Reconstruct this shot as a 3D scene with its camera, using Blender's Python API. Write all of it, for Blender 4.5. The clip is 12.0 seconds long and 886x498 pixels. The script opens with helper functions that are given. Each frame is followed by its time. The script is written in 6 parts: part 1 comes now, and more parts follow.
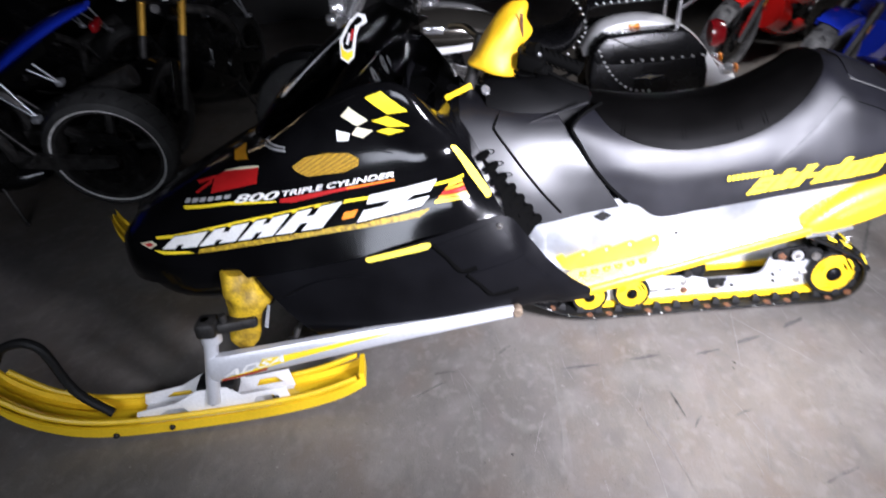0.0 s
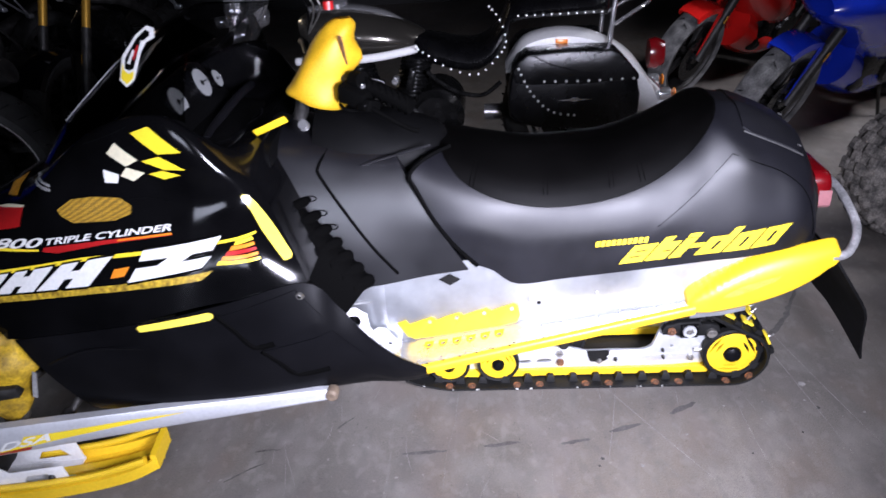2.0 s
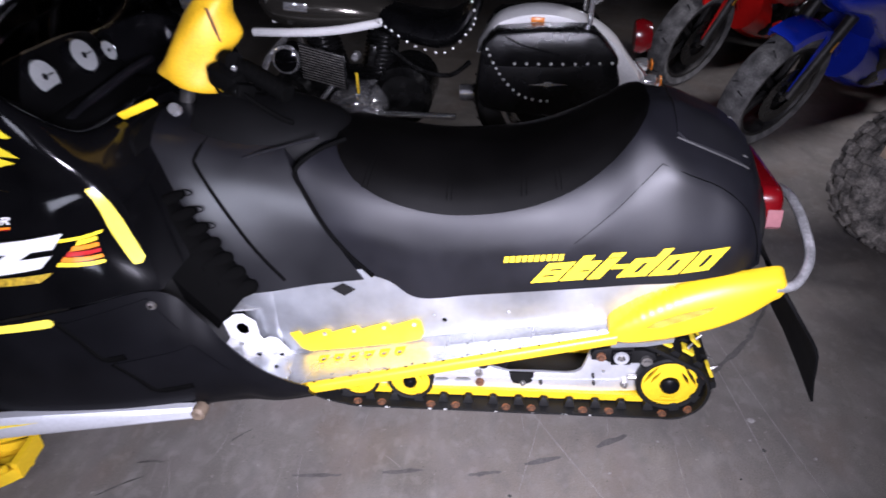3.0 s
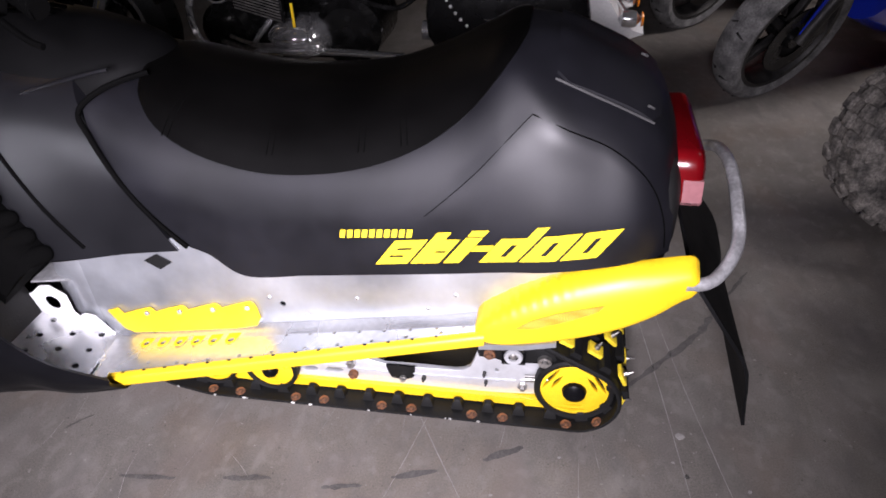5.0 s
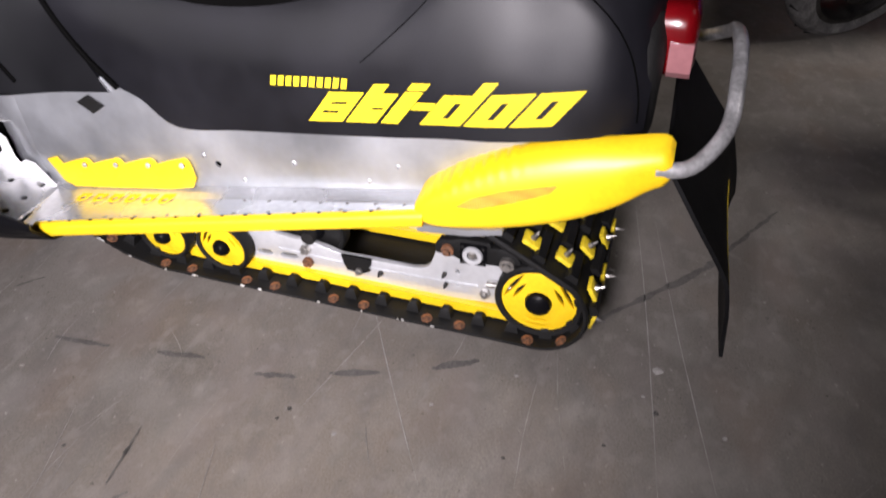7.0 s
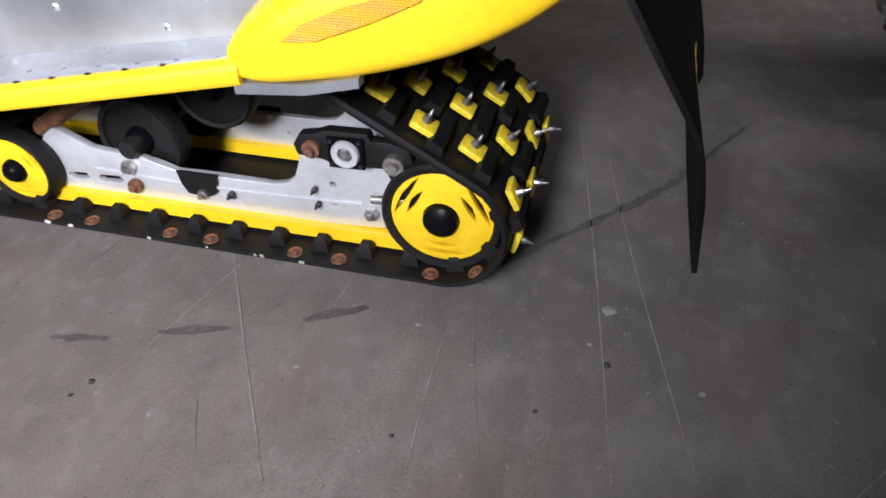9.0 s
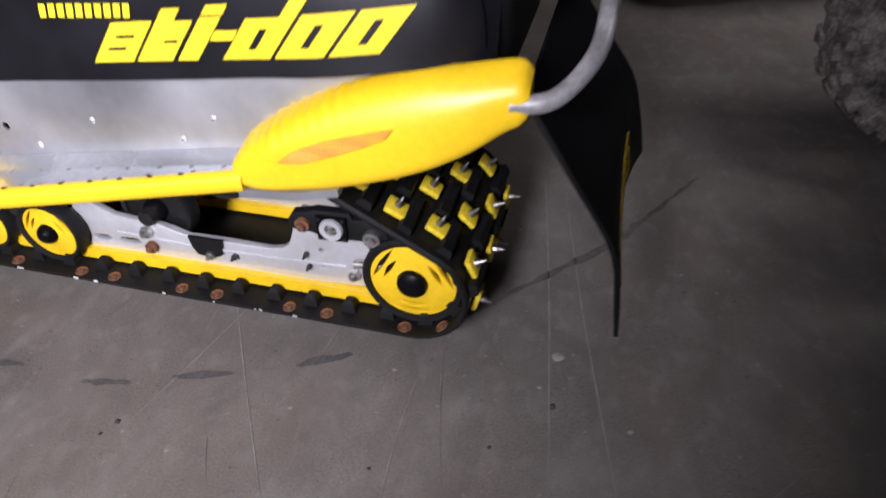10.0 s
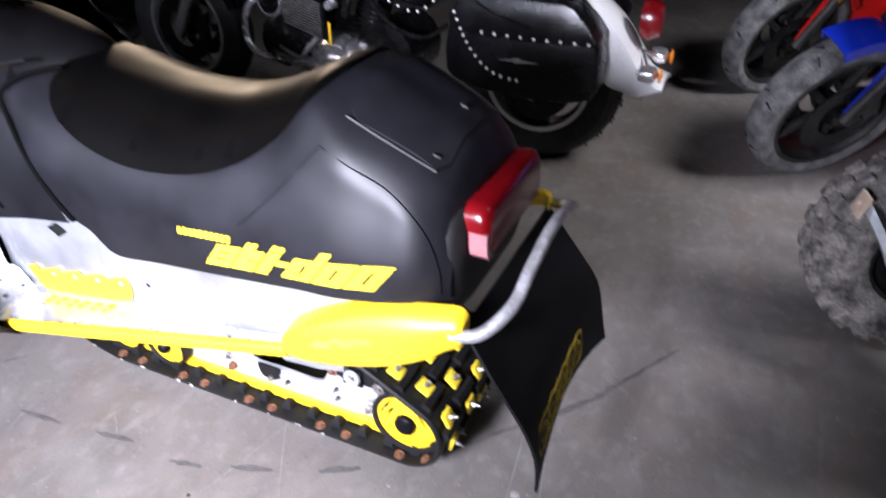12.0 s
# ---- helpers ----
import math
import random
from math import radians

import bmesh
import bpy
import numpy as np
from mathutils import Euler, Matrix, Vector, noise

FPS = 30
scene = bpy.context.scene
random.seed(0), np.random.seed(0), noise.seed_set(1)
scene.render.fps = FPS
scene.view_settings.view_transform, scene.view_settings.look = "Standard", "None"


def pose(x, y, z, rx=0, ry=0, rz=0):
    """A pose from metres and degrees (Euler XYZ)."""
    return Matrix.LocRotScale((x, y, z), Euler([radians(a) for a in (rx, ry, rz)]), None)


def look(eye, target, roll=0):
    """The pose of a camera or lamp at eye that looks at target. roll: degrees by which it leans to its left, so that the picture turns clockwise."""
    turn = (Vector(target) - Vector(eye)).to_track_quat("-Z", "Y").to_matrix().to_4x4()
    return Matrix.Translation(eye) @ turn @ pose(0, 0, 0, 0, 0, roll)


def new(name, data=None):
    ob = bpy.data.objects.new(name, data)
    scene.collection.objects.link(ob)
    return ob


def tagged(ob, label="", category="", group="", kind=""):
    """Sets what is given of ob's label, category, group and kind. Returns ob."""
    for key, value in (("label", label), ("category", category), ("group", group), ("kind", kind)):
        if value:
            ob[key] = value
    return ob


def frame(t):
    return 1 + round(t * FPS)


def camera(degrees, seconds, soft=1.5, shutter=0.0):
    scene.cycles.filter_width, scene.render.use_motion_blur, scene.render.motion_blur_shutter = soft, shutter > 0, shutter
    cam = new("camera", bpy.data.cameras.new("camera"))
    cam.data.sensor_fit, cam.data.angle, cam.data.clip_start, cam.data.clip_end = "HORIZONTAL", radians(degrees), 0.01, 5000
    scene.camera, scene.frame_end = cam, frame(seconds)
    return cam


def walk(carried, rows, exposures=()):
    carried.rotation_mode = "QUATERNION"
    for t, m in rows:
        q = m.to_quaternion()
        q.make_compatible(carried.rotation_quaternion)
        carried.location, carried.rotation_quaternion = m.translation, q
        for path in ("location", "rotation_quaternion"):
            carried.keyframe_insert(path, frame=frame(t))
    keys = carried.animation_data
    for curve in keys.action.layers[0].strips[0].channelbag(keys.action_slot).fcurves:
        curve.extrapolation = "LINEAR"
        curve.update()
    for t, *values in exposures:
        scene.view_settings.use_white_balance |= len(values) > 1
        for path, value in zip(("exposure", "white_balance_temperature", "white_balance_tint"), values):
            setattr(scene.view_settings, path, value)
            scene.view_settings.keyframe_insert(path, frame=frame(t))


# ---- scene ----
from mathutils.bvhtree import BVHTree

cam = camera(65.7, 12.0, soft=1.7, shutter=0.45)
PATH = [
    (0, (-1.021, -1.944, 1.413), (-1.157, -0.189, 0.463), -6.3),
    (0.5, (-0.827, -1.875, 1.403), (-1.155, -0.094, 0.556), -7.6),
    (1, (-0.724, -1.765, 1.376), (-0.977, 0.018, 0.506), -7.4),
    (1.5, (-0.7, -1.634, 1.388), (-0.753, 0.139, 0.464), -1.6),
    (2, (-0.566, -1.538, 1.376), (-0.705, 0.207, 0.408), -3.8),
    (2.5, (-0.337, -1.439, 1.348), (-0.613, 0.29, 0.382), -3.5),
    (3, (-0.28, -1.3, 1.334), (-0.5, 0.399, 0.301), -2.5),
    (3.5, (-0.196, -1.171, 1.294), (-0.308, 0.52, 0.232), -0.6),
    (3.7, (-0.126, -1.112, 1.274), (-0.291, 0.563, 0.193), -1.4),
    (5.3, (0.048, -0.955, 1.16), (-0.297, 0.643, 0.007), -2.2),
    (5.5, (0.032, -0.981, 1.141), (-0.303, 0.668, 0.059), -0.4),
    (6, (0.082, -0.935, 1.072), (-0.304, 0.714, 0.007), -1.1),
    (6.5, (0.175, -0.845, 1.001), (-0.316, 0.714, -0.152), 0.1),
    (7, (0.223, -0.871, 0.983), (-0.271, 0.614, -0.262), -0.8),
    (7.5, (0.255, -0.944, 0.95), (-0.084, 0.523, -0.367), 3.4),
    (7.7, (0.274, -0.924, 0.929), (-0.076, 0.53, -0.4), 3.1),
    (9.3, (0.282, -0.632, 0.646), (-0.104, 0.881, -0.603), -0.6),
    (9.5, (0.29, -0.642, 0.666), (-0.079, 0.872, -0.587), -0.1),
    (10, (0.339, -0.709, 0.836), (-0.049, 0.8, -0.418), -0.3),
    (10.5, (0.473, -0.747, 0.987), (0.094, 0.72, -0.318), 1.4),
    (11, (0.597, -0.741, 1.081), (0.045, 0.675, -0.22), 4.7),
    (11.5, (0.618, -0.788, 1.14), (0.048, 0.689, -0.083), 1.4),
    (12, (0.589, -0.83, 1.205), (-0.123, 0.695, 0.123), -0.3),
]
walk(cam, [(t, look(eye, target, roll)) for t, eye, target, roll in PATH], [(0, 0.33, 5830, 14), (1, 0.2, 5700, 14), (2, -0.22, 5620, 19), (3.5, -0.53, 5800, 22), (5.5, -0.55, 6280, 20), (6.5, -0.62, 6450, 17), (7.5, -0.95, 6350, 17), (9.5, -0.94, 5900, 10), (10, -1.20, 6050, 19), (10.5, -1.06, 6000, 19), (11.1, -0.65, 5950, 16), (12, 0.44, 5650, 18)])

# ---- light ----
world = bpy.data.worlds.new("world")
scene.world = world
world.use_nodes = True
world.node_tree.nodes["Background"].inputs[0].default_value = (0.55, 0.6, 0.7, 1)
world.node_tree.nodes["Background"].inputs[1].default_value = 0.010


def area_lamp(name, eye, target, size, watts, colour, spread=180):
    data = bpy.data.lights.new(name, "AREA")
    data.shape, data.size, data.energy, data.color = "DISK", size, watts, colour
    data.spread = radians(spread)
    ob = new(name, data)
    ob.matrix_world = look(eye, target)
    return ob


# Fixed stand-in for the light carried along with the camera.
area_lamp("carried_light_stand_in", (0.0, -1.6, 1.24), (-0.6, 0.3, 0.45), 0.42, 42, (1.0, 0.955, 0.975), 84)
# Second stand-in, at the start of the carried light's path; no real lamp there.
stand = area_lamp("carried_light_start", (-1.75, -2.5, 1.3), (-1.15, 0.0, 0.6), 1.5, 15, (0.97, 0.98, 1.0), 124)
stand.data.shape, stand.data.size_y = "RECTANGLE", 0.5
# Added warm beam that gives the seat top a tan sheen; no known source.
area_lamp("warm_sheen_fill", (-5.7, 5.7, 2.2), (-.1, .2, .7), 1.2, 0.55, (1.0, 0.74, 0.44), 15)
# Added fill over the right rear floor and bikes; no such fitting is known.
area_lamp("right_rear_fill", (2.9, 1.4, 3.2), (1.0, 2.1, 0), 1.0, 22, (1.0, 0.95, 0.88), 68)

# ---- materials ----


def material(name, colour, rough=0.5, metal=0.0, vary=0.15, scale=6.0, grain=0.1, grain_scale=120.0, bump=0.0, coat=0.0, other=None, spec=0.5, rough_vary=0.1):
    """A surface with broad blotches, fine grain, uneven gloss and fine relief."""
    m = bpy.data.materials.new(name)
    m.use_nodes = True
    nt = m.node_tree
    bsdf = nt.nodes["Principled BSDF"]
    tc = nt.nodes.new("ShaderNodeTexCoord")

    def noise_node(sc, detail):
        n = nt.nodes.new("ShaderNodeTexNoise")
        n.inputs["Scale"].default_value, n.inputs["Detail"].default_value = sc, detail
        nt.links.new(tc.outputs["Object"], n.inputs["Vector"])
        return n

    big, small = noise_node(scale, 5), noise_node(grain_scale, 3)
    mix = nt.nodes.new("ShaderNodeMix")
    mix.data_type = "RGBA"
    dark = other or tuple(c * (1 - vary * 2.2) for c in colour)
    light = colour if other else tuple(min(1, c * (1 + vary * 0.8)) for c in colour)
    mix.inputs["A"].default_value, mix.inputs["B"].default_value = (*dark, 1), (*light, 1)
    ramp = nt.nodes.new("ShaderNodeValToRGB")
    ramp.color_ramp.elements[0].position, ramp.color_ramp.elements[1].position = 0.3, 0.68
    nt.links.new(big.outputs["Fac"], ramp.inputs["Fac"])
    nt.links.new(ramp.outputs["Color"], mix.inputs["Factor"])
    mul = nt.nodes.new("ShaderNodeMix")
    mul.data_type, mul.blend_type = "RGBA", "MULTIPLY"
    mul.inputs["Factor"].default_value = grain
    nt.links.new(mix.outputs["Result"], mul.inputs["A"])
    gr = nt.nodes.new("ShaderNodeValToRGB")
    gr.color_ramp.elements[0].position, gr.color_ramp.elements[1].position = 0.35, 0.65
    nt.links.new(small.outputs["Fac"], gr.inputs["Fac"])
    nt.links.new(gr.outputs["Color"], mul.inputs["B"])
    nt.links.new(mul.outputs["Result"], bsdf.inputs["Base Color"])
    rr = nt.nodes.new("ShaderNodeMapRange")
    rr.inputs["To Min"].default_value, rr.inputs["To Max"].default_value = max(0.02, rough - rough_vary), min(1, rough + rough_vary)
    nt.links.new(big.outputs["Fac"], rr.inputs["Value"])
    nt.links.new(rr.outputs["Result"], bsdf.inputs["Roughness"])
    bsdf.inputs["Metallic"].default_value = metal
    bsdf.inputs["Specular IOR Level"].default_value = spec
    if coat:
        bsdf.inputs["Coat Weight"].default_value, bsdf.inputs["Coat Roughness"].default_value = coat, 0.06
    if bump:
        b = nt.nodes.new("ShaderNodeBump")
        b.inputs["Strength"].default_value, b.inputs["Distance"].default_value = bump, 0.004
        nt.links.new(small.outputs["Fac"], b.inputs["Height"])
        nt.links.new(b.outputs["Normal"], bsdf.inputs["Normal"])
    return m


def concrete(name):
    """Worn grey workshop floor: blotches, fine speckle, pale scratches and dark specks."""
    m = material(name, (0.218, 0.200, 0.178), 0.62, vary=0.2, scale=1.3, grain=0.3, grain_scale=260, bump=0.03, rough_vary=0.14)
    nt = m.node_tree
    bsdf = nt.nodes["Principled BSDF"]
    base = bsdf.inputs["Base Color"].links[0].from_socket
    tc = nt.nodes.new("ShaderNodeTexCoord")

    def layer(under, colour, mask, amount):
        mx = nt.nodes.new("ShaderNodeMix")
        mx.data_type = "RGBA"
        mx.inputs["B"].default_value = (*colour, 1)
        mu = nt.nodes.new("ShaderNodeMath")
        mu.operation = "MULTIPLY"
        mu.inputs[1].default_value = amount
        nt.links.new(mask, mu.inputs[0])
        nt.links.new(mu.outputs[0], mx.inputs["Factor"])
        nt.links.new(under, mx.inputs["A"])
        return mx.outputs["Result"]

    def ramped(socket, a, b):
        r = nt.nodes.new("ShaderNodeValToRGB")
        r.color_ramp.elements[0].position, r.color_ramp.elements[1].position = min(a, b), max(a, b)
        if a > b:
            r.color_ramp.elements[0].color, r.color_ramp.elements[1].color = (1, 1, 1, 1), (0, 0, 0, 1)
        nt.links.new(socket, r.inputs["Fac"])
        return r.outputs["Color"]

    def stretched(turn, sc, cell):
        mp = nt.nodes.new("ShaderNodeMapping")
        mp.inputs["Rotation"].default_value = (0, 0, radians(turn))
        mp.inputs["Scale"].default_value = sc
        nt.links.new(tc.outputs["Object"], mp.inputs["Vector"])
        n = nt.nodes.new("ShaderNodeTexNoise")
        n.inputs["Scale"].default_value, n.inputs["Detail"].default_value, n.inputs["Distortion"].default_value = cell, 2, 0.15
        nt.links.new(mp.outputs["Vector"], n.inputs["Vector"])
        return n.outputs["Fac"]

    out = base
    for turn, sc, cell, lo, hi, amount in ((8, (1, 0.05, 1), 26, 0.66, 0.76, 0.10), (-26, (1, 0.03, 1), 40, 0.68, 0.76, 0.09), (-70, (1, 0.04, 1), 22, 0.69, 0.76, 0.2), (40, (1, 0.05, 1), 17, 0.72, 0.78, 0.2)):
        out = layer(out, (0.360, 0.352, 0.336), ramped(stretched(turn, sc, cell), lo, hi), amount)
    out = layer(out, (0.040, 0.038, 0.034), ramped(stretched(0, (1, 1, 1), 95), 0.69, 0.73), 0.7)
    out = layer(out, (0.400, 0.384, 0.360), ramped(stretched(30, (1, 1, 1), 70), 0.70, 0.74), 0.5)
    out = layer(out, (0.120, 0.112, 0.104), ramped(stretched(20, (1, 1, 1), 3.2), 0.55, 0.72), 0.4)
    out = layer(out, (0.168, 0.132, 0.096), ramped(stretched(65, (1, 0.6, 1), 1.1), 0.48, 0.7), 0.4)
    out = layer(out, (0.288, 0.276, 0.256), ramped(stretched(10, (1, 1, 1), 7.0), 0.5, 0.75), 0.35)
    out = layer(out, (0.112, 0.104, 0.096), ramped(stretched(-25, (1, 0.4, 1), 14.0), 0.54, 0.72), 0.55)
    out = layer(out, (0.136, 0.128, 0.116), ramped(stretched(50, (1, 0.8, 1), 38.0), 0.54, 0.7), 0.4)
    out = layer(out, (0.150, 0.105, 0.075), ramped(stretched(35, (1, 0.7, 1), 5.5), 0.52, 0.68), 0.30)
    out = layer(out, (0.290, 0.276, 0.254), ramped(stretched(-15, (1, 0.7, 1), 24.0), 0.58, 0.72), 0.18)
    out = layer(out, (0.085, 0.078, 0.070), ramped(stretched(5, (1, 1, 1), 150.0), 0.62, 0.68), 0.2)
    for turn, sc, cell, tone, lo, hi, amount in ((4, (1, 0.35, 1), 13, (0.150, 0.132, 0.124), 0.52, 0.66, 0.22), (-62, (1, 0.3, 1), 17, (0.155, 0.150, 0.130), 0.56, 0.68, 0.2), (28, (1, 0.6, 1), 9, (0.180, 0.158, 0.150), 0.5, 0.66, 0.25), (70, (1, 0.8, 1), 27, (0.265, 0.250, 0.232), 0.55, 0.68, 0.25)):
        out = layer(out, tone, ramped(stretched(turn, sc, cell), lo, hi), amount)
    nt.links.new(out, bsdf.inputs["Base Color"])
    return m


def mesh_grid(name, colour, cell, rough=0.35, dark=0.25):
    """A plastic lens or grille with a fine moulded honeycomb."""
    m = material(name, colour, rough, vary=0.1)
    nt = m.node_tree
    bsdf = nt.nodes["Principled BSDF"]
    tc = nt.nodes.new("ShaderNodeTexCoord")
    v = nt.nodes.new("ShaderNodeTexVoronoi")
    v.inputs["Scale"].default_value, v.inputs["Randomness"].default_value = cell, 0.15
    nt.links.new(tc.outputs["Object"], v.inputs["Vector"])
    r = nt.nodes.new("ShaderNodeValToRGB")
    r.color_ramp.elements[0].position, r.color_ramp.elements[1].position = 0.3, 0.55
    r.color_ramp.elements[0].color = (*colour, 1)
    r.color_ramp.elements[1].color = (*(c * dark for c in colour), 1)
    nt.links.new(v.outputs["Distance"], r.inputs["Fac"])
    nt.links.new(r.outputs["Color"], bsdf.inputs["Base Color"])
    b = nt.nodes.new("ShaderNodeBump")
    b.inputs["Strength"].default_value, b.inputs["Distance"].default_value = 0.6, 0.003
    nt.links.new(v.outputs["Distance"], b.inputs["Height"])
    nt.links.new(b.outputs["Normal"], bsdf.inputs["Normal"])
    return m


GLOSS_BLACK = material("gloss_black", (0.003, 0.003, 0.0035), 0.14, coat=0.2, vary=0.2, grain=0.1, spec=0.35)
HOOD_BLACK = material("polished_black_hood", (0.0028, 0.0028, 0.0032), 0.13, coat=0.08, vary=0.2, grain=0.1, spec=0.24)
MATTE_BLACK = material("matte_black_plastic", (0.0045, 0.0045, 0.0055), 0.34, vary=0.2, grain=0.25, grain_scale=420, bump=0.06, spec=0.09)
CONSOLE = material("console_plastic", (0.005, 0.005, 0.0065), 0.33, vary=0.15, grain=0.2, grain_scale=420, bump=0.05, spec=0.8)
VINYL = material("seat_vinyl", (0.0065, 0.0065, 0.009), 0.47, vary=0.2, scale=9, grain=0.25, grain_scale=500, bump=0.05, spec=0.33)
# Seat vinyl darkened for the dim seat top; plain black on the other seats.
VINYL_TOP = material("seat_top_vinyl", (0.0014, 0.0013, 0.0013), 0.38, vary=0.15, grain=0.3, grain_scale=300, bump=0.04, spec=0.13)
LEATHER = material("bag_leather", (0.0035, 0.0035, 0.004), 0.27, vary=0.2, scale=12, grain=0.3, grain_scale=160, bump=0.25, spec=0.35)
BAR_STEEL = material("worn_bar_steel", (0.70, 0.70, 0.71), 0.34, metal=0.6, vary=0.2, scale=30, grain=0.25, grain_scale=160)
CORD = material("grey_cord", (0.07, 0.07, 0.07), 0.5, vary=0.1)
NICKEL = material("nickel_stud", (0.9, 0.9, 0.88), 0.3, metal=0.4, vary=0.05)
RUBBER = material("rubber", (0.009, 0.009, 0.009), 0.6, vary=0.2, grain=0.3, grain_scale=200, bump=0.15, spec=0.25)
ROAD_DUST = material("dusty_road_tyre", (0.21, 0.207, 0.203), 0.9, other=(0.05, 0.05, 0.05), scale=16, grain=0.4, grain_scale=140, bump=0.3)
TYRE = material("tyre_rubber", (0.032, 0.032, 0.031), 0.7, vary=0.25, scale=14, grain=0.4, grain_scale=150, bump=0.2)
DUSTY = material("dusty_tyre", (0.38, 0.35, 0.31), 0.9, other=(0.035, 0.034, 0.033), scale=22, grain=0.5, grain_scale=140, bump=0.4)
YELLOW = material("yellow_plastic", (0.87, 0.57, 0.009), 0.40, vary=0.06, grain=0.08, bump=0.02)
YELLOW_WORN = material("yellow_worn", (0.90, 0.68, 0.03), 0.42, vary=0.12, scale=14, grain=0.2, bump=0.05)
YELLOW_DECAL = material("yellow_decal", (0.88, 0.68, 0.02), 0.35, vary=0.05, grain=0.05)
YELLOW_CLOTH = material("yellow_cover", (0.60, 0.35, 0.003), 0.5, vary=0.1, grain=0.2, grain_scale=260, bump=0.2)
YELLOW_COVER = material("worn_yellow_cover", (0.80, 0.52, 0.012), 0.55, other=(0.20, 0.12, 0.01), scale=24, grain=0.35, grain_scale=150, bump=0.4)
REFLECTOR = material("yellow_reflector", (1.0, 0.78, 0.08), 0.25, vary=0.03, grain=0.05, coat=0.5)
AMBER = mesh_grid("amber_reflector", (0.90, 0.42, 0.015), 420)
GRILLE = mesh_grid("amber_grille", (0.62, 0.36, 0.02), 280)
GOLD_GRAIN = material("gold_speckle", (0.72, 0.50, 0.03), 0.35, other=(0.16, 0.09, 0.01), scale=95, grain=0.3)
WHITE_DECAL = material("white_decal", (0.82, 0.82, 0.80), 0.35, vary=0.06, grain=0.1)
CREAM_DECAL = material("cream_decal", (0.75, 0.70, 0.50), 0.35, vary=0.06, grain=0.1)
RED_DECAL = material("red_decal", (0.42, 0.012, 0.012), 0.3, vary=0.1, grain=0.1)
ORANGE_DECAL = material("orange_decal", (0.85, 0.25, 0.01), 0.3, vary=0.1, grain=0.1)
DIAL = material("dial_face", (0.30, 0.31, 0.31), 0.4, vary=0.1)
GREY_DECAL = material("grey_decal", (0.4, 0.4, 0.4), 0.4, vary=0.1)
ALU = material("brushed_aluminium", (0.62, 0.645, 0.68), 0.36, metal=0.80, vary=0.2, scale=4.5, grain=0.05, grain_scale=60, bump=0.012, rough_vary=0.3)
RAIL = material("pale_rail_aluminium", (0.70, 0.715, 0.735), 0.42, metal=0.55, vary=0.06, scale=8, grain=0.06, grain_scale=90, bump=0.01)
PALE_STEEL = material("pale_blue_primer", (0.66, 0.72, 0.76), 0.4, vary=0.1, scale=20, grain=0.15)
BOARD = material("smooth_aluminium_board", (0.70, 0.71, 0.73), 0.27, metal=0.8, vary=0.1, scale=6, grain=0.12, grain_scale=90, bump=0.02, rough_vary=0.12)
ALU_DULL = material("dull_aluminium", (0.62, 0.63, 0.64), 0.48, metal=0.6, vary=0.12, scale=16, grain=0.25, grain_scale=80, bump=0.05)
SILVER = material("silver_paint", (0.62, 0.63, 0.66), 0.36, metal=0.35, vary=0.05, grain=0.08)
WHITE_METAL = material("white_powder_coat", (0.80, 0.80, 0.80), 0.45, vary=0.05, grain=0.1)
STEEL = material("zinc_steel", (0.55, 0.53, 0.50), 0.35, metal=0.9, vary=0.2, scale=60, grain=0.2)
CHROME = material("chrome", (0.85, 0.85, 0.86), 0.17, metal=0.88, vary=0.06, grain=0.04, rough_vary=0.08)
DARK_STEEL = material("dark_steel", (0.05, 0.048, 0.046), 0.5, metal=0.6, vary=0.3, scale=20, grain=0.3)
PIVOT = material("grimy_pivot", (0.075, 0.05, 0.035), 0.7, other=(0.25, 0.19, 0.13), scale=60, grain=0.4, bump=0.2)
RUST = material("rusty_washer", (0.24, 0.09, 0.03), 0.85, other=(0.07, 0.042, 0.03), scale=90, grain=0.4, bump=0.3)
STUD = material("worn_stud_steel", (0.30, 0.285, 0.27), 0.38, metal=0.85, vary=0.25, scale=80, grain=0.3)
PAD = material("padded_black_vinyl", (0.0032, 0.0032, 0.0034), 0.5, vary=0.15, grain=0.3, grain_scale=300, bump=0.05, spec=0.05)
MARKER = mesh_grid("yellow_marker_lens", (0.92, 0.42, 0.02), 420, dark=0.6)
FLAP_GOLD = material("faded_flap_print", (0.85, 0.58, 0.03), 0.6, vary=0.3, scale=40)
HEAD_LENS = material("head_lens", (0.88, 0.88, 0.88), 0.3, metal=0.0, vary=0.1, coat=0.8)
RED_LENS = material("red_lens", (0.14, 0.002, 0.004), 0.24, vary=0.2, coat=0.2)
CLEAR_LENS = material("clear_lens", (0.32, 0.14, 0.15), 0.15, vary=0.08, coat=0.6)
WHITE_PAINT = material("white_paint", (0.80, 0.80, 0.79), 0.22, vary=0.03, coat=0.5)
RED_PAINT = material("red_paint", (0.62, 0.012, 0.008), 0.22, vary=0.06, coat=0.6)
BLUE_PAINT = material("blue_paint", (0.012, 0.03, 0.42), 0.2, vary=0.08, coat=0.7)
GREY_PAINT = material("pewter_paint", (0.10, 0.093, 0.080), 0.2, metal=0.8, vary=0.05, coat=0.6)
GOLD = material("gold_anodised", (0.75, 0.42, 0.06), 0.3, metal=0.7, vary=0.05)
ENGINE = material("engine_metal", (0.030, 0.030, 0.030), 0.26, metal=0.8, vary=0.25, scale=25, grain=0.3)
TAN = material("primer_plate", (0.62, 0.48, 0.36), 0.6, vary=0.1, scale=40)
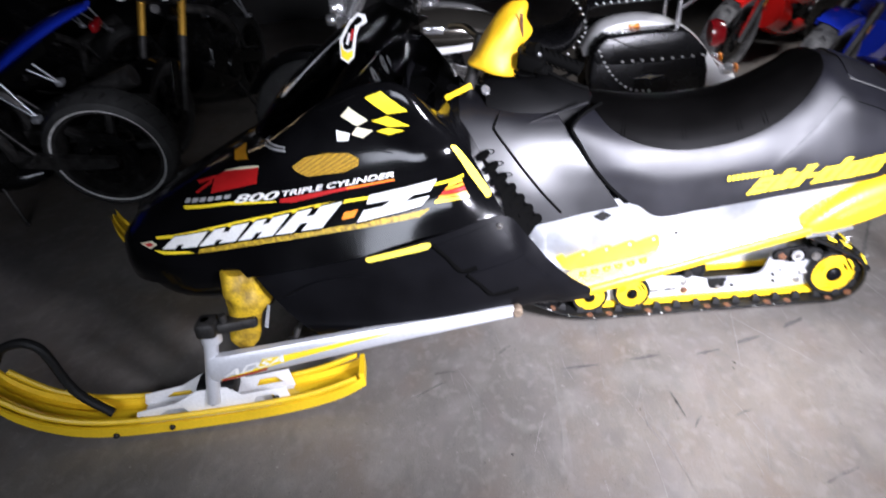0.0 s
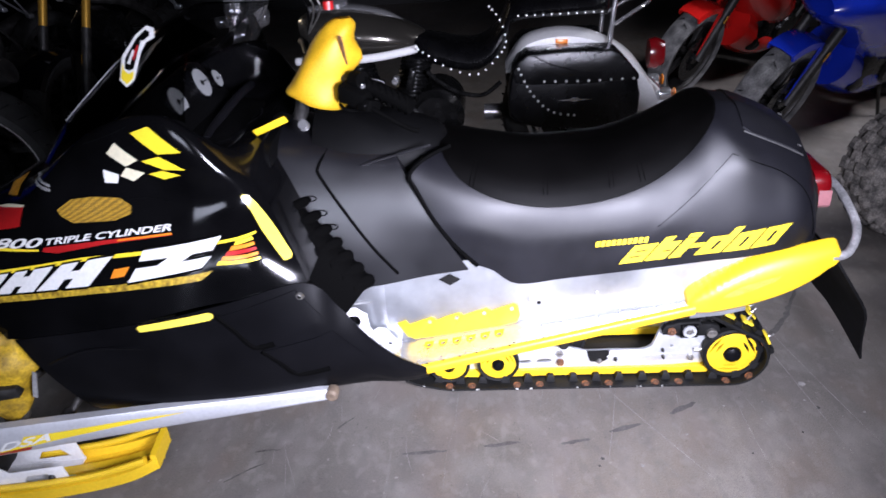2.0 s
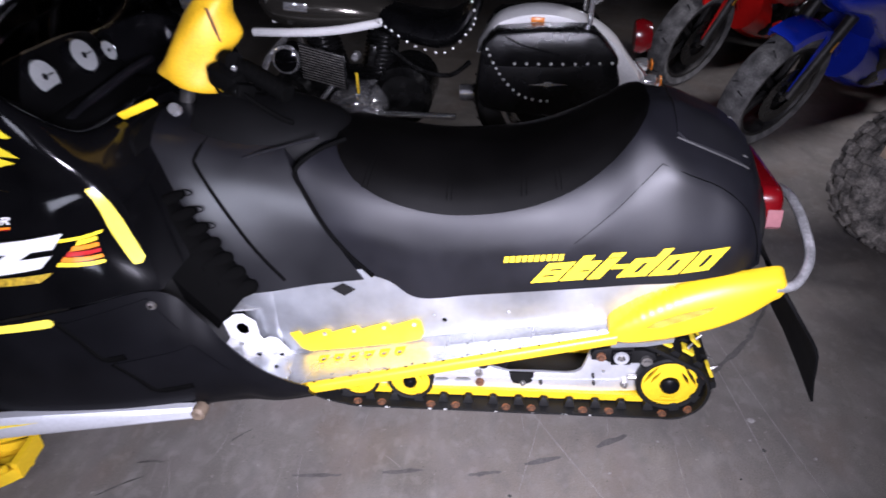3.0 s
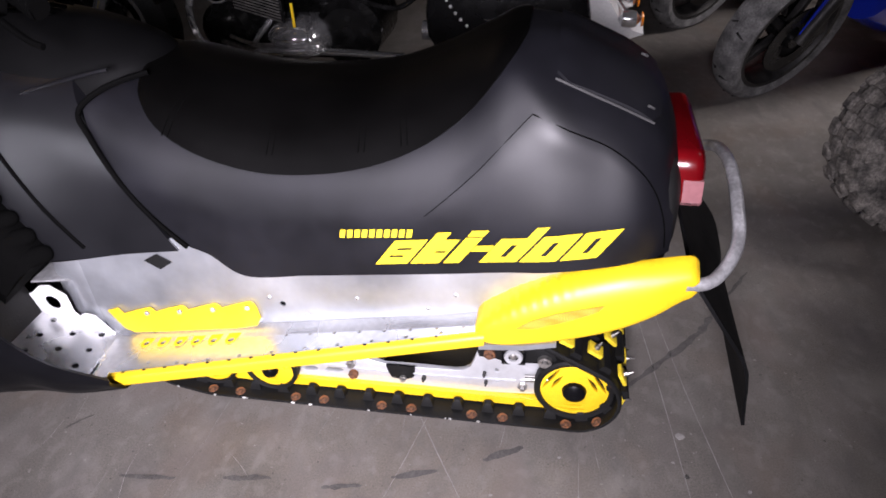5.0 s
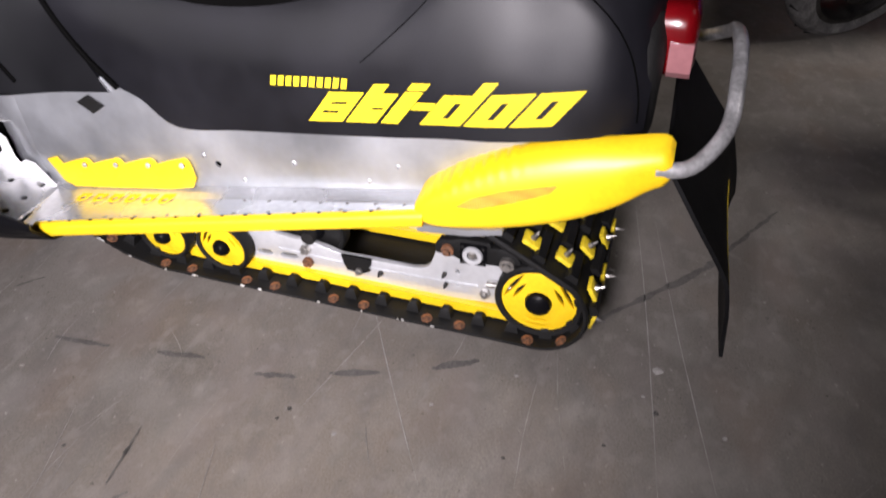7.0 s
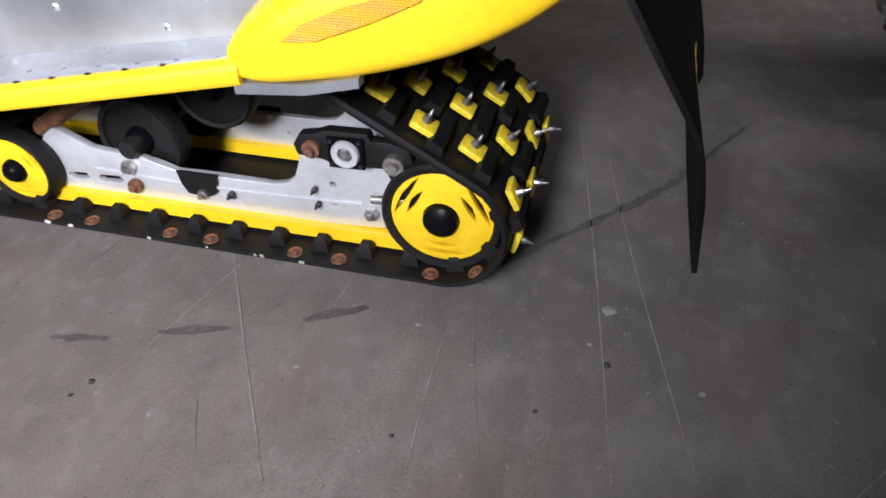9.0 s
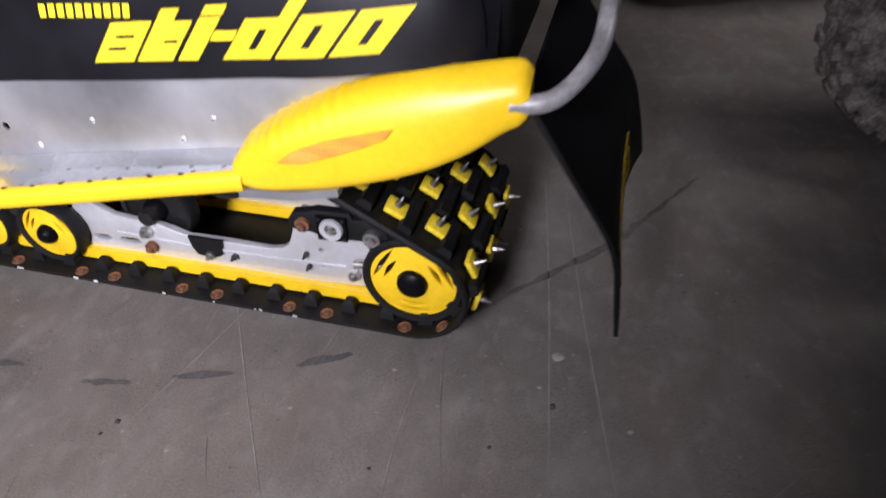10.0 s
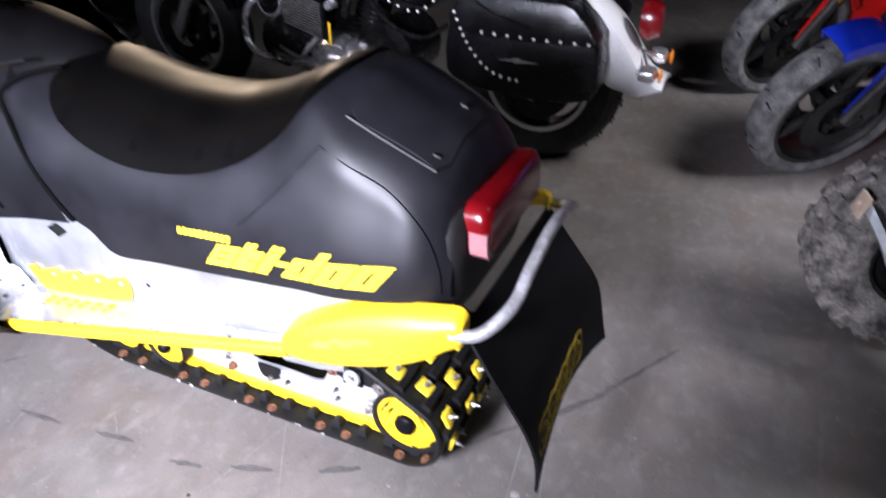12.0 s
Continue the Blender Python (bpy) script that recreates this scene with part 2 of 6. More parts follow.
LIGHT_GREY = material("grey_frame_paint", (0.55, 0.58, 0.60), 0.4, vary=0.1, scale=20, grain=0.2)
WALL = material("dark_wall_paint", (0.028, 0.027, 0.026), 0.8, vary=0.15, scale=2, grain=0.3, bump=0.1)
FLOOR = concrete("concrete_floor")
FLAP = material("flap_rubber", (0.006, 0.006, 0.0065), 0.6, vary=0.2, scale=12, grain=0.3, grain_scale=160, bump=0.1, spec=0.15)
# Near-black for rubber parts, and for shade painted into gaps and recesses.
GAP = material("black_rubber_and_shade", (0.0015, 0.0015, 0.0015), 0.8, vary=0.1, spec=0.03)
SCRATCH = material("pale_scratch", (0.36, 0.345, 0.33), 0.7, other=(0.22, 0.21, 0.20), scale=30, grain=0.1)
FINE_SCRATCH = material("fine_scratch", (0.25, 0.24, 0.22), 0.6, vary=0.25, scale=20)
FAINT_SCUFF = material("faint_scuff", (0.115, 0.108, 0.098), 0.6, vary=0.35, scale=30)
SCUFF = material("tyre_scuff", (0.085, 0.08, 0.075), 0.7, other=(0.135, 0.127, 0.12), scale=30, grain=0.3, grain_scale=220)
GRIT = material("floor_grit", (0.05, 0.047, 0.043), 0.8, vary=0.2)


def glass(name, tint, rough=0.03):
    m = bpy.data.materials.new(name)
    m.use_nodes = True
    b = m.node_tree.nodes["Principled BSDF"]
    b.inputs["Base Color"].default_value = (*tint, 1)
    b.inputs["Roughness"].default_value = rough
    b.inputs["Transmission Weight"].default_value = 1.0
    b.inputs["IOR"].default_value = 1.3
    return m


SMOKED = glass("smoked_screen", (0.22, 0.22, 0.22))
FLUFF = material("pale_debris", (0.62, 0.62, 0.60), 0.9, vary=0.2)

# ---- mesh helpers ----


def part(name, bm, mat, parent=None, label="", smooth=True, sharp=35):
    """Links a bmesh as one mesh object under a thing or a part."""
    bmesh.ops.recalc_face_normals(bm, faces=bm.faces)
    for e in bm.edges:
        if len(e.link_faces) == 2 and e.calc_face_angle(0) > radians(sharp):
            e.smooth = False
    for f in bm.faces:
        f.smooth = smooth
    me = bpy.data.meshes.new(name)
    bm.to_mesh(me)
    bm.free()
    me.materials.append(mat)
    ob = new(name, me)
    if parent:
        ob.parent = parent
        if parent.type == "EMPTY":
            ob.matrix_parent_inverse = Matrix.Translation(-parent.location)
    return tagged(ob, label)


def shared(name, me, parent, m, label=""):
    """One more object on a mesh that is already there."""
    ob = new(name, me)
    ob.parent = parent
    if parent.type == "EMPTY":
        ob.matrix_parent_inverse = Matrix.Translation(-parent.location)
    ob.matrix_basis = m
    return tagged(ob, label)


def thing(name, base, label, category, group=""):
    ob = new(name)
    ob.location = base
    ob.empty_display_size = 0.1
    return tagged(ob, label, category, group)


def cr(p0, p1, p2, p3, t):
    """Catmull-Rom between p1 and p2."""
    return 0.5 * ((2 * p1) + (p2 - p0) * t + (2 * p0 - 5 * p1 + 4 * p2 - p3) * t * t + (3 * p1 - p0 - 3 * p2 + p3) * t ** 3)


def smooth_line(pts, n, closed=False):
    pts = [Vector(p) for p in pts]
    k = len(pts)
    out = []
    for i in range(k if closed else k - 1):
        if closed:
            a, b, c, d = pts[i - 1], pts[i], pts[(i + 1) % k], pts[(i + 2) % k]
        else:
            a, b, c, d = pts[max(i - 1, 0)], pts[i], pts[i + 1], pts[min(i + 2, k - 1)]
        out += [cr(a, b, c, d, j / n) for j in range(n)]
    return out if closed else out + [pts[-1]]


def loft(rings, nu=4, nv=4, closed=False, cap=True):
    """A skin over rings of points, smoothed both ways."""
    fine = [smooth_line(r, nv, closed) if nv > 1 else [Vector(p) for p in r] for r in rings]
    cols = [smooth_line([r[j] for r in fine], nu) if nu > 1 else [r[j] for r in fine] for j in range(len(fine[0]))]
    bm = bmesh.new()
    vs = [[bm.verts.new(p) for p in c] for c in cols]
    n, m = len(vs), len(vs[0])
    for i in range(n if closed else n - 1):
        for j in range(m - 1):
            bm.faces.new((vs[i][j], vs[(i + 1) % n][j], vs[(i + 1) % n][j + 1], vs[i][j + 1]))
    if cap:
        bm.faces.new([vs[i][0] for i in range(n)])
        bm.faces.new([vs[i][-1] for i in range(n)])
        if not closed:
            bm.faces.new([vs[0][j] for j in range(m)] + [vs[-1][j] for j in reversed(range(m))])
    bmesh.ops.remove_doubles(bm, verts=bm.verts, dist=0.0002)
    return bm


def tube(pts, r, seg=10, smooth_n=5, closed=False, r2=None):
    """A round bar swept along points; r2: the radius at its end."""
    line = smooth_line(pts, smooth_n, closed) if smooth_n > 1 else [Vector(p) for p in pts]
    bm = bmesh.new()
    rings = []
    up = Vector((0.13, 0.27, 0.95)).normalized()
    n = len(line)
    for i, p in enumerate(line):
        a = line[(i - 1) % n] if closed else line[max(i - 1, 0)]
        b = line[(i + 1) % n] if closed else line[min(i + 1, n - 1)]
        d = (b - a).normalized()
        side = d.cross(up)
        if side.length < 0.05:
            side = d.cross(Vector((1, 0, 0)))
        side.normalize()
        top = side.cross(d).normalized()
        rad = r if r2 is None else r + (r2 - r) * i / (n - 1)
        rings.append([bm.verts.new(p + rad * (math.cos(2 * math.pi * k / seg) * side + math.sin(2 * math.pi * k / seg) * top)) for k in range(seg)])
    for i in range(n if closed else n - 1):
        q, w = rings[i], rings[(i + 1) % n]
        for k in range(seg):
            bm.faces.new((q[k], q[(k + 1) % seg], w[(k + 1) % seg], w[k]))
    if not closed:
        bm.faces.new(list(reversed(rings[0])))
        bm.faces.new(rings[-1])
    return bm


def lathe(profile, seg=32, m=Matrix(), closed=True):
    """Turns (radius, offset) points round the local Y axis."""
    bm = bmesh.new()
    rings = []
    for k in range(seg):
        a = 2 * math.pi * k / seg
        rings.append([bm.verts.new(m @ Vector((max(r, 1e-4) * math.cos(a), y, max(r, 1e-4) * math.sin(a)))) for r, y in profile])
    n = len(profile)
    for k in range(seg):
        q, w = rings[k], rings[(k + 1) % seg]
        for j in range(n if closed else n - 1):
            bm.faces.new((q[j], q[(j + 1) % n], w[(j + 1) % n], w[j]))
    bmesh.ops.remove_doubles(bm, verts=bm.verts, dist=0.0003)
    return bm


def box(size, m=Matrix(), bevel=0.0, seg=2):
    bm = bmesh.new()
    bmesh.ops.create_cube(bm, size=1, matrix=m @ Matrix.Diagonal((*size, 1)))
    if bevel:
        bmesh.ops.bevel(bm, geom=bm.edges, offset=bevel, segments=seg, affect="EDGES", profile=0.5)
    return bm


def rod(a, b, r, seg=12, r2=None):
    return tube([a, b], r, seg, 1, r2=r2)


def join(*bms):
    out = bms[0]
    for b in bms[1:]:
        me = bpy.data.meshes.new("tmp")
        b.to_mesh(me)
        b.free()
        out.from_mesh(me)
        bpy.data.meshes.remove(me)
    return out


def moved(bm, m):
    bmesh.ops.transform(bm, matrix=m, verts=bm.verts)
    return bm


def circle(cx, cz, r, n=12):
    return [(cx + r * math.cos(2 * math.pi * i / n), cz + r * math.sin(2 * math.pi * i / n)) for i in range(n)]


def plate(outline, thick, place, holes=(), bevel=0.0):
    """A flat plate cut from an outline in (u, v), with holes. place(u, v, w) gives the world point, w across the thickness."""
    bm = bmesh.new()
    edges = []
    for loop in (outline, *holes):
        vs = [bm.verts.new((u, 0, v)) for u, v in loop]
        edges += [bm.edges.new((vs[i], vs[(i + 1) % len(vs)])) for i in range(len(vs))]
    bmesh.ops.triangle_fill(bm, use_beauty=True, use_dissolve=False, edges=edges, normal=(0, -1, 0))
    faces = list(bm.faces)
    got = bmesh.ops.extrude_face_region(bm, geom=faces)
    for v in [g for g in got["geom"] if isinstance(g, bmesh.types.BMVert)]:
        v.co.y += thick
    if bevel:
        rim = [e for e in bm.edges if len(e.link_faces) == 2 and e.calc_face_angle(0) > 1.0 and abs(e.verts[0].co.y - e.verts[1].co.y) < 1e-6]
        bmesh.ops.bevel(bm, geom=rim, offset=bevel, segments=2, affect="EDGES", profile=0.5)
    for v in bm.verts:
        v.co = Vector(place(v.co.x, v.co.z, v.co.y))
    return bm


def flat_y(y):
    return lambda u, v, w: (u, y + w, v)


def split_long(bm, longest):
    for _ in range(5):
        es = [e for e in bm.edges if e.calc_length() > longest]
        if not es:
            break
        bmesh.ops.subdivide_edges(bm, edges=es, cuts=1)
        bmesh.ops.triangulate(bm, faces=[f for f in bm.faces if len(f.verts) > 3])


def lay_on(bm, tree, off=0.0016):
    """Lays flat (x, z) shapes on the near flank of a body."""
    last = None
    for v in bm.verts:
        p, n, _, _ = tree.ray_cast(Vector((v.co.x, -1.2, v.co.z)), Vector((0, 1, 0)))
        if p is not None:
            n = n if n.y < 0 else -n
            last = p.y
            v.co = p + n * off
        elif last is not None:
            v.co.y = last
    return bm


def decal(name, polys, tree, mat, parent, label="", off=0.0016):
    bm = bmesh.new()
    for poly in polys:
        bm.faces.new([bm.verts.new((x, 0, z)) for x, z in poly])
    bmesh.ops.triangulate(bm, faces=bm.faces)
    split_long(bm, 0.022)
    return part(name, lay_on(bm, tree, off), mat, parent, label)


def lettering(name, text, corner, right, top, tree, mat, parent, label="", off=0.002):
    """Raised lettering: corner is the lower left, right the lower right, top the upper left, in (x, z)."""
    cu = bpy.data.curves.new("letters", "FONT")
    cu.body, cu.offset = text, 0.022
    tmp = bpy.data.objects.new("letters", cu)
    scene.collection.objects.link(tmp)
    dg = bpy.context.evaluated_depsgraph_get()
    me = bpy.data.meshes.new_from_object(tmp.evaluated_get(dg))
    bm = bmesh.new()
    bm.from_mesh(me)
    bpy.data.objects.remove(tmp)
    bpy.data.curves.remove(cu)
    bpy.data.meshes.remove(me)
    xs, ys = [v.co.x for v in bm.verts], [v.co.y for v in bm.verts]
    x0, x1, y0, y1 = min(xs), max(xs), min(ys), max(ys)
    for v in bm.verts:
        a, b = (v.co.x - x0) / (x1 - x0), (v.co.y - y0) / (y1 - y0)
        v.co = Vector((corner[0] + a * (right[0] - corner[0]) + b * (top[0] - corner[0]), 0, corner[1] + a * (right[1] - corner[1]) + b * (top[1] - corner[1])))
    bmesh.ops.triangulate(bm, faces=bm.faces)
    split_long(bm, 0.03)
    return part(name, lay_on(bm, tree, off), mat, parent, label)

# ---- the room ----


def slab(name, size, centre, mat):
    return tagged(part(name, box(size, Matrix.Translation(centre)), mat, smooth=False), kind="structure")


floor = slab("floor", (12, 12, 0.2), (-0.5, 1.0, -0.1), FLOOR)
tagged(floor, "worn grey concrete workshop floor with scuffs and scratches", "floor")
for nm, size, centre in (("wall_north", (12.4, 0.2, 3.6), (-0.5, 7.1, 1.8)), ("wall_south", (12.4, 0.2, 3.6), (-0.5, -5.1, 1.8)),
                         ("wall_west", (0.2, 12, 3.6), (-6.6, 1.0, 1.8)), ("wall_east", (0.2, 12, 3.6), (5.6, 1.0, 1.8))):
    tagged(slab(nm, size, centre, WALL), "dark painted workshop wall", "wall")
tagged(slab("ceiling", (12.4, 12.4, 0.2), (-0.5, 1.0, 3.7), WALL), "dark workshop ceiling", "ceiling")


def scuff(pts, width):
    """A black rubber streak on the floor, uneven in width."""
    line = smooth_line([(x, y, 0) for x, y in pts], 8)
    bm = bmesh.new()
    rows = []
    for i, p in enumerate(line):
        d = (line[min(i + 1, len(line) - 1)] - line[max(i - 1, 0)]).normalized()
        s = Vector((-d.y, d.x, 0))
        fade = math.sin(math.pi * min(1, (i + 0.6) / len(line)))
        w = width * (0.25 + 0.75 * fade) * (0.6 + 0.8 * random.random())
        o = s * width * 0.3 * (random.random() - 0.5)
        rows.append((bm.verts.new(p + o + s * w / 2 + Vector((0, 0, 0.0012))), bm.verts.new(p + o - s * w / 2 + Vector((0, 0, 0.0012)))))
    for a, b in zip(rows, rows[1:]):
        bm.faces.new((a[0], a[1], b[1], b[0]))
    return part("scuff", bm, SCUFF, floor, smooth=False)


scuff([(-0.82, -0.195), (-0.70, -0.185)], 0.010)
scuff([(-0.60, -0.17), (-0.50, -0.155)], 0.012)
scuff([(-0.39, -0.162), (-0.31, -0.146)], 0.012)
scuff([(-0.255, -0.12), (-0.165, -0.088)], 0.013)
scuff([(-0.075, -0.05), (0.005, -0.005)], 0.014)
scuff([(0.17, 0.13), (0.28, 0.26), (0.395, 0.39), (0.48, 0.53), (0.57, 0.68)], 0.016)


for a, b, w in (((-.234, .057), (-.017, -.293), .0018), ((.238, .608), (.35, -.204), .0018), ((.29, .55), (.44, -.18), .0016), ((.12, -.02), (.13, -.25), .0014), ((-1.9, -.8), (-1.6, -.86), .002)):
    mid = ((a[0] + b[0]) / 2 + .012 * (random.random() - .5), (a[1] + b[1]) / 2 + .012 * (random.random() - .5))
    ob = scuff([a, mid, b], w)
    ob.name = "scratch"
    ob.data.materials[0] = SCRATCH


for k in range(60):
    x, y = -1.3 + 2.3 * random.random(), -.95 + 1.0 * random.random()
    turn, length = radians(90 + random.gauss(0, 11 if k % 4 else 50)), .08 + .35 * random.random() ** 2
    dx, dy = length * math.cos(turn), length * math.sin(turn)
    ob = scuff([(x, y), (x + .5 * dx + .006 * random.gauss(0, 1), y + .5 * dy), (x + dx, y + dy)], .0007 + .0006 * random.random())
    ob.name = "scratch"
    ob.data.materials[0] = FINE_SCRATCH if k % 3 else SCRATCH
for k in range(9):
    x, y = -1.3 + 2.2 * random.random(), -.8 + .75 * random.random()
    turn, length = radians(25 + random.gauss(0, 25)), .04 + .08 * random.random()
    ob = scuff([(x, y), (x + .5 * length * math.cos(turn), y + .5 * length * math.sin(turn) + .004), (x + length * math.cos(turn), y + length * math.sin(turn))], .006)
    ob.data.materials[0] = FAINT_SCUFF


def speck(x, y, r):
    bm = bmesh.new()
    n = 7
    a = [bm.verts.new((x + r * (0.6 + 0.6 * random.random()) * math.cos(2 * math.pi * i / n), y + r * (0.6 + 0.6 * random.random()) * math.sin(2 * math.pi * i / n), 0.0)) for i in range(n)]
    t = bm.verts.new((x, y, r * 0.7))
    for i in range(n):
        bm.faces.new((a[i], a[(i + 1) % n], t))
    return part("grit", bm, GRIT, floor, smooth=False)


for x, y, r in ((-0.288, -0.215, 0.006), (-0.30, -0.24, 0.004), (0.334, -0.031, 0.006), (0.256, -0.125, 0.004), (-1.55, -0.72, 0.006), (-1.0, -0.55, 0.005), (-0.62, -0.4, 0.004), (0.1, -0.2, 0.004)):
    speck(x, y, r)

for x, y, r in ((.33, .07, .010), (-.19, -.24, .006), (.31, .0, .004), (-.05, -.13, .004), (.08, -.02, .004), (-1.35, -.7, .005), (-.75, -.45, .004), (.45, -.05, .005)):
    chip = speck(x, y, r)
    chip.name = "chip"
    chip.data.materials[0] = SCRATCH
    for v in chip.data.vertices:
        v.co.z *= .25

# ---- the snowmobile ----
YC = 0.165


def P(x, d, z):
    """A point of the sled: along it, out from its middle towards the near side, and up."""
    return (x, YC - d, z)


def ring(pts, x=None):
    """A full cross-section from its near half, given from the middle out."""
    near = [P(*(p if x is None else (x, *p))) for p in pts]
    far = [P(*((p[0], -p[1], p[2]) if x is None else (x, -p[0], p[1]))) for p in pts[1:]]
    return list(reversed(far)) + near


sled = thing("snowmobile", (-1.0, YC, 0), "black and yellow two-seat-length snowmobile with studded track parked on concrete", "snowmobile")

# hood
hood_rings = [
    ring([(0, .50), (.06, .50), (.105, .49), (.135, .475), (.15, .45), (.15, .42), (.135, .40)], -2.215),
    ring([(0, .575), (.09, .57), (.165, .555), (.22, .53), (.258, .49), (.275, .44), (.27, .395)], -2.13),
    ring([(0, .665), (.10, .66), (.19, .64), (.28, .60), (.34, .54), (.37, .47), (.375, .42)], -1.95),
    ring([(0, .775), (.12, .77), (.21, .755), (.29, .71), (.352, .635), (.405, .54), (.435, .46)], -1.70),
    ring([(0, .80), (.16, .80), (.282, .908), (.322, .865), (.355, .735), (.423, .60), (.465, .50)], -1.45),
    ring([(0, .83), (.22, .842), (.330, .960), (.365, .928), (.368, .785), (.436, .64), (.473, .55)], -1.27),
    ring([(0, .84), (.23, .846), (.348, .928), (.380, .890), (.382, .77), (.437, .655), (.466, .565)], -1.19),
    ring([(-1.14, 0, .845), (-1.14, .20, .848), (-1.13, .30, .85), (-1.12, .36, .83), (-1.11, .37, .76), (-1.09, .432, .67), (-1.08, .458, .58)]),
    ring([(-1.10, 0, .835), (-1.10, .15, .84), (-1.10, .25, .825), (-1.09, .315, .80), (-1.05, .345, .735), (-1.00, .392, .64), (-.975, .42, .59)]),
]
bm = loft(hood_rings, 5, 5)
hood_tree = BVHTree.FromBMesh(bm)
hood = part("hood", bm, HOOD_BLACK, sled, "glossy black fibreglass hood with racing graphics")

decal("graphic_ground", [[(-2.03, .535), (-1.904, .578), (-1.60, .632), (-1.35, .672), (-1.087, .706), (-1.06, .655), (-1.371, .594), (-1.70, .545), (-1.985, .509)]], hood_tree, HOOD_BLACK, hood, "black ground of the side graphic", 0.0010)
decal("graphic_line", [[(-2.02, .546), (-1.734, .606), (-1.49, .651), (-1.376, .667), (-1.077, .709), (-1.078, .704), (-1.376, .659), (-1.49, .643), (-1.734, .597), (-2.015, .540)]], hood_tree, YELLOW_DECAL, hood, "gold line over the side graphic", 0.0018)
decal("graphic_speckle", [[(-1.87, .519), (-1.617, .557), (-1.398, .588), (-1.20, .619), (-1.17, .640), (-1.206, .633), (-1.398, .602), (-1.617, .571), (-1.86, .532)]], hood_tree, GOLD_GRAIN, hood, "speckled gold lower edge of the side graphic", 0.0018)
decal("graphic_line", [[(-2.03, .512), (-1.90, .524), (-1.88, .520), (-1.99, .506)]], hood_tree, YELLOW_DECAL, hood, off=0.0018)


def band_point(u, v):
    """u along the word-sized blocks from their front end, v up them, both 0 to 1."""
    return (-1.992 + .522 * u + (.034 + .032 * u) * v, .520 + .075 * u + (.034 + .031 * u) * v)


def tail_point(u, v):
    """The same along the long last block."""
    return (-1.377 + .196 * u + (.042 - .015 * u) * v, .607 + .042 * u + (.067 - .015 * u) * v)


def block(polys, place=band_point):
    """One white block of the graphic with a thin gold rim."""
    out = []
    for p in polys:
        cu, cv = sum(q[0] for q in p) / len(p), sum(q[1] for q in p) / len(p)
        out.append([place(u + (.007 if u > cu else -.007), v + (.09 if v > cv else -.09)) for u, v in p])
    decal("block_outline", out, hood_tree, GAP, hood, off=0.0024)
    return decal("graphic_block", [[place(u, v) for u, v in p] for p in polys], hood_tree, WHITE_DECAL, hood, "white block of the side graphic", 0.0032)


for k, (u0, u1) in enumerate(((.0, .235), (.25, .475), (.49, .70), (.715, .985))):
    w = u1 - u0
    a, b = u0 + .40 * w, u0 + .56 * w
    lo, hi = ((.30, 1), (.26, .70), (.30, .72), (.36, .66))[k]
    block([[(u0, 0), (a, 0), (a, 1), (u0 + .10 * w, 1)], [(b, 0), (u1, 0), (u1, 1), (b, 1)], [(a, lo), (b, lo), (b, hi), (a, hi)]])
block([[(0, 0), (.93, 0), (1.0, .40), (.02, .44)], [(.02, .66), (.98, .62), (1.02, 1.12), (.0, 1)], [(.30, .42), (.62, .42), (.74, .66), (.42, .66)]], tail_point)
decal("graphic_dash", [[(-1.41, .632), (-1.37, .640), (-1.384, .620), (-1.42, .613)]], hood_tree, ORANGE_DECAL, hood, "orange dash of the side graphic", 0.0034)
for i in range(5):
    z0, x0 = .651 + .0095 * i, -1.160 + .010 * i
    decal("graphic_streak", [[(x0, z0), (-1.066 - .004 * i, z0 + .006), (-1.068 - .004 * i, z0 + .012), (x0 + .005, z0 + .0085)]], hood_tree, (YELLOW_DECAL, ORANGE_DECAL, RED_DECAL, ORANGE_DECAL, YELLOW_DECAL)[i], hood, off=0.0030)
decal("graphic_arrow", [[(-2.085, .518), (-2.035, .533), (-2.012, .528), (-2.04, .512)]], hood_tree, CREAM_DECAL, hood, "small pale arrow head", 0.0024)
decal("graphic_arrow", [[(-2.068, .519), (-2.038, .528), (-2.026, .524), (-2.045, .516)]], hood_tree, RED_DECAL, hood, off=0.0030)
decal("red_rule", [[(-1.597, .664), (-1.43, .689), (-1.263, .713), (-1.263, .708), (-1.43, .681), (-1.56, .655), (-1.60, .655)]], hood_tree, RED_DECAL, hood, "red fading rule under the lettering")
decal("rule_tip", [[(-1.40, .692), (-1.263, .713), (-1.263, .709), (-1.40, .688)]], hood_tree, ORANGE_DECAL, hood, off=0.0022)
lettering("number_lettering", "800", (-1.748, .647), (-1.611, .663), (-1.726, .669), hood_tree, WHITE_DECAL, hood, "white engine size lettering")
lettering("engine_lettering", "TRIPLE CYLINDER", (-1.596, .668), (-1.263, .717), (-1.588, .683), hood_tree, WHITE_DECAL, hood, "white engine lettering")
decal("gold_rule", [[(-1.925, .624), (-1.76, .650), (-1.61, .659), (-1.61, .655), (-1.76, .643), (-1.92, .618)]], hood_tree, YELLOW_DECAL, hood)
for k in range(6):
    x = -1.925 + .029 * k
    z = .628 + .0052 * k
    decal("small_bar", [[(x, z), (x + .021, z + .004), (x + .026, z + .013), (x + .005, z + .009)]], hood_tree, GREY_DECAL, hood)
decal("red_emblem", [[(-1.828, .660), (-1.826, .690), (-1.77, .712), (-1.662, .737), (-1.667, .699)]], hood_tree, RED_DECAL, hood, "dark red emblem")
decal("emblem_line", [[(-1.80, .703), (-1.73, .724), (-1.66, .740), (-1.66, .736), (-1.73, .719)]], hood_tree, CREAM_DECAL, hood, off=0.0024)
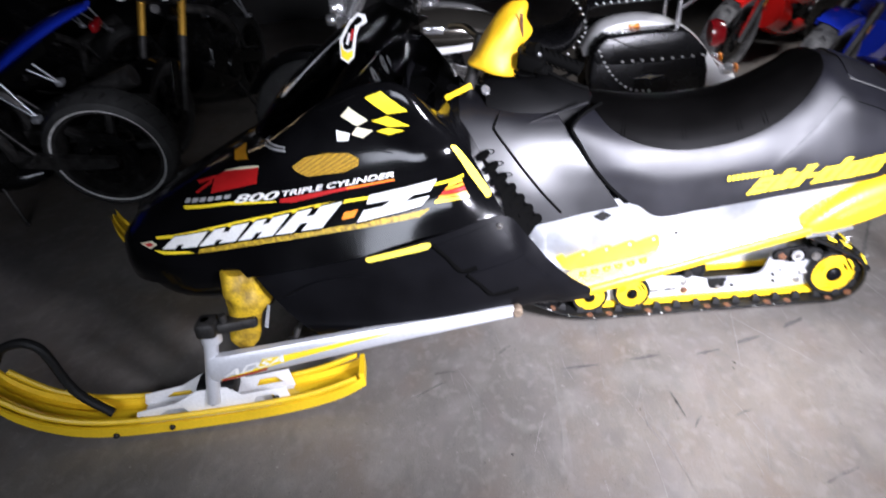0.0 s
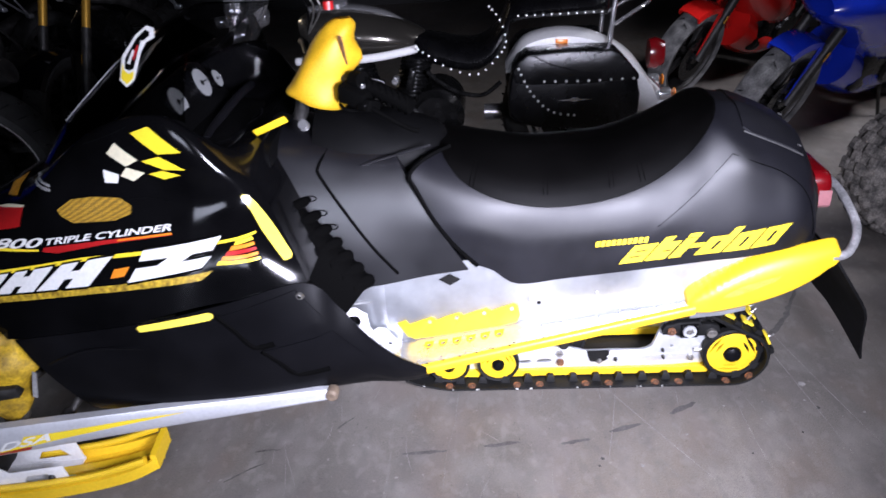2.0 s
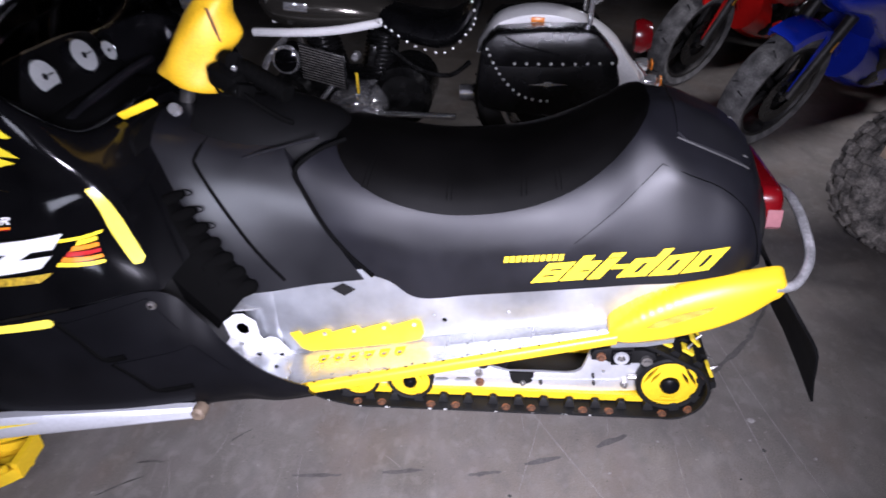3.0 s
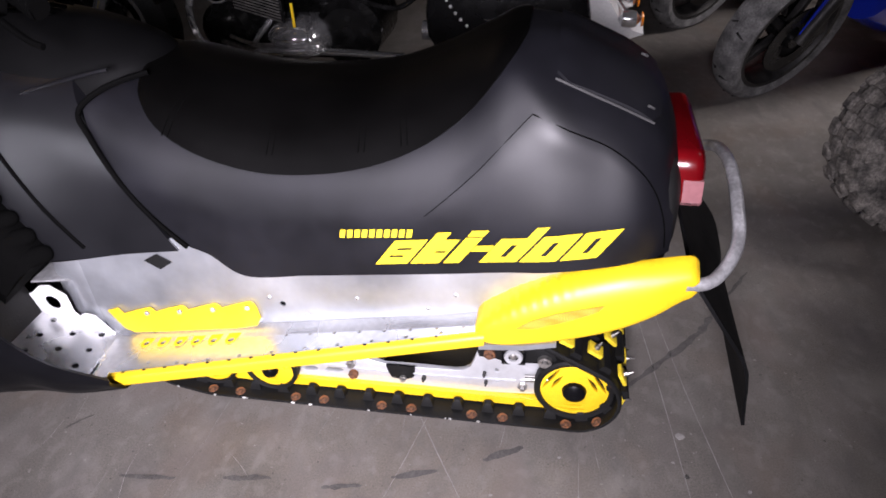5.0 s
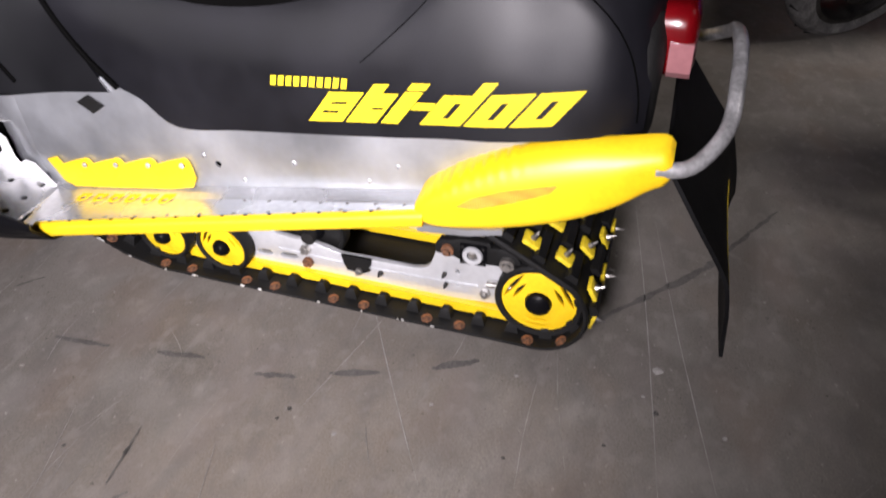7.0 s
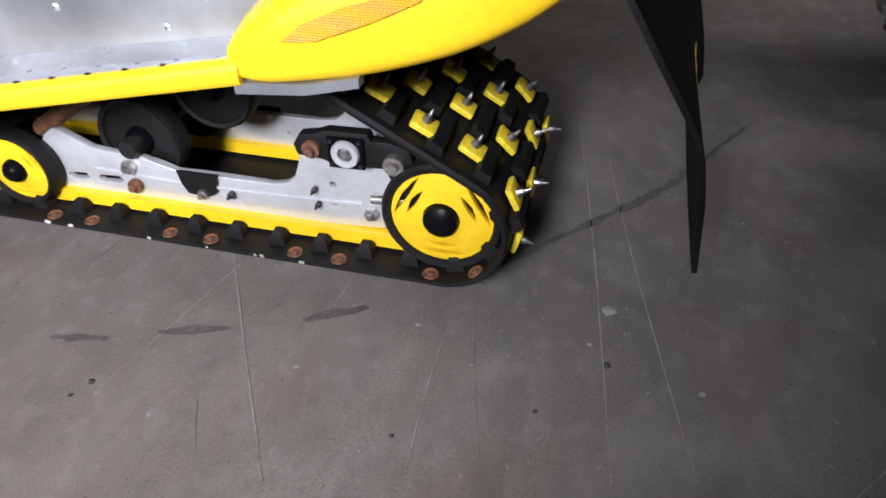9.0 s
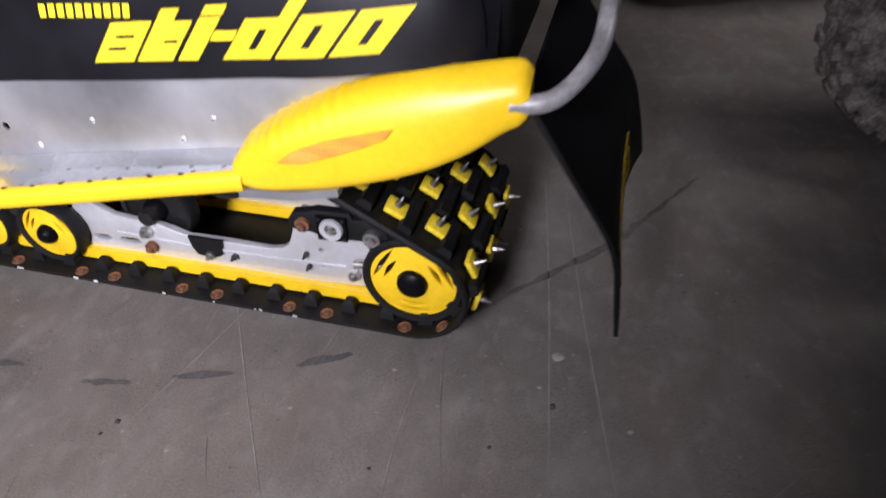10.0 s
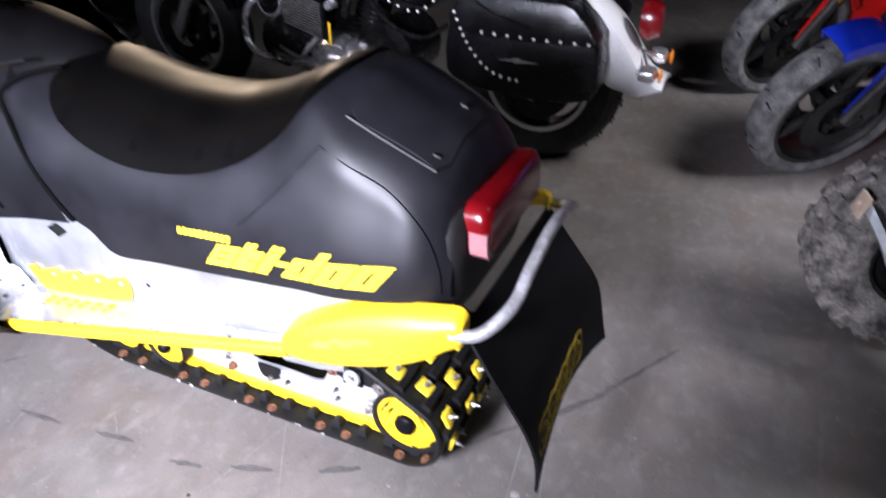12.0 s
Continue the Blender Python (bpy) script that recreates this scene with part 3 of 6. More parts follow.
decal("emblem_streak", [[(-1.90, .668), (-1.825, .692), (-1.826, .686), (-1.885, .666)], [(-1.892, .652), (-1.835, .684), (-1.832, .678), (-1.88, .652)]], hood_tree, RED_DECAL, hood)
decal("side_grille", [[(-1.551, .746), (-1.507, .772), (-1.445, .781), (-1.383, .780), (-1.356, .764), (-1.361, .746), (-1.404, .730), (-1.511, .720), (-1.543, .734)]], hood_tree, GRILLE, hood, "amber honeycomb hood vent", 0.003)
for quad, mt in (([(-1.319, 0.927), (-1.272, 0.943), (-1.206, 0.890), (-1.263, 0.883)], YELLOW_DECAL), ([(-1.392, 0.879), (-1.366, 0.903), (-1.316, 0.868), (-1.350, 0.852)], CREAM_DECAL),
                 ([(-1.308, 0.866), (-1.263, 0.878), (-1.205, 0.850), (-1.258, 0.847)], YELLOW_DECAL), ([(-1.410, 0.843), (-1.372, 0.833), (-1.380, 0.813), (-1.412, 0.813)], WHITE_DECAL),
                 ([(-1.369, 0.830), (-1.350, 0.850), (-1.307, 0.839), (-1.339, 0.819)], CREAM_DECAL), ([(-1.299, 0.837), (-1.265, 0.845), (-1.221, 0.837), (-1.264, 0.825)], YELLOW_DECAL)):
    decal("checker", [quad], hood_tree, mt, hood)
for k in range(9):
    x = -1.646 + .0088 * k
    for z, h in ((.781, .006), (.790, .005)):
        decal("small_label", [[(x, z), (x + .0058, z + .0005), (x + .0065, z + h), (x + .0008, z + h)]], hood_tree, GREY_DECAL, hood, "small grey unreadable label" if k == 0 else "")
decal("amber_lens", [[(-1.758, .728), (-1.775, .738), (-1.736, .757), (-1.704, .742)]], hood_tree, AMBER, hood, "amber front lens", 0.004)
for pts in ([(-1.36, .779), (-1.31, .783), (-1.262, .776)], [(-1.62, .83), (-1.585, .845), (-1.545, .850)], [(-1.455, .893), (-1.42, .904), (-1.37, .922), (-1.33, .938)]):
    line = bmesh.new()
    vs = [line.verts.new((x, 0, z)) for x, z in pts]
    lay_on(line, hood_tree, .0005)
    part("hood_crease", tube([v.co.copy() for v in vs], .0016, 6, 4), GLOSS_BLACK, hood)
    line.free()
bar = [(-1.108, .777), (-1.104, .782), (-1.094, .777), (-1.05, .714), (-1.008, .648), (-1.011, .640), (-1.023, .641), (-1.068, .708)]
decal("edge_reflector", [bar], hood_tree, REFLECTOR, hood, "bright yellow reflector strip", 0.005)

# nose and belly
nose_rings = [
    ring([(0, .41), (.04, .41), (.08, .41), (.095, .405), (.08, .39), (.04, .375), (0, .37)], -2.19),
    ring([(0, .41), (.10, .41), (.20, .41), (.245, .40), (.22, .36), (.11, .335), (0, .33)], -2.11),
    ring([(0, .43), (.15, .43), (.30, .43), (.373, .425), (.345, .36), (.17, .315), (0, .31)], -1.95),
    ring([(0, .45), (.15, .45), (.30, .45), (.425, .45), (.36, .36), (.18, .30), (0, .29)], -1.75),
]
part("nose_pan", loft(nose_rings, 4, 4), HOOD_BLACK, sled, "black nose cone under the hood")
belly_rings = [
    ring([(-1.53, 0, .235), (-1.53, .2, .235), (-1.53, .40, .243), (-1.55, .447, .265), (-1.60, .455, .33), (-1.65, .45, .40), (-1.69, .438, .462)]),
    ring([(0, .235), (.2, .235), (.405, .245), (.462, .28), (.475, .37), (.48, .45), (.470, .522)], -1.36),
    ring([(0, .245), (.2, .245), (.405, .258), (.458, .30), (.472, .385), (.478, .47), (.472, .572)], -1.15),
    ring([(0, .255), (.2, .255), (.385, .272), (.438, .32), (.455, .40), (.457, .49), (.425, .592)], -.985),
    ring([(0, .26), (.2, .26), (.375, .278), (.42, .315), (.437, .375), (.438, .45), (.412, .522)], -.92),
    ring([(0, .235), (.2, .235), (.36, .268), (.40, .31), (.417, .35), (.422, .39), (.415, .442)], -.86),
    ring([(0, .235), (.2, .235), (.35, .262), (.385, .288), (.40, .32), (.406, .345), (.405, .373)], -.80),
    ring([(0, .232), (.2, .232), (.32, .248), (.345, .268), (.36, .284), (.366, .295), (.366, .303)], -.735),
]
bm = loft(belly_rings, 5, 5, cap=False)
bmesh.ops.recalc_face_normals(bm, faces=bm.faces)
belly_tree = BVHTree.FromBMesh(bm)
bmesh.ops.solidify(bm, geom=bm.faces, thickness=-0.006)
belly = part("belly_pan", bm, MATTE_BLACK, sled, "matte black plastic belly pan")
decal("pan_reflector", [[(-1.356, .506), (-1.362, .513), (-1.357, .520), (-1.192, .556), (-1.180, .554), (-1.178, .544), (-1.188, .537), (-1.348, .506)]], belly_tree, REFLECTOR, belly, "yellow side reflector", 0.010)


def vent(quad, edges):
    """A moulded panel set in the pan, with a black tube painting a deep shadow gap along two sides."""
    bm = bmesh.new()
    bm.faces.new([bm.verts.new((x, 0, z)) for x, z in quad])
    bmesh.ops.triangulate(bm, faces=bm.faces)
    split_long(bm, .02)
    lay_on(bm, belly_tree, .0)
    bmesh.ops.solidify(bm, geom=bm.faces, thickness=.009)
    pan = part("vent_panel", bm, MATTE_BLACK, belly, "moulded side vent panel")
    line = bmesh.new()
    pts = [line.verts.new((x, 0, z)) for x, z in edges]
    lay_on(line, belly_tree, .004)
    co = [v.co.copy() for v in pts]
    line.free()
    part("vent_gap_shade", tube(co, .008, 8, 4), GAP, pan)


vent([(-1.165, .545), (-1.0, .583), (-.945, .51), (-1.10, .462)], [(-1.175, .545), (-1.14, .505), (-1.105, .458), (-1.06, .462)])
vent([(-1.085, .445), (-.93, .475), (-.87, .40), (-1.02, .37)], [(-1.09, .445), (-1.055, .405), (-1.022, .365), (-.95, .372)])
part("pan_fold", tube([P(-1.62, .458, .40), P(-1.5, .478, .455), P(-1.36, .482, .46), P(-1.27, .48, .43), P(-1.25, .478, .39)], .004, 6), MATTE_BLACK, belly)
for x, z in ((-1.27, .49), (-1.62, .45), (-.99, .57)):
    part("pan_bolt", lathe([(0.0, -.006), (.008, -.005), (.01, 0)], 10, Matrix.Translation(P(x, .47 if x > -1.5 and x < -1.1 else .445, z))), STEEL, belly)

# windscreen and dash
ws = []
for x, z, w in ((-1.73, .775, .19), (-1.62, .893, .215), (-1.53, .965, .22), (-1.44, 1.033, .22), (-1.34, 1.092, .21), (-1.27, 1.122, .195)):
    ws.append([P(x + .17 * (abs(k) / 4) ** 3.2 * (1 - (x + 1.73) * 0.5), w * k / 4 * (1.15 if abs(k) == 4 else 1), z - .03 * (abs(k) / 4) ** 2) for k in range(-4, 5)])
bm = loft(ws, 4, 4, cap=False)
bmesh.ops.solidify(bm, geom=bm.faces, thickness=0.004)
screen = part("windscreen", bm, SMOKED, sled, "dark smoked plastic windscreen")
screen.visible_shadow = False


def on_screen(off):
    return lambda u, v, w: (u, -.036 - .36 * (u + 1.391) + 1.0 * (v - .995) - off + w, v)


stick = part("screen_sticker", plate([(-1.394, 1.0), (-1.372, .988), (-1.353, 1.002), (-1.346, 1.05), (-1.336, 1.070), (-1.314, 1.08), (-1.318, 1.097), (-1.34, 1.102), (-1.368, 1.083), (-1.397, 1.043)], .001, on_screen(0)), WHITE_DECAL, screen, "white edged cut-out sticker with a dark middle")
part("sticker_patch", plate([(-1.384, 1.022), (-1.372, 1.018), (-1.360, 1.022), (-1.353, 1.055), (-1.343, 1.074), (-1.328, 1.083), (-1.329, 1.090), (-1.342, 1.094), (-1.364, 1.076), (-1.387, 1.040)], .001, on_screen(.0012)), GAP, stick)
part("sticker_oval", plate([(-1.391, 1.004), (-1.372, .994), (-1.357, 1.005), (-1.358, 1.018), (-1.372, 1.012), (-1.386, 1.019), (-1.392, 1.03)], .001, on_screen(.0015)), YELLOW_DECAL, stick)
for k in range(3):
    part("sticker_bar", plate([(-1.378 + .012 * k, 1.032 + .008 * k), (-1.371 + .012 * k, 1.030 + .008 * k), (-1.362 + .010 * k, 1.055 + .009 * k), (-1.369 + .010 * k, 1.057 + .009 * k)], .001, on_screen(.003)), RED_DECAL if k == 1 else WHITE_DECAL, stick)
edge = [ws[i][6] for i in (1, 2, 3, 4)]
part("screen_rim", tube([Vector(q) + Vector((-.003, -.005, 0)) for q in edge], .0011, 6, 4), GREY_DECAL, screen, "bright rim of the screen")
for sgn in (1, -1):
    # the screen's sides come down to the crest of the hood
    cols = []
    for lo, hi in (((-1.40, .290, .915), (-1.377, .253, .935)), ((-1.335, .318, .942), (-1.295, .253, 1.003)), ((-1.27, .328, .960), (-1.245, .247, 1.040)), ((-1.205, .328, .936), (-1.203, .241, 1.062))):
        a, b = Vector(P(lo[0], sgn * lo[1], lo[2])), Vector(P(hi[0], sgn * hi[1], hi[2]))
        cols.append([a.lerp(b, q) + Vector((0, -sgn * .010, .004)) * math.sin(math.pi * q) for q in (0, .33, .67, 1)])
    bm = loft(cols, 4, 3, cap=False)
    bmesh.ops.solidify(bm, geom=bm.faces, thickness=0.004)
    part("screen_side", bm, SMOKED, screen, "dark smoked side of the windscreen").visible_shadow = False
dash_rings = [ring([(0, z), (.10, z), (.185, z - .012), (.215, z - .05), (.22, z - .2)], x) for x, z in ((-1.50, .84), (-1.41, .94), (-1.375, .957), (-1.36, .945), (-1.29, .862), (-1.27, .85), (-1.08, .835))]
dash = part("dash", loft(dash_rings, 2, 3), PAD, sled, "matte black dash under the screen")


def gauge(x, d, z, r):
    m = Matrix.Translation(P(x, d, z)) @ Matrix(((0, -.92, -.39, 0), (1, 0, 0, 0), (0, -.39, .92, 0), (0, 0, 0, 1)))
    g = part("gauge", lathe([(0, -.012), (r * .98, -.012), (r * 1.08, -.016), (r * 1.12, -.008), (r * 1.12, .02), (0, .02)], 24, m), GLOSS_BLACK, dash, "round instrument in a black bezel")
    part("dial", lathe([(0, -.0135), (r * .96, -.0135), (r * .96, -.0125), (0, -.0125)], 24, m), DIAL, g, "silver grey dial face")
    part("dial_centre", lathe([(0, -.0150), (r * .17, -.0146), (r * .2, -.0135), (0, -.0135)], 20, m), MATTE_BLACK, g)
    part("needle", box((r * .8, .001, r * .07), m @ Matrix.Translation((r * .3, -.0155, 0))), MATTE_BLACK, g)


for a in ((-1.335, .150, .868, .025), (-1.335, .082, .907, .040), (-1.328, -.066, .914, .040), (-1.322, -.160, .900, .025)):
    gauge(*a)

part("dash_lip", tube([P(-1.243, .155, .838), P(-1.246, .10, .846), P(-1.246, 0, .856), P(-1.243, -.12, .866), P(-1.238, -.22, .868)], .011, 10, 4), CONSOLE, dash, "rounded lower lip of the dash")

# steering
part("handlebar", tube([P(-.84, .155, .952), P(-.91, .11, .965), P(-.97, .05, .965), P(-1.02, -.06, .98), P(-1.05, -.16, .985), P(-1.10, -.32, .96)], .011), DARK_STEEL, sled, "black steel handlebar turned to one side")
part("steering_post", rod(P(-1.06, 0, .80), P(-1.0, 0, .99), .018), DARK_STEEL, sled)
cover = []
for z, cx, cd, rx, rd in ((.903, -.972, .085, .064, .062), (.914, -.972, .085, .072, .068), (.955, -.960, .085, .068, .066), (1.0, -.940, .085, .060, .060), (1.043, -.917, .085, .049, .050), (1.075, -.900, .08, .038, .038), (1.091, -.892, .08, .020, .020)):
    r = []
    for k in range(14):
        a = 2 * math.pi * k / 14
        wob = 1 + .05 * math.sin(3 * a + z * 40) + .03 * math.sin(5 * a + z * 90)
        sx = 1.35 if math.cos(a) > .5 and .97 < z < 1.03 else 1
        r.append(P(cx + rx * wob * sx * math.cos(a), cd + rd * wob * math.sin(a), z - .02 * math.cos(a) * (1 if z < .94 else 0)))
    cover.append(r)
cover = part("bar_cover", loft(cover, 3, 2, closed=True), YELLOW_CLOTH, sled, "bright yellow padded handlebar cover")
part("cover_badge", box((.010, .002, .075), Matrix.Translation(P(-.888, .138, 1.03)) @ pose(0, 0, 0, 18, 12, -35), .002), RUST, cover, "small unreadable woven badge")
grip = part("hand_grip", tube([P(-.855, .15, .955), P(-.82, .165, .947), P(-.77, .187, .927), P(-.735, .205, .912)], .0185, 14, 4), GAP, sled, "black rubber grip")
for k in range(7):
    q = k / 6
    part("grip_rib", tube([P(-.84 + .09 * q + .022 * math.cos(w) * .4, .158 + .04 * q + .022 * math.cos(w) * .9, .951 - .034 * q + .022 * math.sin(w)) for w in [2 * math.pi * j / 10 for j in range(10)]], .0025, 5, 2, closed=True), GAP, grip)
lever = part("brake_housing", join(box((.075, .05, .045), Matrix.Translation(P(-.865, .165, .935)) @ pose(0, 0, 0, 10, 15, -25), .009), box((.04, .045, .03), Matrix.Translation(P(-.835, .185, .915)) @ pose(0, 0, 0, -20, 5, -35), .007), rod(P(-.87, .15, .965), P(-.845, .17, .967), .02, 14)), GAP, sled, "black brake lever housing")
part("brake_lever", tube([P(-.85, .19, .925), P(-.80, .215, .90), P(-.745, .235, .875), P(-.72, .24, .868)], .0055, 8, 4), GAP, lever, "black brake lever")
for x, d, z in ((-.835, .205, .918), (-.86, .19, .94), (-.845, .178, .957)):
    part("screw", lathe([(0, -.005), (.005, -.004), (.006, 0), (0, .002)], 10, Matrix.Translation(P(x, d, z))), CHROME, lever)
for k in range(4):
    part("cable", tube([P(-.93 + .02 * k, .10 + .012 * k, .915), P(-.895 + .02 * k, .15 - .01 * k, .895 + .008 * k), P(-.85 + .012 * k, .12 - .02 * k, .885), P(-.845, .05 - .02 * k, .86)], .0036, 6), GAP, sled)
part("kill_switch", lathe([(0, -.02), (.012, -.018), (.013, 0), (0, 0)], 12, Matrix.Translation(P(-.925, .06, 1.108)) @ pose(0, 0, 0, -90)), RED_DECAL, sled, "red stop button")
part("key_switch", lathe([(0, -.012), (.012, -.012), (.014, 0), (0, .002)], 14, Matrix.Translation(P(-1.0, .155, .862)) @ pose(0, 0, 0, -40)), CHROME, sled, "chrome ignition switch")
part("hood_strap", box((.085, .006, .022), Matrix.Translation(P(-1.078, .165, .868)) @ pose(0, 0, 0, 35, -20, 8), .003), YELLOW, sled, "yellow rubber hood strap")

# console between hood and seat
def slant(xb, pts):
    return ring([(xb - .62 * (z - .48) * (1 if d > 0.02 else .9), d, z) for d, z in pts])


con_rings = [
    slant(-.95, [(0, .845), (.08, .84), (.135, .81), (.18, .74), (.212, .65), (.236, .56), (.252, .46)]),
    slant(-.85, [(0, .83), (.08, .825), (.135, .795), (.175, .73), (.207, .645), (.228, .56), (.240, .465)]),
    slant(-.73, [(0, .80), (.08, .795), (.135, .77), (.172, .715), (.200, .635), (.216, .56), (.226, .48)]),
    slant(-.617, [(0, .785), (.08, .78), (.13, .757), (.168, .705), (.200, .63), (.211, .56), (.217, .49)]),
]
bm = loft(con_rings, 5, 6)
console_tree = BVHTree.FromBMesh(bm)
console = part("console", bm, CONSOLE, sled, "satin black plastic tank cover")


def on_console(x, z, out):
    p, n, _, _ = console_tree.ray_cast(Vector((x, -1.2, z)), Vector((0, 1, 0)))
    return p + Vector((0, -out, 0)) if p else Vector(P(x, .22, z))


def seam(pts, r, mat, out):
    return part("seam", tube([on_console(x, z, out) for x, z in pts], r, 6, 4), mat, console)


seam([(-.985, .75), (-.972, .728), (-.917, .648), (-.858, .564), (-.80, .492)], .0042, GAP, .0)
seam([(-.955, .795), (-.975, .77), (-.985, .75)], .004, GAP, .0)

dome = [[P(x, w * math.cos(t), .70 + (h - .70) * math.sin(t) ** .8) for t in [math.pi * k / 12 for k in range(13)]] for x, w, h in ((-1.0, .135, .86), (-.92, .135, .862), (-.84, .13, .852), (-.76, .118, .832), (-.705, .098, .812), (-.678, .075, .790), (-.664, .04, .758))]
part("tank_dome", loft(dome, 4, 2), PAD, console, "raised black padded dome of the tank cover")
part("console_ridge", tube([P(-.885, .146, .750), P(-.855, .146, .760), P(-.79, .145, .777), P(-.725, .144, .793), P(-.705, .140, .796)], .0030, 8, 4), CONSOLE, console)

# ribbed gaiter between hood and console, blackened for the unlit recess it sits in
gaiter = part("gaiter", loft([[P(-1.07 + .17 * t + dx, dd, .70 - .22 * t + dz) for dx, dd, dz in ((-.05, .31, -.06), (-.012, .30, -.01), (.02, .265, .012), (.02, .2, .01), (-.06, .18, -.06))] for t in (-.15, .25, .5, .75, 1.05)], 3, 2, closed=True), GAP, sled, "black ribbed rubber gaiter")
for k in range(7):
    t = .06 + .92 * k / 6
    big = .75 + .35 * t
    tip = on_console(-1.012 + .155 * t, .705 - .222 * t, .003)
    root = Vector(P(-1.066 + .16 * t, .285, .705 - .222 * t))
    way = (tip - root).normalized()
    side = Vector((-.57, 0, .82)).cross(way).cross(way).normalized() * .0165 * big
    lift = side.cross(way).normalized() * .008 * big
    tongue = []
    for q, w in ((0, .9), (.35, 1.0), (.65, 1.0), (.85, .86), (.96, .55), (1.0, .15)):
        c = root.lerp(tip, q)
        tongue.append([c + side * w * math.cos(a) + lift * w * math.sin(a) for a in [2 * math.pi * j / 10 for j in range(10)]])
    part("rib", loft(tongue, 3, 2, closed=True), GAP, gaiter, "rounded rubber tongue")
    if k < 3:
        part("wire", tube([tip + Vector((.016 * math.cos(w), -.003, .007 * math.sin(w))) for w in [2 * math.pi * j / 10 for j in range(10)]], .0014, 5, 2, closed=True), GAP, gaiter, "thin wire loop")

# seat
seat_rings = [
    ring([(-.70, 0, .772), (-.70, .06, .770), (-.725, .12, .762), (-.755, .165, .735), (-.712, .203, .63), (-.662, .213, .56), (-.598, .216, .500)]),
    ring([(-.655, 0, .767), (-.655, .06, .764), (-.655, .125, .747), (-.652, .180, .697), (-.63, .211, .62), (-.60, .2155, .555), (-.562, .217, .486)]),
    ring([(0, .745), (.06, .740), (.128, .712), (.186, .660), (.213, .585), (.2185, .52), (.220, .447)], -.50),
    ring([(0, .742), (.06, .737), (.128, .708), (.187, .655), (.214, .585), (.2195, .525), (.221, .460)], -.38),
    ring([(0, .758), (.06, .753), (.128, .725), (.186, .674), (.215, .602), (.2215, .538), (.224, .477)], -.24),
    ring([(0, .806), (.06, .802), (.125, .772), (.175, .722), (.212, .638), (.225, .56), (.229, .494)], -.12),
    ring([(0, .842), (.065, .839), (.125, .820), (.163, .783), (.205, .69), (.228, .585), (.232, .506)], -.04),
    ring([(0, .839), (.065, .837), (.140, .799), (.184, .757), (.206, .69), (.228, .605), (.238, .516)], .03),
    ring([(0, .812), (.065, .810), (.140, .770), (.183, .727), (.203, .673), (.222, .605), (.234, .526)], .10),
    ring([(0, .782), (.063, .779), (.138, .740), (.184, .692), (.202, .650), (.215, .598), (.222, .534)], .16),
    ring([(0, .747), (.06, .743), (.130, .708), (.170, .660), (.187, .620), (.197, .583), (.204, .538)], .20),
    ring([(0, .702), (.05, .698), (.105, .680), (.142, .645), (.163, .610), (.177, .578), (.186, .538)], .222),
]
bm = loft(seat_rings, 10, 7)
for v in bm.verts:
    # the raised side panel of the tail, bounded by a slanting crease
    out = YC - v.co.y
    if abs(out) > .10:
        s_ = ((v.co.x + .138) * .717 - (v.co.z - .626) * .697)
        k = min(1, max(0, (s_ + .005) / .010))
        top = .774 - .42 * max(0, v.co.x) - 2.0 * max(0, v.co.x - .12) ** 1.6
        k = k * k * (3 - 2 * k) * min(1, max(0, (v.co.z - .54) / .06)) * min(1, max(0, (top - v.co.z) / .03)) * min(1, max(0, (.215 - v.co.x) / .03))
        v.co.y -= .0020 * k * (1 if out > 0 else -1)
seat_tree = BVHTree.FromBMesh(bm)
seat = part("seat", bm, VINYL, sled, "black vinyl seat with a raised tail")
# top cushion of the seat, its shade put into a darker vinyl
cush = []
for x, d in ((-.685, .085), (-.668, .132), (-.63, .168), (-.56, .186), (-.46, .193), (-.36, .194), (-.26, .191), (-.17, .180), (-.10, .162), (-.055, .142), (-.03, .105), (-.018, .06)):
    cush.append([(x, d * k / 6) for k in range(-6, 7)])
CUSHION = cush
def on_seat(x, d, up):
    """A point over the seat's skin."""
    p, n, _, _ = seat_tree.ray_cast(Vector((x, YC - d, 1.4)), Vector((0, 0, -1)))
    return Vector((x, YC - d, (p.z if p else .7) + up))


bm = loft([[on_seat(x, d, .006 * (1 - (abs(k - 6) / 6) ** 6) + .003) for k, (x, d) in enumerate(r)] for r in CUSHION], 4, 2, cap=False)
bmesh.ops.solidify(bm, geom=bm.faces, thickness=.003)
part("seat_cushion", bm, VINYL_TOP, seat, "grained top cushion, darkened for the shade on top")
for x0, lean in ((-.61, .03), (-.43, .004), (-.272, -.004), (-.20, -.02)):
    for dx in (-.005, .005):
        pts = [on_seat(x0 + dx + lean * q, .178 - .11 * q, .0072) for q in (0, .25, .5, .75, 1)]
        part("cushion_seam", tube(pts, .0009, 6, 3), GAP, seat, "stitched seam of the cushion")
def on_flank(pts, out):
    """Points on the near flank of the seat."""
    line = bmesh.new()
    vs = [line.verts.new((x, 0, z)) for x, z in pts]
    lay_on(line, seat_tree, out)
    co = [v.co.copy() for v in vs]
    line.free()
    return co


# Thin black lines draw the shading of the tail panel's soft edge.
part("panel_crease_line", tube(on_flank([(-.165, .598), (-.138, .622), (-.085, .672), (-.03, .732), (-.002, .762)], .0002), .0008, 6, 4), GAP, seat, "thin black line for the shaded crease of the tail panel")
part("panel_crease_line", tube(on_flank([(-.002, .762), (.054, .741), (.113, .716), (.160, .682), (.19, .640), (.207, .59), (.212, .55)], .0004), .0012, 6, 4), GAP, seat)
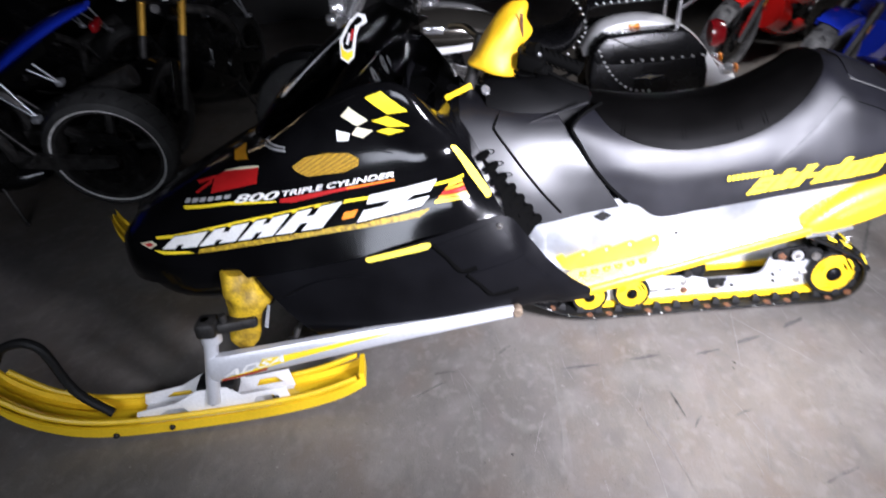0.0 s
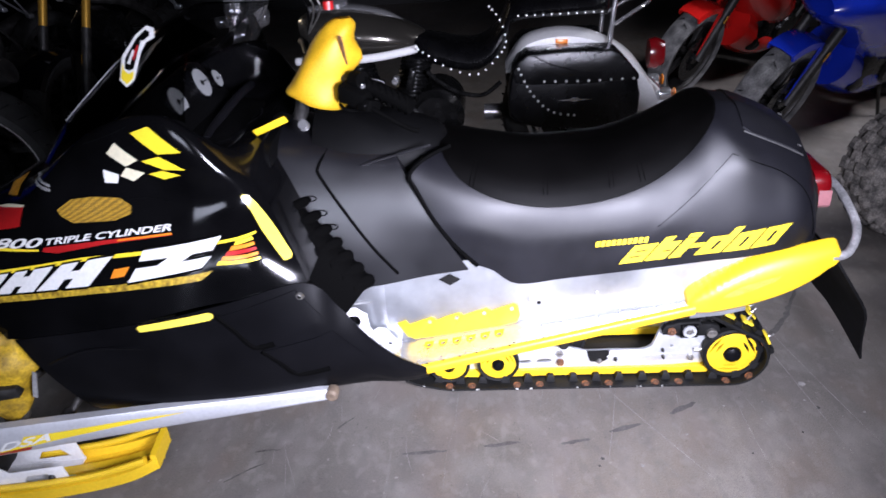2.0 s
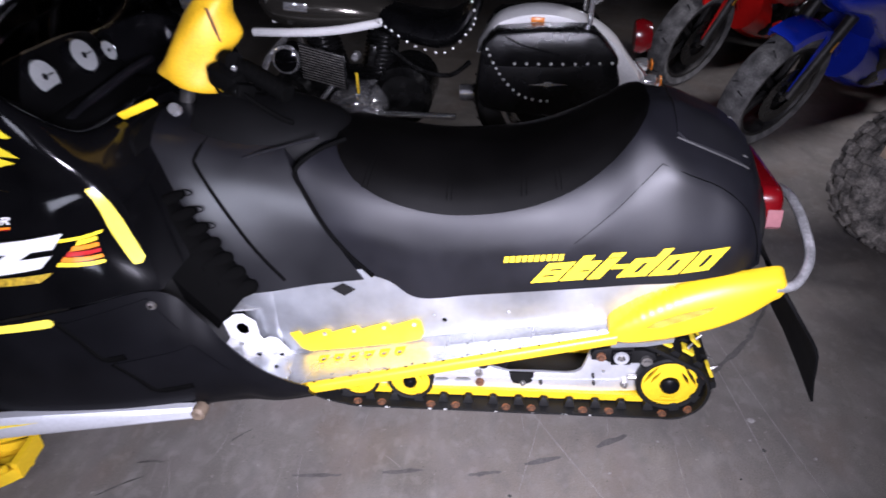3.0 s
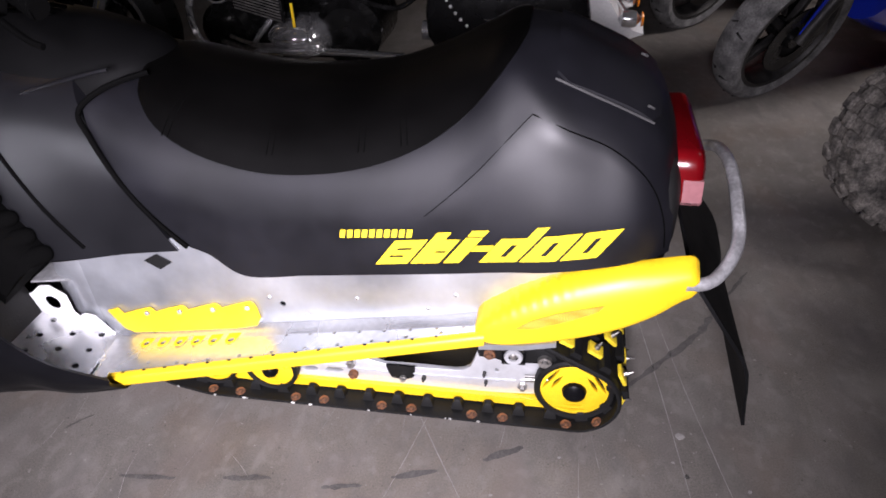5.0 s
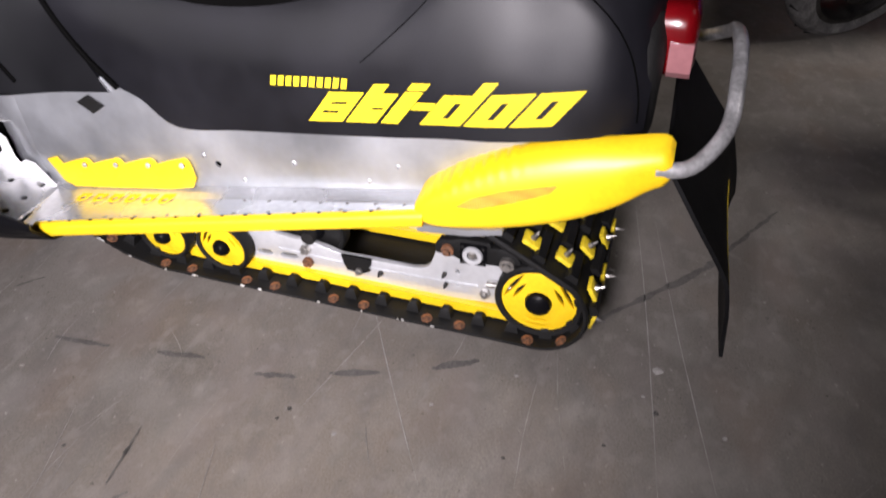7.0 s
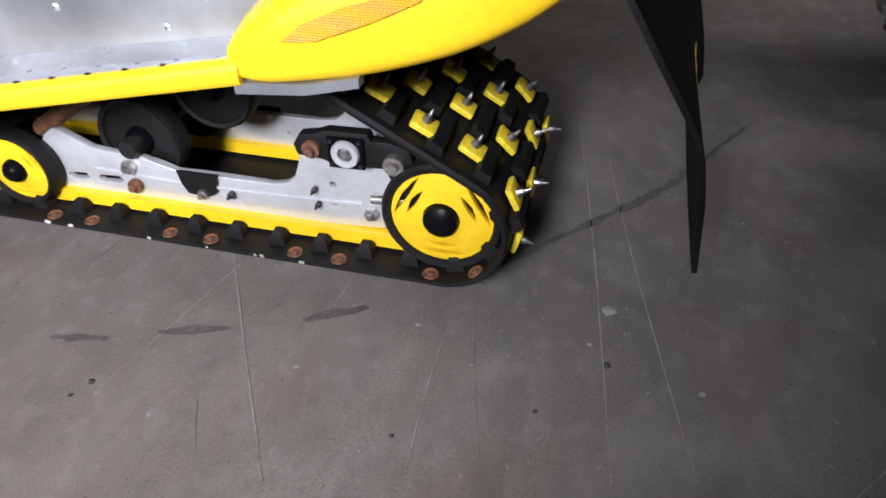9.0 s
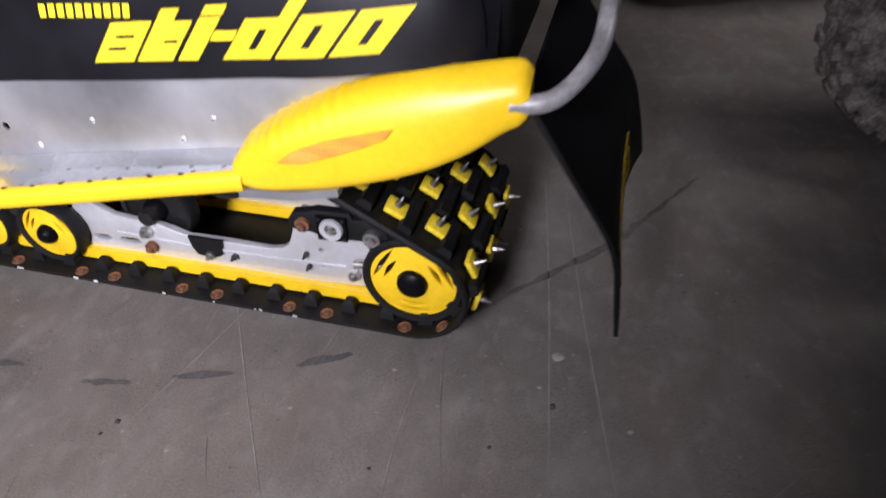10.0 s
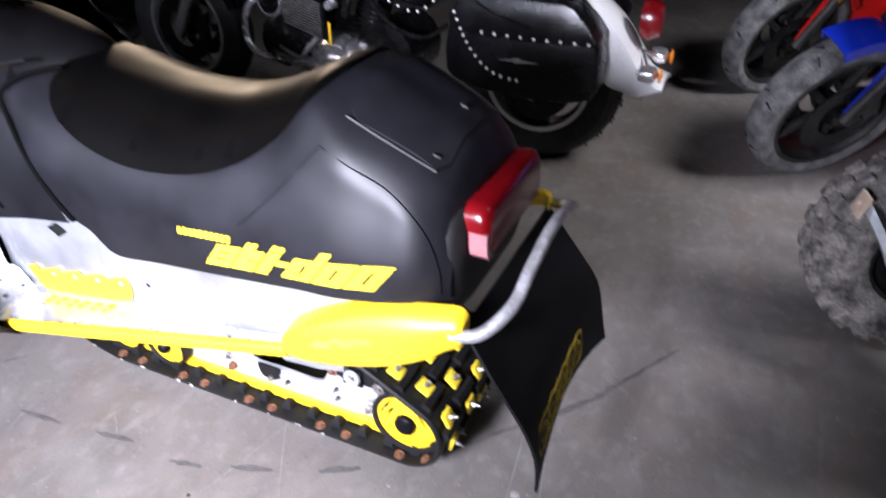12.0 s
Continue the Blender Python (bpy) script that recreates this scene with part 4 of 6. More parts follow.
# The gap before the seat is no opening: a black tube paints its shade.
part("front_gap_shade", tube([P(-.66, .10, .778), P(-.70, .135, .772), P(-.735, .16, .757), P(-.757, .178, .733), P(-.742, .190, .700), P(-.705, .206, .63), P(-.655, .216, .56), P(-.60, .2195, .502)], .0050, 8, 5), GAP, seat, "black tube for the shade of the gap before the seat")
bm = plate([(-.13, .0), (.13, .0), (.142, .02), (.134, .145), (.11, .16), (-.11, .16), (-.134, .145), (-.142, .02)], .010, lambda u, v, w: (u, w, v))
bmesh.ops.triangulate(bm, faces=bm.faces)
split_long(bm, .03)
for v in bm.verts:
    v.co = on_seat(.03 + v.co.z, v.co.x, .006 - v.co.y * .6)
part("tail_pad", bm, VINYL, seat, "black storage flap on the seat tail")
part("flap_cord", tube([on_seat(x, d, .0075) for x, d in ((.028, .145), (.08, .147), (.13, .145), (.178, .137))], .0019, 6), CORD, seat, "grey piping of the storage flap")
for x, d in ((.165, .0), (.172, .122)):
    part("zip_pull", box((.012, .008, .004), Matrix.Translation(on_seat(x, d, .012)) @ pose(0, 0, 0, 0, 30, 40), .0015), CORD, seat, "small grey zip pull")

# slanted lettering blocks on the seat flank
def seat_block(u0, u1, v0, v1, cuts=()):
    """u along the badge, v up it, both 0 to 1; leaning forward."""
    def q(u, v):
        return (-.254 + .362 * u + .050 * v, .499 + .050 * u + .066 * v)
    polys = [[q(u0, v0), q(u1, v0), q(u1, v1), q(u0, v1)]]
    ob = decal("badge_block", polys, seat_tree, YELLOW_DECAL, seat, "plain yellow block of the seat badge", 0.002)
    for a, b, c, d in cuts:
        decal("badge_gap", [[q(a, c), q(b, c), q(b, d), q(a, d)]], seat_tree, VINYL, seat, off=0.0032)
    return ob


seat_block(0, .155, 0, .76, ((.045, .115, .46, .53), (.035, .105, .23, .30)))
seat_block(.17, .235, 0, .97)
seat_block(.235, .305, 0, .74, ((.24, .29, .34, .40),))
seat_block(.325, .40, 0, 1.0, ((.325, .40, .80, .84),))
seat_block(.405, .485, .36, .54)
seat_block(.49, .655, 0, .74, ((.56, .585, .18, .56),))
seat_block(.60, .655, .74, 1.03)
seat_block(.67, .83, 0, .76, ((.735, .76, .18, .58),))
seat_block(.845, 1.0, 0, .76, ((.91, .935, .18, .58),))
for k in range(10):
    u = k * .0128
    decal("badge_bar", [[(-.312 + u, .547 + .09 * u), (-.309 + u, .562 + .09 * u), (-.300 + u, .5628 + .09 * u), (-.303 + u, .5478 + .09 * u)]], seat_tree, YELLOW_DECAL, seat, "small plain yellow block of the seat badge", 0.002)

# tunnel and running boards
def board_z(x):
    return .272 + .118 * (x + .76) / .69


def board_d(x):
    return .335 - .075 * (x + .76) / .69


side = [(-.84, .30), (-.85, .40), (-.86, .465), (-.80, .49), (-.62, .515), (-.585, .516), (-.50, .445), (.16, .535), (.17, .50), (.15, .42), (-.10, .368), (-.51, .300), (-.83, .245)]
rivets = [circle(-.446, .382, .006, 8)]
for sgn, nm in ((1, "near"), (-1, "far")):
    y = YC - sgn * .212
    pl = part("tunnel_side", plate(side, .003 * sgn, flat_y(y), rivets), ALU, sled, "bare aluminium tunnel side, smeared and bright")
    if sgn > 0:
        tunnel_near = pl
part("tunnel_front", loft([[P(x, d, z) for x, d in ((-.845, .2125), (-.875, .211), (-.91, .200), (-.94, .178), (-.955, .14), (-.95, .14), (-.935, .172), (-.905, .194), (-.87, .206), (-.845, .2085))] for z in (.27, .33, .40, .45, .475)], 2, 2, closed=True), ALU, sled, "curved bright tunnel front")
part("tunnel_top", box((1.06, .42, .004), Matrix.Translation(P(-.45, 0, .458)) @ pose(0, 0, 0, 0, -8.3, 0)), ALU_DULL, sled, "aluminium tunnel over the track")
part("vent_sticker", plate([(-.70, .462), (-.672, .478), (-.645, .462), (-.672, .444)], .002, flat_y(YC - .2165)), RUBBER, tunnel_near, "small black diamond plug")
for x, z in ((-.47, .395), (-.30, .41), (-.12, .435), (.06, .472), (.12, .482), (-.40, .36), (-.17, .40)):
    part("rivet", lathe([(0, -.0025), (.003, -.002), (.005, 0)], 8, Matrix.Translation(P(x, .213, z))), ALU_DULL, tunnel_near)

for sgn in (1, -1):
    holes = []
    for i in range(6):
        holes.append(circle(-.735 + .037 * i, .246, .0065, 8))
    for i in range(11):
        x = -.70 + .062 * i
        holes.append(circle(x, min(.30, board_d(x) - .02), .004, 6))
    for i in range(8):
        x = -.44 + .048 * i
        holes.append(circle(x, .236, .0038, 6))
    bm = plate([(-.81, .213), (.06, .213), (.06, .243), (-.07, .258), (-.76, .333), (-.81, .335)], .004,
               lambda u, v, w: P(u, sgn * v, board_z(u) + .012 * (v < .22) - w), holes)
    brd = part("running_board", bm, BOARD, sled, "perforated aluminium running board")
    edge = []
    for x in (-.765, -.6, -.45, -.3, -.16, -.10, -.065):
        z, d = board_z(x), board_d(x)
        edge.append([P(x, sgn * dd, zz) for dd, zz in ((d - .006, z + .006), (d + .004, z + .005), (d + .009, z - .003), (d + .008, z - .016), (d + .002, z - .02), (d - .001, z - .008), (d - .008, z - .003))])
    trim = part("board_trim", loft(edge, 3, 2, closed=True), YELLOW, brd, "yellow running board edge")
    if sgn > 0:
        for i in range(15):
            x = -.735 + .042 * i
            part("trim_hole", box((.006, .004, .0025), Matrix.Translation(P(x, board_d(x) - .003, board_z(x) + .0062))), RUBBER, trim)
    teeth = [(-.772, .282), (-.794, .290), (-.819, .331), (-.795, .339)]
    for i in range(4):
        x, z = -.786 + .072 * i, .326 + .0125 * i
        teeth += [(x, z), (x + .030, z + .012), (x + .060, z + .022), (x + .068, z + .019)]
    teeth += [(-.498, .372), (-.494, .348), (-.503, .330), (-.55, .318), (-.677, .297)]
    holes = [circle(-.732 + .072 * i, .334 + .0122 * i, .0055, 10) for i in range(4)]
    tb = part("toe_guard", plate(teeth, .004, lambda u, v, w: P(u, sgn * (.219 + .14 * max(0, .335 + .17 * (u + .79) - v - .03) - w), v), holes, bevel=.0012), YELLOW, brd, "yellow sawtooth boot guard")
    if sgn > 0:
        for i in range(4):
            part("guard_rivet", lathe([(0, -.002), (.004, -.0018), (.0052, 0), (0, .001)], 10, Matrix.Translation(P(-.732 + .072 * i, .2205, .334 + .0122 * i))), ALU_DULL, tb)
        for i in range(6):
            x = -.735 + .037 * i
            tab = plate([(x - .012, .226), (x + .014, .226), (x + .009, .250), (x + .002, .258), (x - .007, .256), (x - .012, .247)], .0015, lambda u, v, w: P(u, v, board_z(u) + .0035 - w), [circle(x, .246, .0068, 10)])
            part("guard_tab", tab, YELLOW, tb, "yellow bent tab over a board hole")
    foot = plate([(-1.01, .205), (-.81, .205), (-.81, .335), (-.86, .38), (-.95, .41), (-1.01, .41)], .004,
                 lambda u, v, w: P(u, sgn * v, .272 + .35 * max(0, -.81 - u) ** 1.1 - w), [circle(-.84 - .048 * i, .235 + .044 * j + .018 * (i % 2), .0062, 8) for i in range(3) for j in range(3)])
    part("foot_plate", foot, BOARD, brd, "punched aluminium foot plate")
    part("foot_bracket", plate([(-.985, .305), (-.99, .36), (-.97, .365), (-.945, .385), (-.925, .387), (-.895, .365), (-.893, .325), (-.885, .313), (-.87, .322), (-.85, .318), (-.812, .265), (-.90, .285)], .004, flat_y(YC - sgn * .225), [circle(-.93, .345, .017, 14), [(-.862, .303), (-.857, .306), (-.846, .292), (-.851, .288)]]), WHITE_METAL, brd, "white powder coated foot bracket")
part("footwell_back", box((.02, .18, .34), Matrix.Translation(P(-1.0, .31, .43)) @ pose(0, 0, 0, 0, -12, 0), .004), RUBBER, sled)

# rear bumpers
for sgn in (1, -1):
    bl = []
    for x, zt, zb, d1 in ((-.082, .404, .390, .248), (-.078, .415, .380, .255), (-.064, .430, .3725, .262), (-.040, .447, .3725, .266), (-.01, .467, .3765, .267), (.06, .501, .390, .264), (.14, .526, .415, .259), (.20, .538, .444, .252), (.243, .547, .474, .243), (.258, .546, .482, .240), (.266, .538, .490, .236)):
        zb = max(zb, zt - .035) if sgn < 0 and x > .1 else zb
        m = (zt + zb) / 2
        bl.append([P(x, sgn * d, z) for d, z in ((.208, zt), (d1 - .018, zt - .004), (d1, m + .2 * (zt - zb)), (d1 + .003, m - .2 * (zt - zb)), (d1 - .004, zb + .004), (.215, zb), (.205, m))])
    bm = loft(bl, 14, 4, closed=True)
    for v in bm.verts:
        # soft moulded ribs along the upper front edge
        x, z, d = v.co.x, v.co.z, sgn * (YC - v.co.y)
        zt = .452 + .42 * (x + .06) if x < .06 else .503 + .29 * (x - .06)
        depth = min(1, max(0, 1 - (zt - z) / .036)) * min(1, max(0, (x + .092) / .03)) * min(1, max(0, (.10 - x) / .05)) * min(1, max(0, (d - .206) / .01))
        v.co.y -= sgn * .0007 * depth * math.cos(2 * math.pi * (x + .35 * z) / .0195)
        v.co.z += .0016 * depth * math.cos(2 * math.pi * (x + .35 * z) / .0195)
    if sgn > 0:
        btree = BVHTree.FromBMesh(bm)
    bmp = part("rear_bumper", bm, YELLOW, sled, "yellow moulded plastic rear bumper")
    if sgn > 0:
        decal("side_marker", [[(-.012, .423), (.01, .440), (.05, .458), (.10, .473), (.128, .480), (.118, .467), (.07, .445), (.02, .426)]], btree, MARKER, bmp, "amber honeycomb side marker", 0.0035)
part("bumper_slide", plate([(-.075, .360), (.0, .367), (.056, .381), (.056, .391), (.0, .378), (-.075, .372)], .014, flat_y(YC - .263)), ALU, sled, "bare aluminium edge under the bumper")

part("rear_bar", tube([P(.245, .236, .510), P(.29, .222, .514), P(.325, .175, .546), P(.331, .105, .580), P(.332, 0, .600), P(.331, -.105, .580), P(.325, -.175, .550), P(.29, -.222, .522), P(.245, -.236, .516)], .0108, 12), BAR_STEEL, sled, "silver tube rear grab bar")

# tail panel, lamp and flap
def rounded(w, z0, z1, r, n=4):
    """Near-to-far outline (d, z) with rounded corners."""
    out = []
    for cx, cz, a0 in ((w - r, z1 - r, 0), (-w + r, z1 - r, 90), (-w + r, z0 + r, 180), (w - r, z0 + r, 270)):
        out += [(cx + r * math.cos(radians(a0 + 90 * k / n)), cz + r * math.sin(radians(a0 + 90 * k / n))) for k in range(n + 1)]
    return out


part("tail_panel", loft([[P(x, d, z) for d, z in rounded(w, z0, z1, .07)] for x, w, z0, z1 in ((.17, .178, .47, .69), (.205, .176, .475, .685), (.222, .17, .48, .675), (.232, .15, .50, .66))], 2, 1, closed=True), RUBBER, sled, "black plastic tail panel")
lamp = part("tail_lamp", loft([[P(x - .04 * (z - .60), d, z) for d, z in rounded(w, z0, z1, r)] for x, w, z0, z1, r in ((.225, .134, .586, .682, .028), (.252, .137, .585, .683, .028), (.264, .133, .589, .678, .028), (.27, .12, .598, .668, .024))], 2, 1, closed=True), RED_LENS, sled, "red tail lamp with a clear lower lens")
part("lamp_window", loft([[P(x - .04 * (z - .60), d, z) for d, z in ((.110, .59), (.128, .59), (.1375, .60), (.139, .618), (.138, .640), (.110, .640))] for x in (.236, .255, .2665)], 1, 1, closed=True), CLEAR_LENS, lamp, "pale clear lens")
flap = []
for v, x, w, z in ((0, .262, .215, .51), (.25, .318, .222, .43), (.5, .372, .222, .355), (.7, .391, .208, .30), (.85, .399, .200, .262), (1, .4045, .208, .222)):
    flap.append([P(x + v * (.014 * max(0, -k / 5) ** 2 - .014 * (1 - (k / 5) ** 2)), w * k / 5 * (1.06 if k < 0 else 1), z + v * v * (-.042 * max(0, k / 5) ** 2 - .007 * max(0, -k / 5) ** 2 + .016 * (1 - abs(k) / 5))) for k in range(-5, 6)])
bm = loft(flap, 3, 2, cap=False)
bmesh.ops.solidify(bm, geom=bm.faces, thickness=0.006)
flap_tree = BVHTree.FromBMesh(bm)
flap_ob = part("snow_flap", bm, FLAP, sled, "black rubber snow flap with yellow outline graphic")


def flap_point(u, v):
    """u across from the near side, v up, both 0 to 1."""
    p, n, _, _ = flap_tree.ray_cast(Vector((1.0, YC - .205 + .41 * u, .215 + .028 * u + .28 * v)), Vector((-1, 0, 0)))
    return p + Vector((-.0002, 0, 0)) if p else Vector((.36, YC - .205 + .41 * u, .215 + .28 * v))


def flap_loop(pts, r=.0022):
    return part("flap_graphic", tube([flap_point(u, v) for u, v in pts], r, 5, 2, closed=True), FLAP_GOLD, flap_ob, "yellow outline on the flap")


for u0, w in ((.06, .135), (.20, .105), (.31, .07), (.385, .105), (.495, .12), (.625, .10)):
    flap_loop([(u0, .10), (u0 + w, .10), (u0 + w + .03, .27), (u0 + .03, .27)], .0018)
    flap_loop([(u0 + .035, .15), (u0 + w - .02, .15), (u0 + w - .005, .215), (u0 + .05, .215)], .0013)

# skid frame
def in_z(x):
    """Height of the track's inner face along the floor."""
    return .052 + .010 * (x + .70)


HUB = (.10, .143)
for sgn in (1, -1):
    y = YC - sgn * .100
    rail = [(-.80, .20), (-.78, .16), (-.70, .125), (-.58, .14), (-.53, .14), (-.50, .182), (-.478, .176), (-.436, .155), (-.40, .152), (-.359, .151), (-.325, .142), (-.301, .135), (-.233, .136), (-.15, .137), (-.129, .142), (-.115, .153), (-.107, .175), (-.097, .209), (-.085, .23), (.012, .224), (.05, .20), (.06, .16), (.10, .15), (.105, .10), (.0, .088), (-.12, .079), (-.32, .071), (-.66, .072), (-.74, .10)]
    rl = part("slide_rail", plate(rail, .012 * sgn, flat_y(y), [[(-.496, .098), (-.490, .094), (-.464, .096), (-.456, .101), (-.462, .107), (-.490, .105)], [(-.443, .100), (-.436, .096), (-.406, .099), (-.397, .104), (-.404, .110), (-.436, .108)], circle(-.215, .105, .004, 6), circle(-.06, .15, .005, 6), circle(-.06, .12, .005, 6)], bevel=.0015), RAIL, sled, "aluminium suspension slide rail")
    hy = []
    for x in (-.80, -.72, -.66, -.4, -.1, .05):
        z = in_z(x) + .006 + (max(0, -.66 - x) ** 1.5) * 2.4
        hy.append([(x, y - sgn * (.012) + dy * sgn, z + dz) for dy, dz in ((0, 0), (0, .020), (.036, .020), (.036, 0))])
    part("slider", loft(hy, 2, 1, closed=True), YELLOW, rl, "yellow plastic slider along the rail foot")
    part("rail_clip", plate([(-.298, .139), (-.234, .140), (-.236, .124), (-.242, .120), (-.237, .113), (-.243, .107), (-.258, .100), (-.287, .103), (-.294, .118)], .004, flat_y(y - sgn * .005)), RUBBER, rl, "black rubber clip")
    blk = part("axle_block", plate([(-.094, .205), (-.098, .220), (-.088, .236), (-.066, .240), (-.052, .246), (.004, .248), (.008, .238), (.030, .240), (.056, .232), (.062, .214), (.056, .192), (.030, .186), (.024, .200), (-.004, .198), (-.05, .199), (-.06, .203)], .018, lambda u, v, w: (u, y - sgn * (.004 + w), v), bevel=.003), RUBBER, rl, "black axle mounting block")
    plate_y = y - sgn * .024
    part("axle_plate", plate([(-.048, .197), (.0, .199), (.0, .243), (-.048, .241)], .004, lambda u, v, w: (u, plate_y - sgn * w, v), bevel=.0012), MATTE_BLACK, blk, "square black bearing plate")
    turn = pose(0, 0, 0, 0, 0, 0 if sgn > 0 else 180)
    part("bearing_ring", lathe([(.010, -.004), (.0175, -.005), (.0190, -.002), (.0190, .002), (.010, .002)], 24, Matrix.Translation((-.024, plate_y - sgn * .004, .220)) @ turn), RAIL, blk, "bright aluminium bearing ring")
    part("bolt", lathe([(0, -.006), (.005, -.006), (.0075, -.003), (.010, -.0005), (0, .0)], 6, Matrix.Translation((-.024, plate_y - sgn * .003, .220)) @ turn), STEEL, blk)
    for du, dv in ((-.019, -.018), (.019, -.016), (.019, .018), (-.019, .016)):
        part("screw", lathe([(0, -.0035), (.0026, -.003), (.003, 0)], 8, Matrix.Translation((-.024 + du, plate_y - sgn * .004, .220 + dv)) @ turn), DARK_STEEL, blk)
    part("roller", lathe([(0, -.010), (.006, -.010), (.008, -.006), (.0135, -.006), (.0145, -.002), (.0145, .008), (0, .008)], 18, Matrix.Translation((.038, plate_y, .211)) @ turn), STEEL, blk, "small worn steel roller")
    part("rail_step", loft([[(x, y - sgn * q, z + dz) for q, dz in ((.0, -.002), (.0022, -.001), (.0022, .002), (.0, .003))] for x, z in ((-.44, .118), (-.30, .114), (-.16, .117), (-.02, .124))], 2, 1, closed=True), RAIL, rl)
    for x, z, r, mt in ((-.072, .218, .012, RUST), (-.376, .134, .011, STEEL), (-.374, .102, .011, RUST), (-.262, .106, .008, STEEL), (-.216, .112, .005, DARK_STEEL), (-.005, .115, .010, STEEL), (-.085, .142, .004, DARK_STEEL), (-.082, .118, .004, DARK_STEEL)):
        part("bolt", lathe([(0, -.011), (r * .5, -.011), (r * .58, -.005), (r, -.004), (r, .004), (0, .004)], 6 if mt is STEEL else 12, Matrix.Translation((x, y - sgn * .024 if z > .2 else y - sgn * .006, z)) @ turn), mt, rl)
    part("tension_bolt", rod((-.0, y - sgn * .012, .145), (.05, y - sgn * .012, .15), .007), STEEL, rl)


def idler(x, z, r, y, sgn, colour, rings=3):
    """A bogie wheel with rubber rim, slotted plastic disc and a black hub cap."""
    m = Matrix.Translation((x, y, z)) @ pose(0, 0, 0, 0, 0, 0 if sgn > 0 else 180)
    ty = part("idler_wheel", lathe([(r * .86, -.012), (r * .95, -.014), (r, -.009), (r, .012), (r * .95, .016), (r * .8, .016), (r * .8, 0)], 40, m), RUBBER, sled, "suspension wheel with black rubber rim")
    slots = []
    for k in range(rings):
        a = 2 * math.pi * k / rings - math.pi / 2
        t = Vector((-math.sin(a), math.cos(a)))
        n = Vector((math.cos(a), math.sin(a)))
        for rad, half in ((.50, .26), (.67, .42)):
            top = [tuple(n * r * (rad + .07 * math.cos(q * math.pi / 2)) + t * r * half * q) for q in (-1, -.6, 0, .6, 1)]
            low = [tuple(n * r * (rad - .03 * math.cos(q * math.pi / 2)) + t * r * half * q) for q in (.6, 0, -.6)]
            slots.append(top + low)
    if r > .05:
        part("disc", moved(plate(circle(0, 0, r * .86, 40), .01, lambda u, v, w: (u, -.006 + w - .006 * math.cos(min(1, math.hypot(u, v) / r) * 1.6), v), slots if colour is YELLOW else [], bevel=.0012), m), colour, ty, "slotted wheel disc")
    else:
        part("disc", lathe([(0, -.008), (r * .86, -.008), (r * .86, .008), (0, .008)], 24, m), colour, ty)
    part("back_plate", lathe([(0, .004), (r * .85, .004), (r * .85, .010), (0, .010)], 24, m), RUBBER, ty)
    part("hub_cap", lathe([(0, -.027), (r * .18, -.0255), (r * .28, -.019), (r * .315, -.008), (0, -.008)], 20, m), MATTE_BLACK, ty, "black domed hub cap")
    return ty


for sgn in (1, -1):
    y = YC - sgn * .121
    idler(HUB[0], HUB[1], .081, y, sgn, YELLOW)
    idler(-.696, .116, .0605, y, sgn, YELLOW)
    idler(-.554, .118, .0605, y, sgn, YELLOW)
    idler(-.365, .165, .068, YC - sgn * .068, sgn, RUBBER)
idler(-.255, .242, .064, YC - .03, 1, RUBBER)
part("rear_axle", rod(P(.10, .13, .143), P(.10, -.13, .143), .012), STEEL, sled)
part("idler_axle", rod(P(-.365, .11, .165), P(-.365, -.11, .165), .014), DARK_STEEL, sled)
part("swing_arm", rod(P(-.52, .09, .17), P(-.36, .09, .28), .013), RUST, sled, "rusty suspension arm")
part("cross_shaft", rod(P(-.62, .12, .15), P(-.62, -.12, .15), .014), DARK_STEEL, sled)
part("shock_body", rod(P(-.62, 0, .16), P(-.30, 0, .33), .03), DARK_STEEL, sled)

# track
R = .084
path = []
for i in range(34):
    x = -.70 + .80 * i / 34
    path.append(Vector((x, 0, in_z(x))))
for i in range(15):
    a = radians(-90 + 140 * i / 14)
    path.append(Vector((HUB[0] + R * math.cos(a), 0, HUB[1] + R * math.sin(a))))
e = path[-1]
for p in ((-.02, .305), (-.10, .365), (-.2, .40), (-.5, .405), (-.85, .40)):
    path.append(Vector((p[0], 0, p[1])))
path = [Vector((-1.0, 0, .36)), Vector((-1.03, 0, .29)), Vector((-.99, 0, .21)), Vector((-.88, 0, .12)), Vector((-.78, 0, .07))] + path
lens_ = [0]
for a, b in zip(path, path[1:]):
    lens_.append(lens_[-1] + (b - a).length)
TOTAL = lens_[-1]


def on_track(s):
    """Place, forward way and outward normal at the length s along the belt."""
    k = max(0, min(len(path) - 2, next((i for i in range(len(lens_) - 1) if lens_[i + 1] >= s), len(path) - 2)))
    t = (s - lens_[k]) / (lens_[k + 1] - lens_[k])
    p = path[k].lerp(path[k + 1], t)
    d = (path[k + 1] - path[k]).normalized()
    return p, d, Vector((d.z, 0, -d.x))


belt = []
N = 150
HW = .160
for i in range(N + 1):
    p, d, n = on_track(TOTAL * i / N * .9999)
    belt.append([Vector(P(p.x, dd, p.z)) + n * h for dd, h in ((HW, 0), (HW + .001, .005), (HW - .003, .009), (-HW + .003, .009), (-HW - .001, .005), (-HW, 0))])
track = part("track", loft(belt, 1, 1, closed=True), RUBBER, sled, "black rubber track with studs")
PITCH = .0655
stud = lathe([(0, -.027), (.0016, -.0255), (.0034, -.0165), (.005, -.0155), (.0058, -.011), (.0062, -.004), (0, -.004)], 10)
stud_me = part("stud", stud, STUD, track, "steel traction stud")
